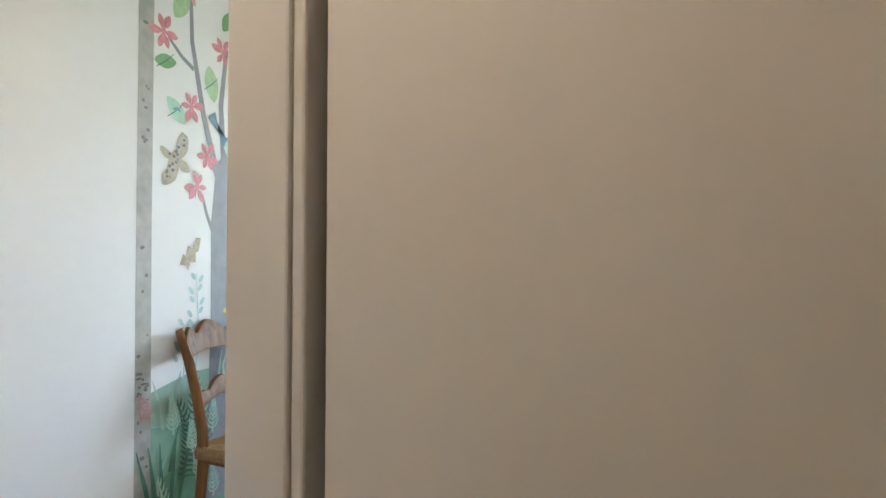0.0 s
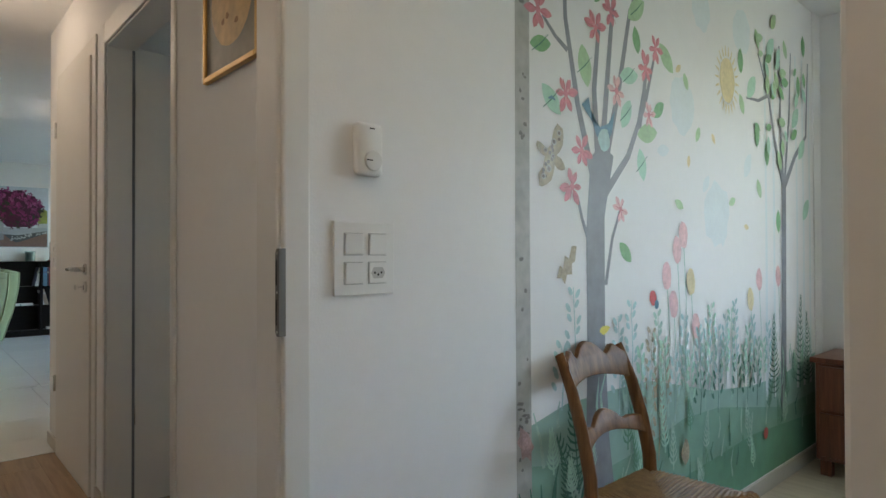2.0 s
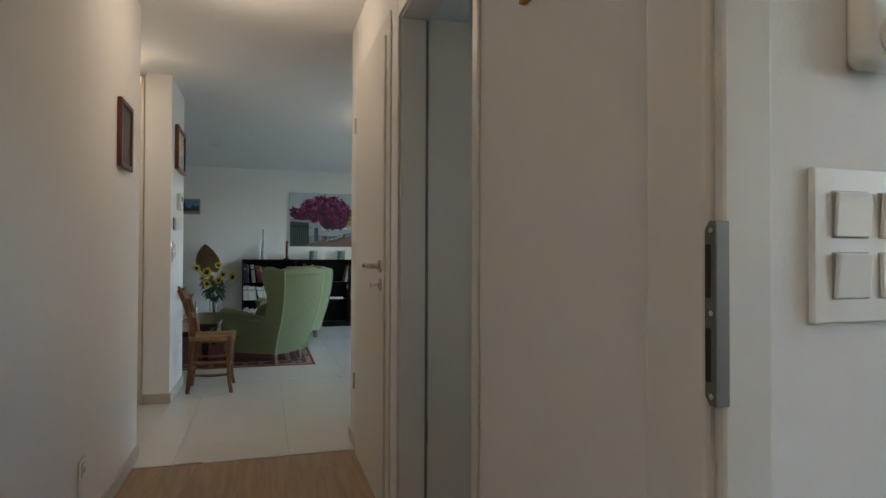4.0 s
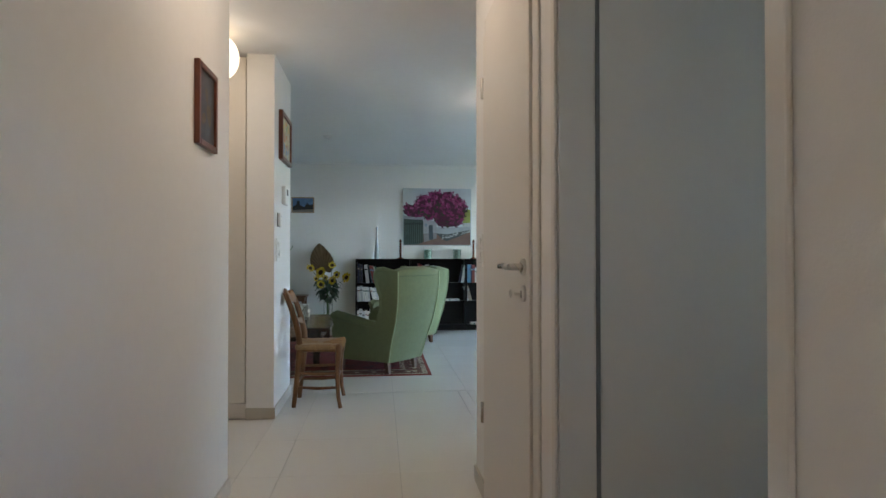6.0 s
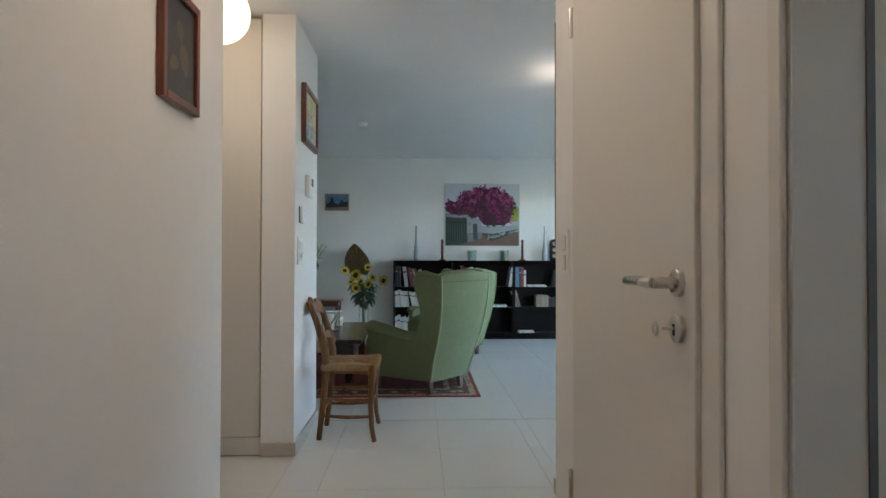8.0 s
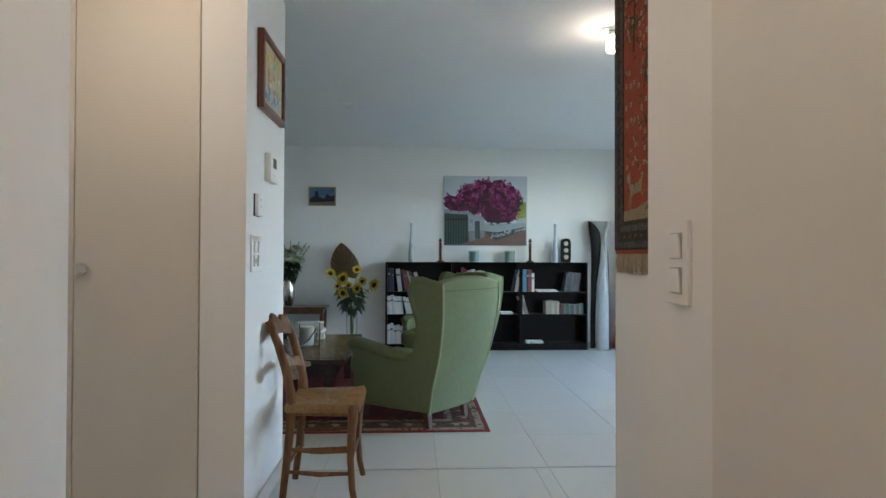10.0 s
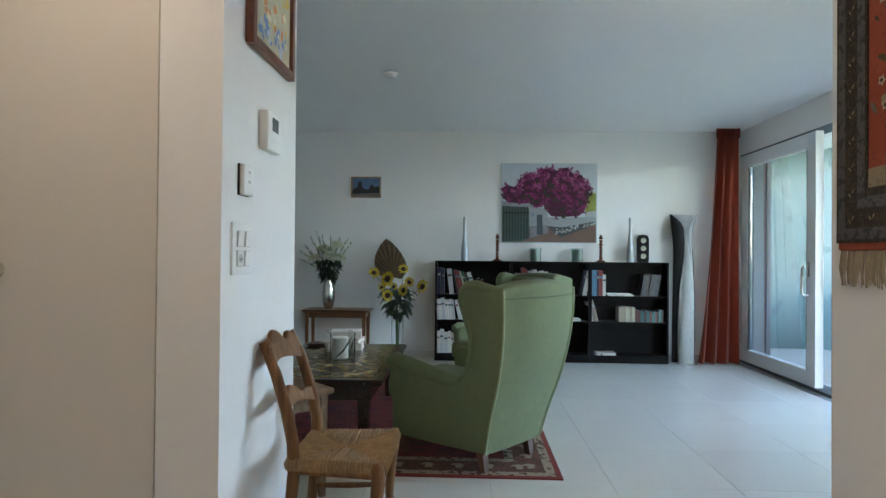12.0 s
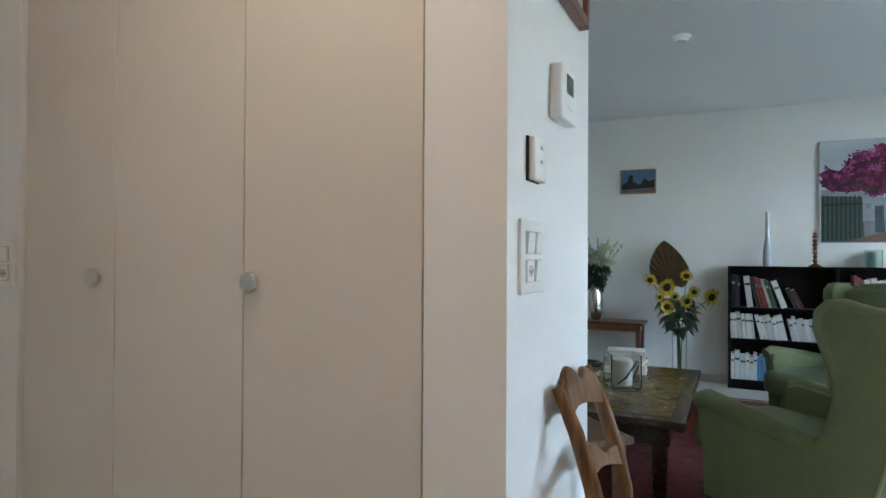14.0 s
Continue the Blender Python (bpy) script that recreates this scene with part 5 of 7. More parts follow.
# the second fixture is never in view; it is added above the fill lamp
for i, (x, y) in enumerate(((-3.75, 0.5), (-0.3, 0.42))):
    cl = thing("ceiling_lamp", pose(x, y, H, 180), "round white glass ceiling lamp, lit", "ceiling lamp", "hall ceiling lamps")
    part("base", turned([(0.14, 0.0), (0.14, 0.012), (0.13, 0.014)], 28), M_WHITEP, cl, "", True)
    part("shade", turned([(0.128, 0.0142), (0.13, 0.03), (0.115, 0.05), (0.06, 0.062), (0.004, 0.064)], 28), glow("opal_glass", (1.0, 0.85, 0.66), 0.25), cl, "opal glass shade", True)
sl = thing("ceiling_spotlight", pose(-6.53, 2.0, H), "steel ceiling rail with a lit white glass spotlight", "spotlight")
part("base", turned([(0.05, -0.014), (0.05, -0.0005)], 24), M_STEEL, sl, "", True)
part("rail", tube([(0, -0.33, -0.016), (0, 0.33, -0.016)], 0.007, 10), M_STEEL, sl, "", True)
for y in (-0.29, 0.29):
    part("arm", tube([(0, y, -0.016), (0, y, -0.03), (0, y + 0.004, -0.036), (0, y + 0.02, -0.04)], 0.0055, 8), M_STEEL, sl, "", True)
    part("socket", turned([(0.024, -0.054), (0.025, -0.042), (0.02, -0.032), (0.006, -0.029)], 16), M_STEEL, sl, "", True).location = (0, y + 0.025, 0)
    part("shade", turned([(0.024, -0.146), (0.034, -0.142), (0.0385, -0.128), (0.0395, -0.1), (0.037, -0.068), (0.031, -0.056)], 24), glow("lit_glass", (1.0, 0.93, 0.82), 0.6), sl, "white glass shade", True).location = (0, y + 0.025, 0)

# ---- glass doors, curtain and loggia ----
M_GASKET = material("grey_blue_gasket", (0.06, 0.075, 0.09), 0.5, 0.05, spec=0.2)
M_ALU = material("grey_aluminium", (0.4, 0.42, 0.46), 0.35, 0.04, 40, 0.0, 0.5)


def pane_leaf(name, x0, x1, y, z0, z1, stile, label, handle_at=None):
    t = thing(name, pose((x0 + x1) / 2, y, z0), label, "", "", "structure")
    w, h = (x1 - x0) / 2, z1 - z0
    for r in ((-w, 0, 0, -w + stile, 0.07, h), (w - stile, 0, 0, w, 0.07, h), (-w + stile, 0, 0, w - stile, 0.07, stile), (-w + stile, 0, h - stile, w - stile, 0.07, h)):
        part("window_frame", box(*r, 0.004), M_PVC, t)
    for r in ((-w + stile, 0.004, stile, -w + stile + 0.012, 0.069, h - stile), (w - stile - 0.012, 0.004, stile, w - stile, 0.069, h - stile)):
        part("gasket", box(*r), M_GASKET, t)
    g = part("pane", box(-w + stile + 0.015, 0.03, stile + 0.001, w - stile - 0.015, 0.036, h - stile - 0.001), M_GLASS, t)
    g.visible_shadow = False
    if handle_at is not None:
        bm = boxes((handle_at - 0.014, -0.01, 0.93, handle_at + 0.014, -0.0005, 1.06), bevel=0.003)
        part("handle", join(bm, tube([(handle_at, -0.01, 1.02), (handle_at, -0.05, 1.02), (handle_at - 0.01, -0.058, 1.0), (handle_at - 0.012, -0.058, 0.8), (handle_at, -0.05, 0.775), (handle_at, -0.01, 0.775)], 0.01, 10)), M_STEEL, t, "steel pull handle", True)
    return t


pane_leaf("window_1", -10.455, -9.1, WN + 0.01, 0.03, 2.2, 0.13, "white sliding glass door, pushed aside", 0.59)
pane_leaf("window_2", -7.75, -6.25, WN + 0.09, 0.03, 2.2, 0.1, "white fixed glass door")
M_JAMB = material("grey_blue_jamb", (0.07, 0.08, 0.095), 0.45, 0.05, spec=0.3)
structure("window_frame_outer", boxes((-10.478, WN + 0.004, 2.2005, -6.2, WN + 0.18, 2.2115), (-10.478, WN + 0.001, 0.001, -6.2, WN + 0.18, 0.029), (-10.478, WN + 0.085, 0.0295, -10.41, WN + 0.18, 2.2), (-6.245, WN + 0.001, 0.0295, -6.2, WN + 0.18, 2.2), (-9.06, WN + 0.12, 0.0295, -8.98, WN + 0.18, 2.2)), M_JAMB, "grey aluminium sliding-door frame")
structure("window_frame_jamb", boxes((-10.479, WN + 0.181, 0.0005, -10.43, WN + 0.23, 2.2115), (-10.479, WN + 0.2305, 0.0005, -10.45, WN + 0.262, 2.2115), (-10.479, WN + 0.2625, 0.0005, -10.435, WN + 0.305, 2.2115)), M_JAMB, "grey-blue profiled window jamb")
# slab out of view, added to keep sky light off the loggia walls
structure("loggia_shade_slab", box(-11.75, 5.0, 2.6, -5.5, 6.05, 2.8), M_CEIL, "unseen white slab added over the loggia to shade it")
structure("threshold", box(-10.478, WN - 0.06, 0.0005, -6.2, WN, 0.006), M_ALU, "metal threshold strip")
structure("loggia_floor", box(-11.6, WN + 0.3, -0.2, -5.5, 6.0, -0.02), material("loggia_tile", (0.6, 0.6, 0.57), 0.6, 0.08), "pale loggia floor")
structure("loggia_sill", box(-10.478, WN + 0.18, -0.2, -6.2, WN + 0.3, 0.0), material("sill_concrete", (0.5, 0.5, 0.49), 0.8, 0.08), "pale sill")
structure("loggia_wall", box(-11.75, WN + 0.3, -0.2, -11.55, 6.0, 2.9), material("teal_glass_wall", (0.085, 0.155, 0.165), 0.3, 0.06), "pale teal loggia side wall")
structure("loggia_wall_inner", box(-11.55, WN + 0.2, -0.2, WX - 0.2, WN + 0.3, 2.9), material("teal_plaster", (0.085, 0.155, 0.165), 0.7, 0.06), "pale teal loggia wall")
tagged(part("downpipe", tube([(-11.5, 4.9, -0.02), (-11.5, 4.9, 2.7)], 0.045, 14), material("grey_teal_pipe", (0.25, 0.42, 0.44), 0.4), None, "", True), "slim grey-green downpipe on the loggia wall", "downpipe")
rail = thing("balustrade", pose(0, 5.9, 0), "pale louvred loggia balustrade with thin wires", "balustrade")
for i in range(9):
    part("slat", box(-11.5, -0.02, 0.02 + i * 0.085, -5.5, 0.02, 0.09 + i * 0.085), M_PVC, rail)
for x in (-11.4, -9.9, -8.4, -6.9, -5.6):
    part("post", box(x - 0.025, -0.07, -0.02, x + 0.025, -0.0205, 2.6), M_PVC, rail)
for z in (1.35, 1.9):
    part("wire", tube([(-11.5, -0.05, z), (-5.5, -0.05, z)], 0.004, 6), M_ALU, rail)
# wicker chair outside
M_WICKER = material("grey_wicker", (0.3, 0.29, 0.27), 0.8, 0.3, 90, 0.2)
wc = thing("wicker_chair", pose(-9.6, 4.65, -0.02, 0, 0, 200), "grey woven wicker chair on the loggia", "chair")
part("seat", box(-0.25, -0.25, 0.34, 0.25, 0.28, 0.42, 0.02), M_WICKER, wc)
bk = bmesh.new()
for i in range(14):
    z = 0.42 + i * 0.035
    join(bk, tube([(-0.25, -0.22 - i * 0.008, z), (0, -0.29 - i * 0.008, z), (0.25, -0.22 - i * 0.008, z)], 0.018, 6))
part("backrest", bk, M_WICKER, wc, "", True)
for x in (-0.22, 0.22):
    for y in (-0.22, 0.25):
        part("leg", tube([(x, y, 0), (x, y, 0.34)], [0.016, 0.02], 8), M_WICKER, wc, "", True)
# hill and tree in the distance
bm = bmesh.new()
rows = [[bm.verts.new((x, 60 + j * 14, -3.25 + j * 2.6 + 0.9 * math.sin(x * 0.06 + j))) for x in range(-140, 101, 12)] for j in range(7)]
for a, b in zip(rows, rows[1:]):
    for i in range(len(a) - 1):
        bm.faces.new((a[i], a[i + 1], b[i + 1], b[i]))
structure("hillside", bm, material("dry_hill", (0.3, 0.26, 0.17), 0.95, 0.3, 0.3, 0.02), "dry pale hillside in the distance", True)


def tree(x, y, z, h):
    t = thing("tree", pose(x, y, z), "leafy green tree on the distant hillside", "tree")
    limbs = tube([(0, 0, -0.6), (0.1, 0, h * 0.3), (-0.1, 0.1, h * 0.55)], [0.3, 0.22, 0.15], 8)
    for i in range(6):
        a = i * 1.05
        join(limbs, tube([(0, 0, h * 0.35), (1.0 * math.cos(a), 1.0 * math.sin(a), h * 0.55), (1.9 * math.cos(a), 1.9 * math.sin(a), h * 0.72)], [0.14, 0.09, 0.03], 6))
    part("trunk", limbs, material("bark", (0.12, 0.09, 0.07), 0.9, 0.3), t)
    bm = bmesh.new()
    for i in range(1500):
        a, u, r = random.uniform(0, 6.28), random.uniform(-1, 1), random.random() ** 0.4
        k = 1 + 0.35 * math.sin(a * 3 + u * 4)
        p = Vector((2.6 * r * k * math.cos(a) * math.sqrt(1 - u * u), 2.6 * r * k * math.sin(a) * math.sqrt(1 - u * u), h * 0.72 + h * 0.3 * r * u))
        leaf_blade(bm, p, p + Vector((random.uniform(-0.3, 0.3), random.uniform(-0.3, 0.3), random.uniform(-0.2, 0.3))), 0.22, 0.05, 2)
    part("crown", bm, M_LEAF, t)


tree(-58, 74, 0.0, 8.0)
tree(-70, 88, 2.6, 7.0)

# curtain, gathered at the top
M_CURT = material("rust_velvet", (0.36, 0.058, 0.026), 0.9, 0.16, 60, 0.04, coarse=6, stretch=(1, 1, 0.3), sheen=0.3)
cu = thing("curtain", pose(-10.33, 3.42, 0), "rust-red floor-length curtain drawn to the corner", "curtain")
bm = bmesh.new()
rows = []
for i in range(31):
    k = i / 30
    z = 0.015 + k * 2.44
    y0 = -0.42 + 0.19 * k ** 0.8
    amp = 0.026 + 0.024 * (1 - k)
    row = []
    for j in range(73):
        u = j / 72
        fold = math.sin(u * (3.1 + 0.5 * k) * 2 * math.pi + 0.9 * math.sin(k * 2.2 + u * 2)) + 0.22 * math.sin(u * 15 + k * 2.5)
        row.append(bm.verts.new((amp * fold + 0.012 * math.sin(u * 23 + k * 3), y0 * (1 - u) + 0.0 * u + 0.008 * math.cos(u * 40 + k), z + 0.004 * math.sin(u * 31) * (k < 0.05))))
    rows.append(row)
for a, b in zip(rows, rows[1:]):
    for j in range(72):
        bm.faces.new((a[j], a[j + 1], b[j + 1], b[j]))
bmesh.ops.solidify(bm, geom=bm.faces[:], thickness=0.003)
part("cloth", bm, M_CURT, cu, "", True)
bm = bmesh.new()
rows = []
for i in range(4):
    rows.append([bm.verts.new((0.045 * math.sin(j / 40 * 6.5 * 2 * math.pi) + 0.005, -0.235 + 0.235 * j / 40, 2.37 + 0.033 * i)) for j in range(41)])
for a, b in zip(rows, rows[1:]):
    for j in range(40):
        bm.faces.new((a[j], a[j + 1], b[j + 1], b[j]))
bmesh.ops.solidify(bm, geom=bm.faces[:], thickness=0.006)
part("heading", bm, M_CURT, cu, "", True)


# ---- rug on the floor ----


def rug_material(name, ground, second, dots, scale=22):
    m = bpy.data.materials.new(name)
    m.use_nodes = True
    nt = m.node_tree
    b = nt.nodes["Principled BSDF"]
    b.inputs["Roughness"].default_value = 0.95
    tc, vor, noi = nt.nodes.new("ShaderNodeTexCoord"), nt.nodes.new("ShaderNodeTexVoronoi"), nt.nodes.new("ShaderNodeTexNoise")
    vor.inputs["Scale"].default_value, noi.inputs["Scale"].default_value = scale, scale * 0.35
    r1, r2 = nt.nodes.new("ShaderNodeValToRGB"), nt.nodes.new("ShaderNodeValToRGB")
    r1.color_ramp.interpolation = r2.color_ramp.interpolation = "CONSTANT"
    r1.color_ramp.elements[0].color, r1.color_ramp.elements[1].color = (*dots, 1), (*ground, 1)
    r1.color_ramp.elements[1].position = 0.24
    r2.color_ramp.elements[0].color, r2.color_ramp.elements[1].color = (0, 0, 0, 1), (1, 1, 1, 1)
    r2.color_ramp.elements[1].position = 0.56
    mix = nt.nodes.new("ShaderNodeMixRGB")
    mix.inputs["Color2"].default_value = (*second, 1)
    for n in (vor, noi):
        nt.links.new(tc.outputs["Object"], n.inputs["Vector"])
    nt.links.new(vor.outputs["Distance"], r1.inputs["Fac"])
    nt.links.new(noi.outputs["Fac"], r2.inputs["Fac"])
    nt.links.new(r2.outputs["Color"], mix.inputs["Fac"])
    nt.links.new(r1.outputs["Color"], mix.inputs["Color1"])
    nt.links.new(mix.outputs["Color"], b.inputs["Base Color"])
    pile, bp = nt.nodes.new("ShaderNodeTexNoise"), nt.nodes.new("ShaderNodeBump")
    pile.inputs["Scale"].default_value = 400
    bp.inputs["Strength"].default_value, bp.inputs["Distance"].default_value = 0.6, 0.003
    nt.links.new(tc.outputs["Object"], pile.inputs["Vector"])
    nt.links.new(pile.outputs["Fac"], bp.inputs["Height"])
    nt.links.new(bp.outputs["Normal"], b.inputs["Normal"])
    return m


RED, BROWN, CREAM, NAVY = (0.17, 0.022, 0.018), (0.1, 0.04, 0.025), (0.34, 0.27, 0.19), (0.03, 0.03, 0.05)
rug = thing("oriental_rug", pose(-8.42, -0.095, 0.0), "dark red patterned oriental rug under the armchairs", "rug")
X, Y = 1.45, 1.175


def band(k, w, z, mat, name, label=""):
    """A closed frame of the rug, k in from its edge and w wide."""
    x, y = X - k, Y - k
    bm = boxes((-x, y - w, 0.0, x, y, z), (-x, -y, 0.0, x, -y + w, z), (x - w, -y + w, 0.0, x, y - w, z), (-x, -y + w, 0.0, -x + w, y - w, z))
    part(name, bm, mat, rug, label)


band(0.0, 0.03, 0.008, rug_material("rug_edge", (0.22, 0.03, 0.02), (0.2, 0.028, 0.02), (0.2, 0.03, 0.02)), "edge_band")
band(0.03, 0.05, 0.0083, rug_material("rug_guard", CREAM, BROWN, (0.2, 0.05, 0.03), 85), "guard_band")
band(0.08, 0.15, 0.0086, rug_material("rug_border", BROWN, (0.15, 0.055, 0.035), (0.24, 0.17, 0.11), 62), "main_border")
band(0.23, 0.05, 0.0083, rug_material("rug_guard_inner", CREAM, BROWN, NAVY, 85), "guard_band")
part("field", box(-X + 0.28, -Y + 0.28, 0.0, X - 0.28, Y - 0.28, 0.0085), rug_material("rug_field", RED, (0.1, 0.02, 0.02), (0.13, 0.07, 0.05), 26), rug, "dark red field with scattered motifs")
for i in range(17):
    for s in (-1, 1):
        bm = turned([(0.038, 0.0086), (0.034, 0.0098), (0.02, 0.0099)], 14)
        o = part("rosette", bm, rug_material("rosette", CREAM, BROWN, NAVY, 60), rug)
        o.location = (-1.28 + i * 0.16, s * (Y - 0.155), 0)
for i in range(13):
    bm = turned([(0.038, 0.0086), (0.034, 0.0098), (0.02, 0.0099)], 14)
    o = part("rosette", bm, rug_material("rosette_end", CREAM, BROWN, NAVY, 60), rug)
    o.location = (X - 0.155, -0.96 + i * 0.16, 0)

# ---- hanging rug ----
hr = thing("hanging_rug", pose(-4.62, 1.233, 1.672), "small red pictorial rug with a dark border, hung on the wall", "rug")
HX, HZ = 0.36, 0.53
part("woven_field", box(-HX, -0.012, -HZ, HX, -0.001, HZ, 0.003), rug_material("hang_red", (0.3, 0.06, 0.03), (0.33, 0.07, 0.035), (0.24, 0.05, 0.03), 60), hr)
M_BORD = rug_material("hang_border", (0.035, 0.026, 0.02), (0.055, 0.04, 0.03), (0.1, 0.075, 0.05), 170)
M_BORD2 = rug_material("hang_guard", (0.085, 0.085, 0.085), (0.045, 0.045, 0.05), (0.17, 0.15, 0.12), 210)
M_BEIGE = rug_material("hang_beige", (0.3, 0.24, 0.15), (0.25, 0.2, 0.13), (0.16, 0.12, 0.08), 120)
M_TWIG = rug_material("hang_twig", (0.07, 0.03, 0.022), (0.05, 0.025, 0.018), (0.1, 0.04, 0.025), 120)
M_OLIVE = rug_material("hang_olive", (0.1, 0.075, 0.03), (0.07, 0.05, 0.02), (0.14, 0.1, 0.05), 140)
M_FLW = material("hang_flower", (0.42, 0.37, 0.28), 0.95, 0.15, 200, 0.05)
SIDE, LOW = 0.078, 0.098
for x0, x1, z0, z1 in ((-HX, -HX + SIDE, -HZ + 0.012, HZ), (HX - SIDE, HX, -HZ + 0.012, HZ), (-HX + SIDE, HX - SIDE, -HZ + 0.012, -HZ + LOW), (-HX + SIDE, HX - SIDE, HZ - 0.09, HZ)):
    part("border", box(x0, -0.0145, z0, x1, -0.0121, z1), M_BORD, hr)
for k in (0.006, 0.055):
    for x0, x1, z0, z1 in ((-HX + k, -HX + k + 0.018, -HZ + 0.012 + k, HZ - k), (HX - k - 0.018, HX - k, -HZ + 0.012 + k, HZ - k), (-HX + k + 0.018, HX - k - 0.018, -HZ + 0.012 + k, -HZ + 0.03 + k), (-HX + k + 0.018, HX - k - 0.018, HZ - k - 0.018, HZ - k)):
        part("guard_stripe", box(x0, -0.0155, z0, x1, -0.0146, z1), M_BORD2, hr)


def woven(pts, y, mat, name):
    bm = bmesh.new()
    bm.faces.new([bm.verts.new((a, y, b)) for a, b in pts])
    part(name, bm, mat, hr)


def twig(pts, radii, bm):
    join(bm, tube([(a, -0.0128, b) for a, b in pts], radii, 5))


# border vine: small pairs of leaves along the dark band
bm = bmesh.new()
for i in range(24):
    for s, x in ((1, -HX + 0.04), (-1, HX - 0.04)):
        z = -HZ + 0.05 + i * 0.043
        for q in (-1, 1):
            bm.faces.new([bm.verts.new((a, -0.0152, b)) for a, b in oval(x + q * 0.004, z + 0.003 * q, 0.0045, 0.0014, 6, 0.8 * q)])
for i in range(13):
    x = -HX + 0.09 + i * 0.045
    for q in (-1, 1):
        bm.faces.new([bm.verts.new((a, -0.0152, b)) for a, b in oval(x + 0.004 * q, -HZ + 0.052 + q * 0.002, 0.005, 0.0015, 6, 0.9 * q)])
tagged(part("border_leaf", bm, M_BEIGE, hr), kind="stuff")
# hilly ground, a leaping deer, trees with many twigs, olive clumps and two birds
BASE = -HZ + LOW
woven([(-HX + SIDE, BASE), (0.0, BASE), (0.282, BASE), (0.282, BASE + 0.05), (0.2, BASE + 0.075), (0.13, BASE + 0.03), (0.06, BASE + 0.035), (0.0, BASE + 0.06), (-0.04, BASE + 0.072), (-0.09, BASE + 0.05), (-0.17, BASE + 0.034), (-HX + SIDE, BASE + 0.03)], -0.0128, M_BEIGE, "woven_ground")
bm = bmesh.new()
for i in range(70):
    a, b = random.uniform(-0.1, 0.27), BASE + random.uniform(0.0, 0.05)
    bm.faces.new([bm.verts.new((u, -0.0131 - 0.0000005 * i, w)) for u, w in oval(a, b, random.uniform(0.006, 0.016), random.uniform(0.003, 0.007), 7, random.uniform(-0.6, 0.6), 0.3)])
tagged(part("woven_stone", bm, M_OLIVE, hr), kind="stuff")
for dx, dz, f in ((-0.18, BASE + 0.085, 0.8), (0.17, BASE + 0.15, -0.8), (0.1, 0.2, 0.8)):
    woven([(dx + f * a, dz + b) for a, b in ((-0.062, 0.0), (-0.05, 0.018), (-0.02, 0.02), (0.02, 0.022), (0.045, 0.03), (0.056, 0.038), (0.056, 0.022), (0.05, 0.002), (0.03, -0.008), (-0.01, -0.008), (-0.045, -0.016))], -0.0134, M_BEIGE, "woven_deer")
    woven([(dx + f * a, dz + b) for a, b in ((-0.06, 0.0), (-0.072, 0.03), (-0.09, 0.038), (-0.088, 0.052), (-0.07, 0.055), (-0.064, 0.066), (-0.054, 0.045), (-0.046, 0.015))], -0.0138, M_BEIGE, "woven_deer_head")
    for x0, x1, drop in ((-0.05, -0.075, -0.045), (-0.04, -0.055, -0.055), (0.04, 0.07, -0.022), (0.05, 0.088, -0.008)):
        woven([(dx + f * (x0 - 0.005), dz), (dx + f * (x0 + 0.006), dz), (dx + f * (x1 + 0.002), dz + drop), (dx + f * (x1 - 0.004), dz + drop)], -0.0136, M_BEIGE, "woven_leg")
spots = []
for bx, by, top, lean in ((-0.03, BASE + 0.06, 0.42, -0.07), (0.03, BASE + 0.05, 0.3, 0.14), (0.21, BASE + 0.07, 0.4, -0.02), (-0.2, 0.06, 0.45, 0.04)):
    bm = bmesh.new()
    twig([(bx, by), (bx + lean * 0.2, by + (top - by) * 0.35), (bx + lean * 0.75, by + (top - by) * 0.7), (bx + lean, top)], [0.008, 0.006, 0.004, 0.002], bm)
    for i in range(13):
        k = 0.12 + 0.066 * i
        px, pz = bx + lean * k ** 1.3, by + (top - by) * k
        side = 1 if i % 2 else -1
        l = random.uniform(0.06, 0.15) * (1.1 - 0.5 * k)
        tip = (px + side * l, pz + random.uniform(0.02, 0.08))
        elbow = (px + side * l * 0.5, pz + random.uniform(-0.005, 0.02))
        twig([(px, pz), elbow, tip], [0.0035, 0.003, 0.0018], bm)
        for u in (0.45, 0.75, 1.0):
            q = (px + (tip[0] - px) * u + random.uniform(-0.012, 0.012), pz + (tip[1] - pz) * u + random.uniform(-0.012, 0.014))
            if abs(q[0]) < 0.265 and BASE + 0.1 < q[1] < 0.42 and all((q[0] - o[0]) ** 2 + (q[1] - o[1]) ** 2 > 0.021 ** 2 for o in spots):
                spots.append(q)
    for v in bm.verts:
        v.co.x = max(-0.28, min(0.28, v.co.x))
        v.co.y = -0.0131 + (v.co.y + 0.0128) * 0.12
    part("woven_branch", bm, M_TWIG, hr)
while len(spots) < 190:
    q = (random.uniform(-0.268, 0.268), random.uniform(BASE + 0.12, 0.43))
    if all((q[0] - o[0]) ** 2 + (q[1] - o[1]) ** 2 > 0.022 ** 2 for o in spots):
        spots.append(q)
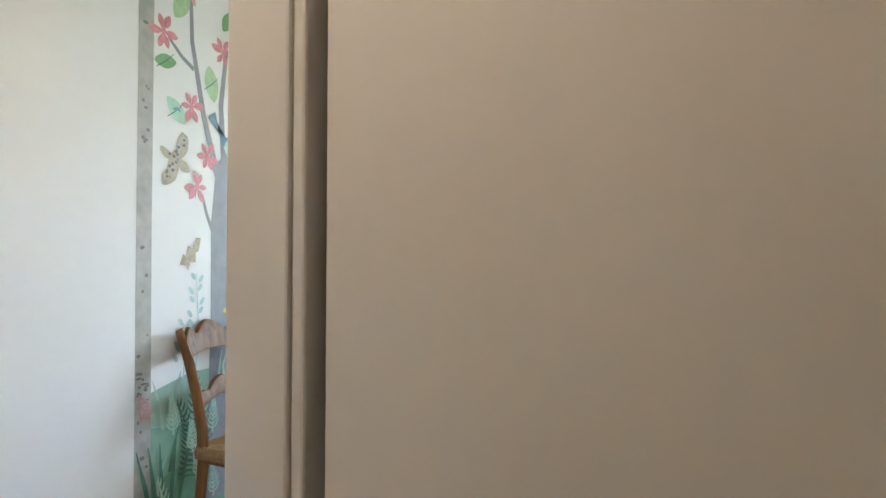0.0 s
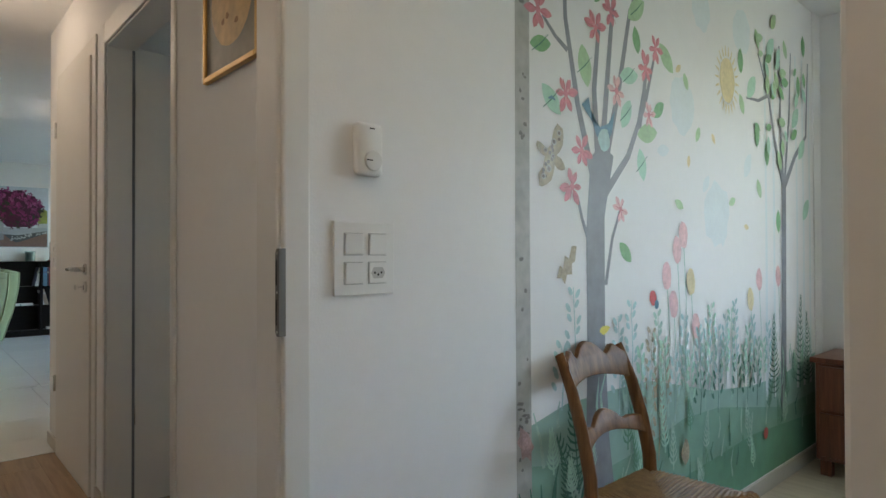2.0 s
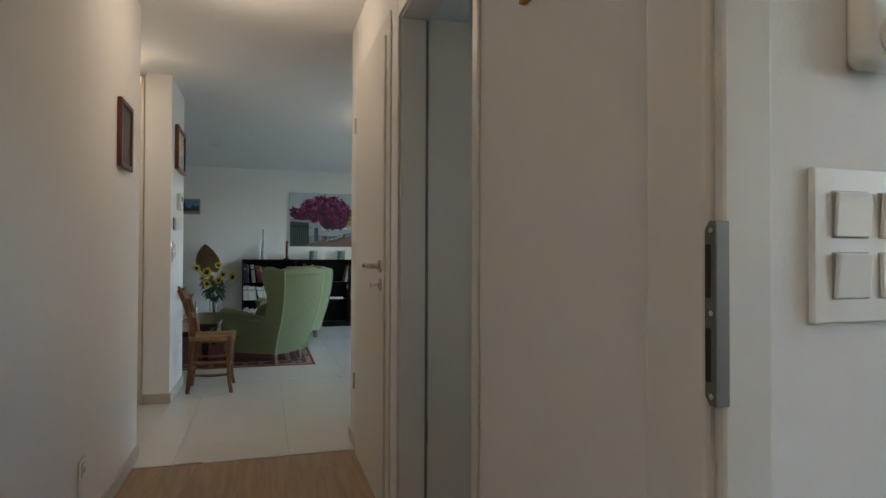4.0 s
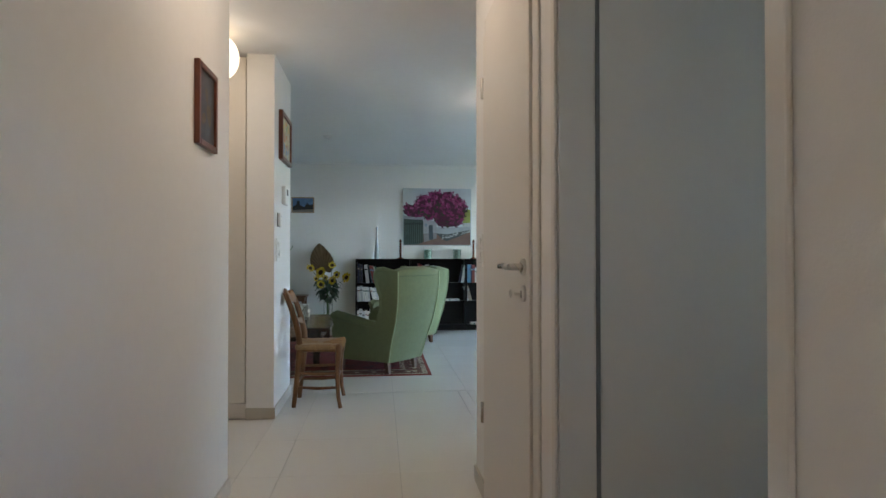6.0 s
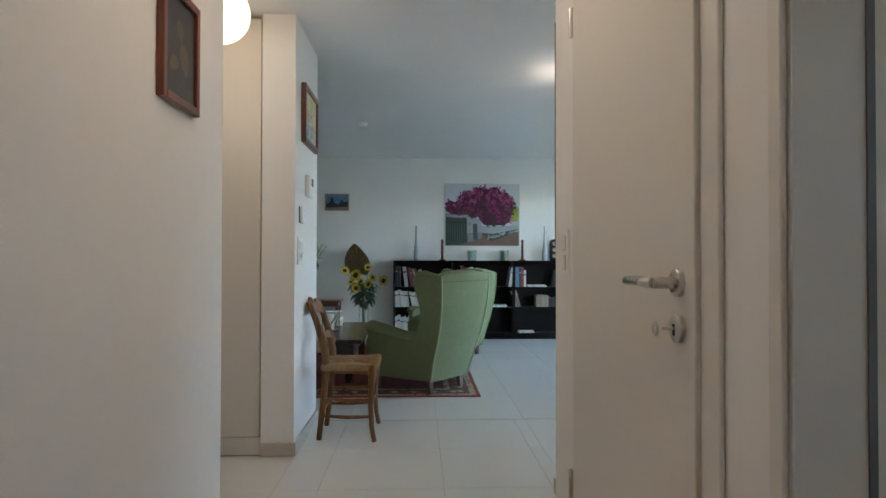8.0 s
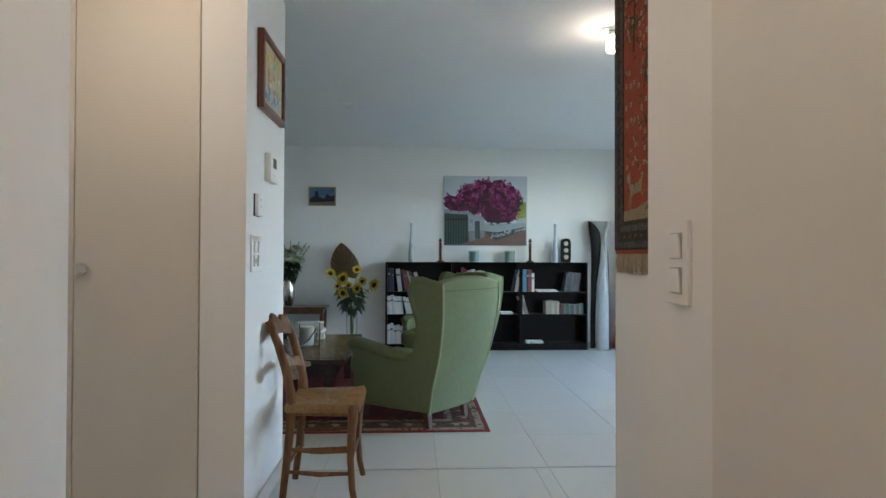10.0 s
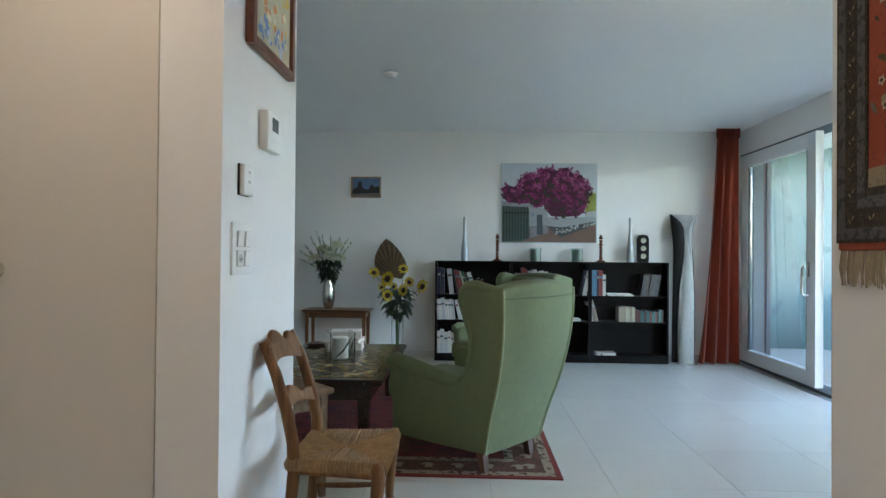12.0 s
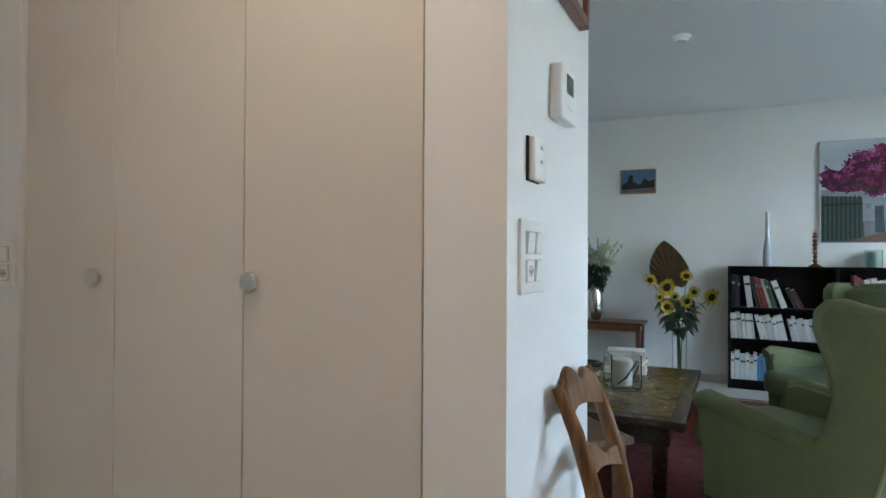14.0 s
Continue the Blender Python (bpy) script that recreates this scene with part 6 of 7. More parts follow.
for cx, cz, rx, rz in ((0.12, BASE + 0.13, 0.05, 0.06), (-0.2, 0.14, 0.035, 0.03), (0.0, 0.28, 0.03, 0.03), (0.2, 0.1, 0.03, 0.04), (-0.1, -0.02, 0.02, 0.03)):
    bm = bmesh.new()
    for i in range(26):
        a, q = random.uniform(0, 6.28), random.random() ** 0.5
        bm.faces.new([bm.verts.new((u, -0.01315 - 0.0000005 * i, w)) for u, w in oval(cx + rx * q * math.cos(a), cz + rz * q * math.sin(a), random.uniform(0.007, 0.015), random.uniform(0.004, 0.008), 7, random.uniform(0, 3), 0.3)])
    part("woven_foliage", bm, M_OLIVE, hr)
for tone, count in (((0.3, 0.24, 0.16), 130), ((0.06, 0.04, 0.02), 190), ((0.14, 0.12, 0.1), 100)):
    bm = bmesh.new()
    for i in range(count):
        a, b, turn, q = random.uniform(-0.275, 0.275), random.uniform(BASE + 0.07, 0.43), random.uniform(0, 3.14), random.uniform(0.004, 0.012)
        bm.faces.new([bm.verts.new((c, -0.0137 - 0.0000005 * i, d)) for c, d in oval(a, b, q, q * random.uniform(0.22, 0.45), 7, turn, 0.2)])
    tagged(part("woven_speck", bm, material("hang_speck", tone, 0.95, 0.3, 150, 0.05), hr), kind="stuff")
for i, (a, b) in enumerate(spots):
    bm = bmesh.new()
    if i % 4:
        turn = random.uniform(0, 1)
        bm.faces.new([bm.verts.new((a + (0.0095 if j % 2 else 0.0055) * math.cos(j * math.pi / 5 + turn), -0.0143, b + (0.0095 if j % 2 else 0.0055) * math.sin(j * math.pi / 5 + turn))) for j in range(10)])
        part("woven_flower", bm, M_FLW, hr)
        part("flower_eye", turned([(0.0033, 0), (0.0033, 0.0003)], 8), M_TWIG, hr).matrix_basis = pose(a, -0.0146, b, 90)
    else:
        bm.faces.new([bm.verts.new((c, -0.0141, d)) for c, d in oval(a, b, 0.015, 0.005, 10, random.uniform(0, 3))])
        part("woven_leaf", bm, M_OLIVE, hr)
bm = bmesh.new()
for i in range(340):
    x = -HX + 0.004 + i * 0.0021
    d = random.uniform(-0.002, 0.002)
    join(bm, tube([(x, -0.006 + d, -HZ + 0.002), (x + random.uniform(-0.002, 0.002), -0.009 + d, -HZ - 0.03), (x + random.uniform(-0.003, 0.003), -0.008 + d, -HZ - 0.055 + random.uniform(-0.006, 0.005))], [0.0015, 0.0015, 0.0009], 3))
tagged(part("fringe", bm, material("fringe_cotton", (0.33, 0.28, 0.2), 0.9, 0.2, 80, 0.05), hr, "beige cotton fringe"), kind="stuff")

# ---- painted forest mural ----
mu = thing("wall_mural", pose(MX, -0.088, 0.036) @ Matrix.Diagonal((1, 1, 0.967, 1)), "painted forest mural with trees, flowers, ferns and birds", "mural")
M_TRUNK = paint("mural_trunk", (0.25, 0.26, 0.28), 0.25, 0.55, 20)
M_BIRCH = paint("mural_birch", (0.42, 0.41, 0.38), 0.3, 0.55, 25)
M_HILL = [paint("mural_hill_pale", (0.32, 0.5, 0.43), 0.12, 0.55, 8), paint("mural_hill", (0.22, 0.41, 0.31), 0.18, 0.55, 8), paint("mural_hill_deep", (0.14, 0.33, 0.22), 0.25, 0.55, 8)]
M_LV = [paint("mural_leaf", (0.2, 0.42, 0.2), 0.3, 0.55), paint("mural_leaf_light", (0.4, 0.58, 0.34), 0.25, 0.55), paint("mural_leaf_mint", (0.42, 0.66, 0.52), 0.2, 0.55)]
M_FL = [paint("mural_flower", (0.66, 0.25, 0.28), 0.3, 0.55), paint("mural_flower_light", (0.77, 0.49, 0.49), 0.3, 0.55)]
M_ROSE = paint("mural_rose_dark", (0.5, 0.13, 0.16), 0.3, 0.55)
M_AQUA = paint("mural_aqua", (0.42, 0.6, 0.58), 0.25, 0.55)
M_GRASS = [paint("mural_grass", (0.06, 0.2, 0.14), 0.3, 0.55), paint("mural_grass_pale", (0.38, 0.55, 0.46), 0.3, 0.55)]
M_BIRD = paint("mural_blue", (0.12, 0.26, 0.36), 0.4, 0.55)
M_SUNP = paint("mural_sun", (0.74, 0.62, 0.36), 0.2, 0.55)
M_CLOUD = paint("mural_cloud", (0.73, 0.785, 0.785), 0.06, 0.55)
layer = [0.0006]


def mp(name, pts, mat, bm=None):
    layer[0] += 0.000005
    own = bm is None
    bm = bm or bmesh.new()
    bm.faces.new([bm.verts.new((layer[0], a, b)) for a, b in pts])
    return part(name, bm, mat, mu) if own else bm


def stroke(pts, widths):
    """The outline of a brush stroke through (y, z) points."""
    left, right = [], []
    for i, (a, b) in enumerate(pts):
        p, q = pts[max(i - 1, 0)], pts[min(i + 1, len(pts) - 1)]
        d = math.hypot(q[0] - p[0], q[1] - p[1]) or 1
        nx, nz = -(q[1] - p[1]) / d, (q[0] - p[0]) / d
        w = widths[i] / 2
        left.append((a + nx * w, b + nz * w))
        right.append((a - nx * w, b - nz * w))
    return left + right[::-1]


def pleaf(cy, cz, size, turn):
    """A pointed leaf outline."""
    out = []
    for side in (1, -1):
        for i in range(9):
            k = i / 9 if side > 0 else 1 - i / 9
            x, z = size * (2 * k - 1), side * 0.5 * size * max(0.0, math.sin(math.pi * k)) ** 0.75
            out.append((cy + x * math.cos(turn) - z * math.sin(turn), cz + x * math.sin(turn) + z * math.cos(turn)))
    return out


def blossom(cy, cz, r, mat):
    bm = bmesh.new()
    for i in range(6):
        a = i * math.pi / 3 + random.uniform(-0.25, 0.25)
        k = random.uniform(0.8, 1.15)
        mp("", pleaf(cy + r * 0.58 * k * math.cos(a), cz + r * 0.66 * k * math.sin(a), r * 0.46 * k, a), mat, bm)
    part("painted_flower", bm, mat, mu)
    veins = bmesh.new()
    for i in range(6):
        a = i * math.pi / 3 + random.uniform(-0.3, 0.3)
        mp("", stroke([(cy, cz), (cy + r * 0.75 * math.cos(a), cz + r * 0.85 * math.sin(a))], [0.004, 0.0015]), M_FL[0], veins)
    part("painted_stamen", veins, M_ROSE, mu)
    mp("painted_flower_eye", oval(cy, cz, r * 0.22, r * 0.24, 8), M_FL[0])


def frond(name, y, z, h, mat, n=11, curl=0.08, w=0.05):
    bm = bmesh.new()
    spine = [(y + curl * (k / 8) ** 2, z + h * k / 8) for k in range(9)]
    mp("", stroke(spine, [0.008 - 0.0006 * k for k in range(9)]), mat, bm)
    for i in range(n):
        k = (i + 1) / (n + 1)
        cy, cz, l = y + curl * k * k, z + h * k, w * (1.05 - k)
        for s in (-1, 1):
            mp("", stroke([(cy, cz), (cy + s * l * 0.6, cz + 0.012), (cy + s * l, cz + 0.034)], [0.006, 0.009, 0.003]), mat, bm)
    part(name, bm, mat, mu)


def sprig(y, z, h, mat, n=5, w=0.04):
    bm = bmesh.new()
    mp("", stroke([(y, z), (y + 0.01, z + h / 2), (y, z + h)], [0.006, 0.005, 0.003]), mat, bm)
    for i in range(n):
        k = 0.3 + 0.7 * i / n
        s = 1 if i % 2 else -1
        mp("", oval(y + s * w * (1.1 - k * 0.6), z + h * k + 0.02, 0.018, 0.009, 8, s * 0.9), mat, bm)
        mp("", oval(y - s * w * (0.9 - k * 0.6), z + h * k + 0.03, 0.016, 0.009, 8, -s * 0.9), mat, bm)
    part("painted_plant", bm, mat, mu)


for y, z, r in ((2.92, 2.16, 0.14), (2.75, 1.72, 0.16), (3.32, 2.16, 0.15), (3.05, 1.3, 0.2)):
    mp("painted_cloud", oval(y, z, r * 0.6, r * 0.7, 18, 0, 0.12), M_CLOUD)
# hills, far to near
mp("painted_hill", [(1.84, 0.045), (1.84, 0.62), (2.0, 0.655), (2.25, 0.66), (2.5, 0.655), (2.75, 0.6), (3.0, 0.54), (3.4, 0.5), (3.8, 0.5), (4.27, 0.56), (4.27, 0.045)], M_HILL[0])
mp("painted_hill", [(1.84, 0.045), (1.84, 0.5), (2.0, 0.47), (2.2, 0.4), (2.45, 0.42), (2.75, 0.47), (3.05, 0.46), (3.4, 0.4), (3.8, 0.33), (4.27, 0.34), (4.27, 0.045)], M_HILL[1])
mp("painted_hill", [(1.84, 0.045), (1.84, 0.3), (1.95, 0.33), (2.1, 0.27), (2.4, 0.2), (2.8, 0.24), (3.4, 0.27), (4.27, 0.22), (4.27, 0.045)], M_HILL[2])
for y in (3.58, 3.68, 4.0, 4.1, 4.2):
    mp("painted_far_trunk", stroke([(y, 0.4), (y + 0.01, 1.3), (y, 2.2)], [0.03, 0.025, 0.02]), M_CLOUD)
# birch at the edge
mp("painted_birch", [(1.778, 0.045), (1.776, 1.2), (1.78, 2.51), (1.842, 2.51), (1.838, 1.2), (1.845, 0.045)], M_BIRCH)
bm = bmesh.new()
for i in range(46):
    z = random.choice((random.uniform(0.1, 0.8), random.uniform(0.1, 2.4)))
    mp("", oval(random.uniform(1.787, 1.832), z, random.uniform(0.004, 0.014), 0.004 + 0.004 * random.random(), 7, 0, 0.2), M_TRUNK, bm)
tagged(part("birch_mark", bm, paint("birch_dark", (0.2, 0.19, 0.18), 0.3), mu), kind="stuff")
# main tree
mp("painted_trunk", [(2.06, 0.15), (2.105, 0.5), (2.115, 0.82), (2.112, 1.2), (2.138, 1.44), (2.2, 1.5), (2.27, 1.46), (2.215, 1.25), (2.214, 0.82), (2.235, 0.5), (2.29, 0.15)], M_TRUNK)
BR = (((2.15, 1.38), (2.07, 1.61), (2.01, 1.87), (2.0, 2.1)), ((2.02, 1.77), (1.96, 1.8), (1.9, 1.85)), ((2.18, 1.44), (2.16, 1.67), (2.19, 1.9)), ((2.2, 1.44), (2.24, 1.75), (2.28, 2.05)), ((2.23, 1.46), (2.31, 1.72), (2.38, 2.0)), ((2.2, 1.31), (2.36, 1.47), (2.48, 1.69), (2.54, 1.86)), ((2.43, 1.58), (2.47, 1.72), (2.48, 1.8)), ((2.22, 1.02), (2.26, 1.18), (2.31, 1.28)), ((2.12, 1.18), (2.09, 1.24), (2.07, 1.3)), ((2.0, 2.05), (1.95, 2.2), (1.96, 2.35)), ((2.28, 2.0), (2.26, 2.2), (2.3, 2.38)), ((2.38, 1.98), (2.44, 2.15), (2.43, 2.3)))
for b in BR:
    mp("painted_branch", stroke(b, [0.032 - 0.006 * i for i in range(len(b))] if b[0][1] < 1.7 and b[0][1] > 1.3 else [0.018 - 0.003 * i for i in range(len(b))]), M_TRUNK)
for i, (y, z) in enumerate(((1.89, 1.76), (2.11, 1.74), (1.94, 1.6), (2.19, 2.01), (2.42, 2.01), (2.37, 1.76), (2.42, 1.9), (2.63, 1.88), (2.35, 1.62), (2.57, 1.67), (2.49, 1.57), (2.45, 1.45), (2.34, 1.13), (1.96, 1.99), (2.05, 2.2), (2.35, 2.2), (1.9, 2.3), (2.5, 2.2))):
    mp("painted_leaf", pleaf(y, z, (0.05, 0.07, 0.06)[i % 3], (0.2, 1.8, 2.4, 1.1, 0.7)[i % 5]), M_LV[i % 3])
for i, (y, z) in enumerate(((1.88, 1.86), (2.17, 1.88), (2.26, 1.96), (2.01, 1.63), (2.09, 1.46), (2.04, 1.34), (2.48, 1.81), (2.55, 1.9), (2.29, 1.69), (2.31, 1.28), (2.5, 1.64), (2.0, 2.05), (2.3, 2.3))):
    blossom(y, z, 0.055 if i < 9 else 0.045, M_FL[0] if i < 8 else M_FL[1])
for pts in ([(2.12, 1.62), (2.14, 1.57), (2.19, 1.55), (2.24, 1.57), (2.28, 1.62), (2.26, 1.54), (2.22, 1.48), (2.17, 1.52)], [(2.09, 1.61), (2.13, 1.64), (2.15, 1.56)]):
    mp("painted_bird", pts, M_BIRD)
mp("painted_bird_breast", oval(2.215, 1.51, 0.035, 0.04, 12, 0, 0.1), M_AQUA)
M_MOTH = paint("mural_moth", (0.4, 0.34, 0.24), 0.5, 0.55, 90)
for y, z, r, t in ((1.965, 1.475, 0.055, 1.25), (1.915, 1.37, 0.055, 0.85), (1.895, 1.44, 0.032, 2.6), (1.975, 1.405, 0.034, -0.5), (1.935, 1.42, 0.05, 1.0)):
    mp("painted_moth", oval(y, z, r, r * 0.5, 12, t, 0.15), M_MOTH)
for k in range(14):
    mp("painted_moth_spot", oval(1.905 + 0.06 * (k / 14) + random.uniform(-0.02, 0.02), 1.36 + 0.13 * k / 14, 0.007, 0.006, 7), M_DKWOOD)
mp("painted_brown_leaf", [(1.96, 1.05), (1.975, 1.09), (1.99, 1.08), (2.0, 1.12), (2.02, 1.11), (2.035, 1.15), (2.06, 1.15), (2.05, 1.1), (2.035, 1.095), (2.035, 1.06), (2.01, 1.06), (2.0, 1.03), (1.985, 1.05)], M_MOTH)
mp("painted_bee", oval(2.21, 0.87, 0.03, 0.014, 10, 0.2, 0.2), paint("mural_yellow", (0.7, 0.6, 0.1), 0.2, 0.55))
mp("painted_ladybird", oval(2.52, 0.96, 0.024, 0.03, 12, 0.4), paint("mural_red", (0.55, 0.08, 0.08), 0.2, 0.55))
mp("painted_ladybird", oval(2.545, 0.935, 0.015, 0.018, 10), M_BIRD)
mp("painted_butterfly", oval(1.815, 0.57, 0.03, 0.05, 12, 0.4, 0.25), paint("mural_rosy", (0.45, 0.3, 0.28), 0.5, 0.55, 120))
for y, z, q in ((1.95, 1.47, 0.013), (1.925, 1.385, 0.014), (1.9, 1.36, 0.011), (1.975, 1.5, 0.011), (1.91, 1.44, 0.01), (1.945, 1.425, 0.009)):
    mp("painted_moth_eye", oval(y, z, q, q * 0.9, 10), M_BIRCH)
    mp("painted_moth_eye", oval(y, z, q * 0.55, q * 0.5, 8), M_DKWOOD)
# leaf veins and falling leaves
for y, z in ((1.89, 1.76), (2.11, 1.74), (1.94, 1.6), (2.42, 2.01), (2.37, 1.76), (2.35, 1.62), (2.45, 1.45)):
    mp("painted_vein", stroke([(y - 0.04, z - 0.03), (y, z), (y + 0.035, z + 0.035)], [0.003, 0.004, 0.002]), M_GRASS[0])
mp("painted_leaf_eye", stroke([(1.925, 1.6), (1.94, 1.607), (1.957, 1.6)], [0.006, 0.01, 0.005]), M_BIRD)
for i, (y, z) in enumerate(((2.72, 1.86), (2.78, 1.82), (2.6, 1.52), (2.8, 1.5), (2.72, 1.32), (2.95, 1.42), (3.02, 1.62), (3.2, 1.36), (3.1, 1.2), (3.35, 1.25), (2.88, 1.62))):
    mp("painted_falling_leaf", pleaf(y, z, 0.026 + 0.01 * (i % 3), 0.7 + 1.3 * i), (M_SUNP, M_LV[1], M_CLOUD)[i % 3])
# sun
mp("painted_sun", oval(3.16, 1.9, 0.075, 0.1, 20, 0, 0.05), M_SUNP)
bm = bmesh.new()
for i in range(22):
    a = 2 * math.pi * i / 22
    mp("", stroke([(3.16 + 0.085 * math.cos(a), 1.9 + 0.11 * math.sin(a)), (3.16 + 0.12 * math.cos(a), 1.9 + 0.155 * math.sin(a))], [0.012, 0.004]), M_SUNP, bm)
part("painted_sun_rays", bm, M_SUNP, mu)
# second tree
for b, w in ((((3.79, 0.33), (3.81, 1.0), (3.82, 1.52)), (0.075, 0.06, 0.06)), (((3.81, 1.48), (3.7, 1.7), (3.62, 1.93), (3.5, 2.1)), (0.04, 0.03, 0.022, 0.012)), (((3.83, 1.48), (3.98, 1.65), (4.15, 1.78), (4.19, 2.2)), (0.04, 0.03, 0.024, 0.015)), (((3.81, 1.5), (3.78, 1.8), (3.77, 2.2)), (0.03, 0.024, 0.015)), (((3.83, 1.5), (3.9, 1.85), (3.93, 2.2)), (0.03, 0.022, 0.012)), (((3.63, 1.92), (3.5, 1.87), (3.36, 1.86)), (0.02, 0.016, 0.01))):
    mp("painted_branch", stroke(b, w), M_TRUNK)
for i, (y, z) in enumerate(((3.3, 2.02), (3.42, 1.92), (3.31, 1.82), (3.48, 1.7), (3.65, 2.16), (3.73, 2.01), (4.04, 2.04), (3.99, 1.86), (3.49, 2.17), (3.74, 1.29), (4.14, 1.37), (3.5, 1.44), (3.6, 1.62), (4.08, 1.7), (3.85, 2.2), (4.12, 2.28))):
    mp("painted_leaf", pleaf(y, z, (0.06, 0.075, 0.05)[i % 3], (1.6, 0.9, 2.0)[i % 3]), M_LV[(i * 2) % 3])
mp("painted_bird", pleaf(3.37, 1.54, 0.07, 1.0), M_CLOUD)
# tulips and plants
for i, (y, z) in enumerate(((2.7, 1.14), (2.62, 1.04), (2.81, 1.01), (2.67, 0.93), (2.85, 0.83), (3.49, 1.0), (3.39, 0.91), (3.73, 1.01), (2.75, 1.2))):
    mp("painted_stalk", stroke([(y, z), (y + 0.02, z - 0.25), (y + 0.01, 0.68)], [0.005, 0.005, 0.006]), M_GRASS[1])
    mp("painted_tulip", oval(y, z, 0.034, 0.055, 14, 0.1, 0.06), (M_FL[1], M_FL[1], M_SUNP, M_FL[1])[i % 4])
for y, z, h in ((2.04, 0.66, 0.36), (2.37, 0.62, 0.34), (1.98, 0.64, 0.2), (2.95, 0.55, 0.3), (3.12, 0.52, 0.34), (2.75, 0.58, 0.3)):
    sprig(y, z, h, M_AQUA, 6)
for y, z, h in ((2.5, 0.45, 0.4), (2.6, 0.42, 0.36), (2.55, 0.35, 0.3)):
    sprig(y, z, h, M_MOTH, 8)
for y, z, h in ((3.04, 0.44, 0.2), (3.23, 0.42, 0.24), (3.34, 0.4, 0.26), (3.45, 0.4, 0.22), (2.88, 0.46, 0.16)):
    sprig(y, z, h, M_GRASS[0], 6, 0.05)
for i in range(22):
    sprig(2.3 + i * 0.062 + random.uniform(-0.02, 0.02), random.uniform(0.42, 0.58), random.uniform(0.2, 0.42), (M_AQUA, M_GRASS[1], M_LV[2])[i % 3], 7, random.uniform(0.025, 0.045))
for y, z, h, c in ((2.06, 0.3, 0.4, -0.05), (2.04, 0.26, 0.3, -0.09), (3.66, 0.4, 0.42, 0.0), (4.02, 0.4, 0.5, 0.02), (4.14, 0.4, 0.4, -0.02)):
    frond("painted_fern", y, z, h, M_GRASS[0], 15, c, 0.085)
for k in range(60):
    y = random.uniform(1.86, 4.2)
    z = random.uniform(0.09, 0.35) if k % 2 else random.uniform(0.45, 0.6)
    h = random.uniform(0.08, 0.2)
    mp("painted_grass_blade", stroke([(y, z), (y + random.uniform(-0.02, 0.02), z + h / 2), (y + random.uniform(-0.05, 0.05), z + h)], [0.014, 0.012, 0.003]), M_GRASS[0] if z < 0.4 and k % 4 == 1 else M_GRASS[1])
for y in (1.87, 1.89, 1.92, 1.95, 1.85):
    mp("painted_grass_blade", stroke([(y, 0.16), (y + (y - 1.9) * 0.6, 0.3), (y + (y - 1.9) * 1.4, 0.44)], [0.016, 0.018, 0.004]), M_GRASS[0])
for i in range(34):
    y, z = random.uniform(1.9, 4.1), random.uniform(0.12, 0.5)
    frond("painted_fern", y, z, random.uniform(0.1, 0.2), (M_GRASS[1], M_LV[2], M_HILL[2])[i % 3], 7, random.uniform(-0.05, 0.05), 0.035)
for i in range(26):
    a, q = random.uniform(0, 6.28), random.random() ** 0.5
    mp("painted_leaf", pleaf(3.78 + 0.42 * q * math.cos(a), 1.95 + 0.36 * q * math.sin(a), random.uniform(0.03, 0.055), random.uniform(0, 3)), M_LV[i % 3])
mp("painted_bug", oval(3.54, 0.25, 0.025, 0.03, 10), paint("mural_red_bug", (0.5, 0.12, 0.1), 0.2, 0.55))
mp("painted_bug", oval(2.74, 0.34, 0.03, 0.045, 12, 0, 0.2), M_MOTH)
structure("mural_edge_strip", box(MX, 4.183, 0.08, MX + 0.006, 4.3, H), M_WALL, "white strip beside the mural")

# dresser in the bedroom corner
dr = thing("bedroom_chest", pose(-0.6, 4.08, 0), "low dark brown wooden chest against the bedroom wall", "chest")
part("body", box(-0.48, -0.2, 0.08, 0.48, 0.2, 0.57, 0.006), M_MAHOG, dr)
part("top", box(-0.5, -0.22, 0.5705, 0.5, 0.2, 0.597, 0.004), M_MAHOG, dr)
for x in (-0.44, 0.44):
    for y in (-0.16, 0.16):
        part("foot", box(x - 0.025, y - 0.025, 0.001, x + 0.025, y + 0.025, 0.0795), M_MAHOG, dr)
for z in (0.1, 0.335):
    d = part("drawer", box(-0.46, -0.212, z, 0.46, -0.2005, z + 0.22, 0.003), M_MAHOG, dr)
    part("knob", turned([(0.008, 0), (0.015, 0.012), (0.012, 0.02)], 14), M_DKWOOD, d, "", True).matrix_basis = pose(0, -0.212, z + 0.11, 90)

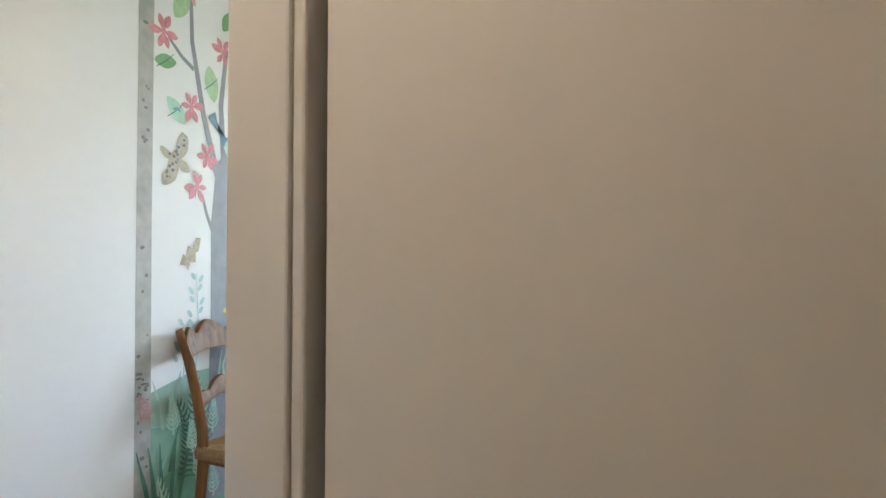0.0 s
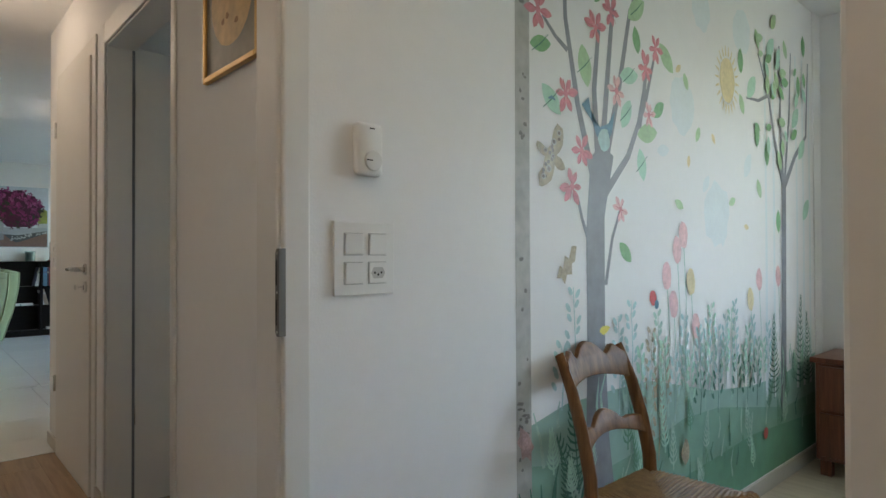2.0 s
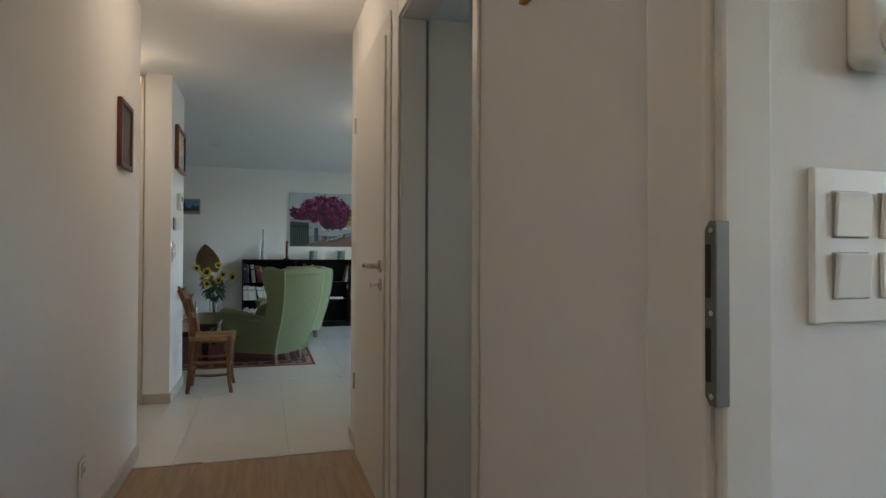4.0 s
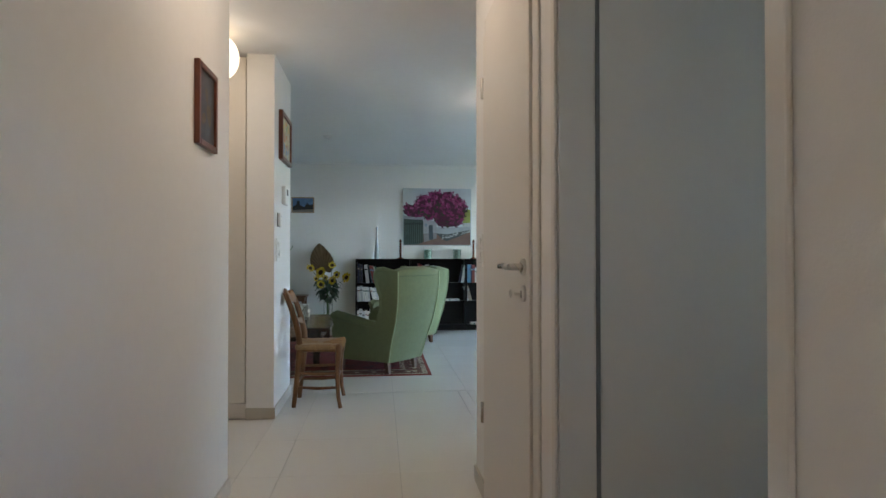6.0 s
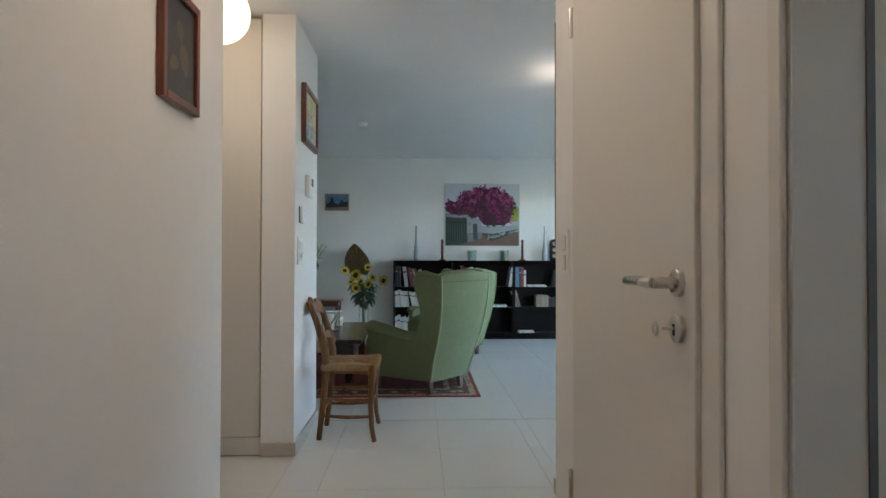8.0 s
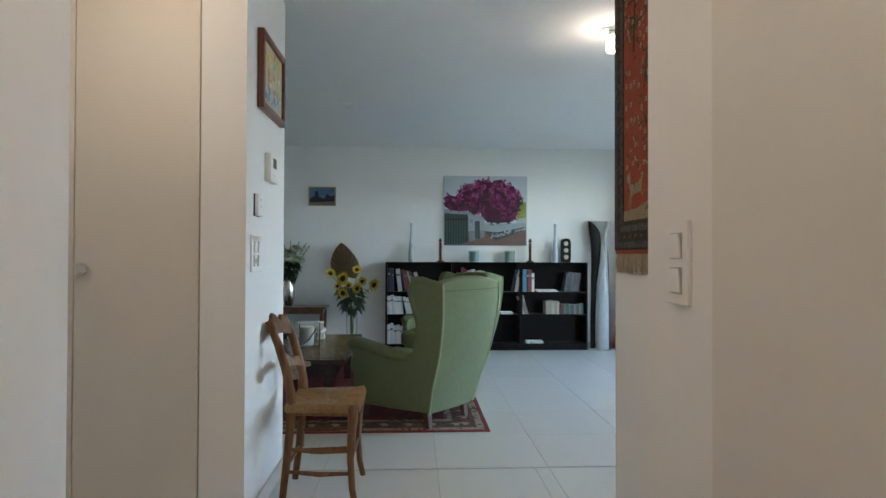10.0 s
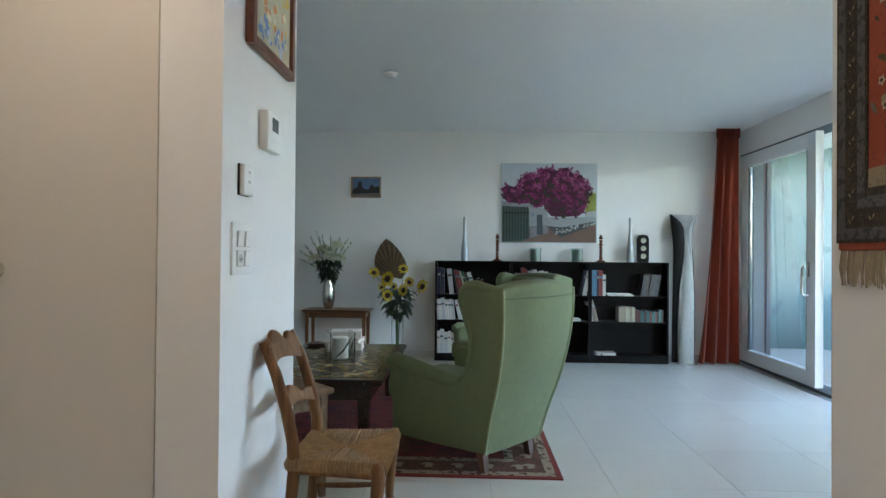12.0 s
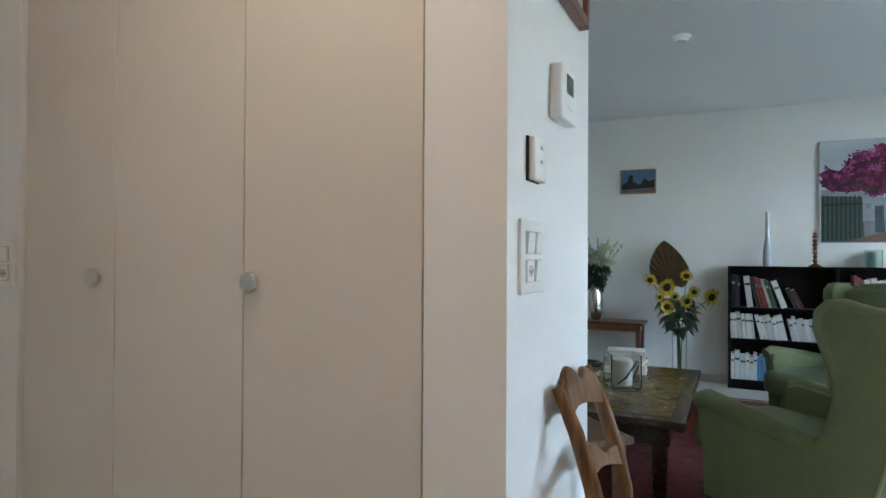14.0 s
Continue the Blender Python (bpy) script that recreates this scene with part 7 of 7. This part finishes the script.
# ---- floor pieces ----
fl_tile = tagged(new("floor_tiles"), "large pale matt stoneware floor tiles", "", "", "structure")
cache = {}


def piece(name, parent, x0, y0, x1, y1, mat, gap=0.001, thick=0.0035, bevel=0.0006):
    w, d = round(x1 - x0 - 2 * gap, 4), round(y1 - y0 - 2 * gap, 4)
    if w < 0.02 or d < 0.02:
        return
    key = (name, w, d)
    if key not in cache:
        cache[key] = mesh_of(box(-w / 2, -d / 2, -thick, w / 2, d / 2, 0, bevel, seg=1), name, mat)
    ob = new(name, cache[key])
    ob.parent = parent
    ob.location = ((x0 + x1) / 2, (y0 + y1) / 2, 0)


def tiles(x0, y0, x1, y1):
    ix = math.floor((x0 + 5.1) / 0.6)
    while -5.1 + ix * 0.6 < x1:
        iy = math.floor((y0 - 0.11) / 0.6)
        while 0.11 + iy * 0.6 < y1:
            piece("tile", fl_tile, max(x0, -5.1 + ix * 0.6), max(y0, 0.11 + iy * 0.6), min(x1, -4.5 + ix * 0.6), min(y1, 0.71 + iy * 0.6), M_TILE)
            iy += 1
        ix += 1


tiles(-10.48, -4.05, -6.32, 3.5)
tiles(-6.32, -0.1, -4.13, 1.235)
tiles(-5.6, -2.6, -4.305, -0.1)
tiles(-6.32, 1.235, -5.02, 3.5)
fl_wood = tagged(new("floor_planks_hall"), "warm brown oak plank floor", "", "", "structure")
fl_bed = tagged(new("floor_planks_bedroom"), "pale oak plank floor", "", "", "structure")


def planks(parent, x0, y0, x1, y1, mat, width=0.18, length=1.9, name="plank"):
    k = 0
    y = y0
    while y < y1:
        x = x0 - (k * 0.71) % length
        while x < x1:
            piece(name, parent, max(x, x0), y, min(x + length, x1), min(y + width, y1), mat, 0.0004)
            x += length
        y += width
        k += 1


planks(fl_wood, -4.13, -0.107, 2.08, 1.08, M_OAKF)
planks(fl_wood, -3.02, 1.08, -1.27, 3.2, M_OAKF)
planks(fl_bed, -1.17, 1.08, 2.08, 4.3, M_OAKB, name="pale_plank")
structure("floor_strip", box(-4.138, -0.107, -0.008, -4.124, 1.08, 0.003), M_STEEL, "thin metal strip between wood and tile")
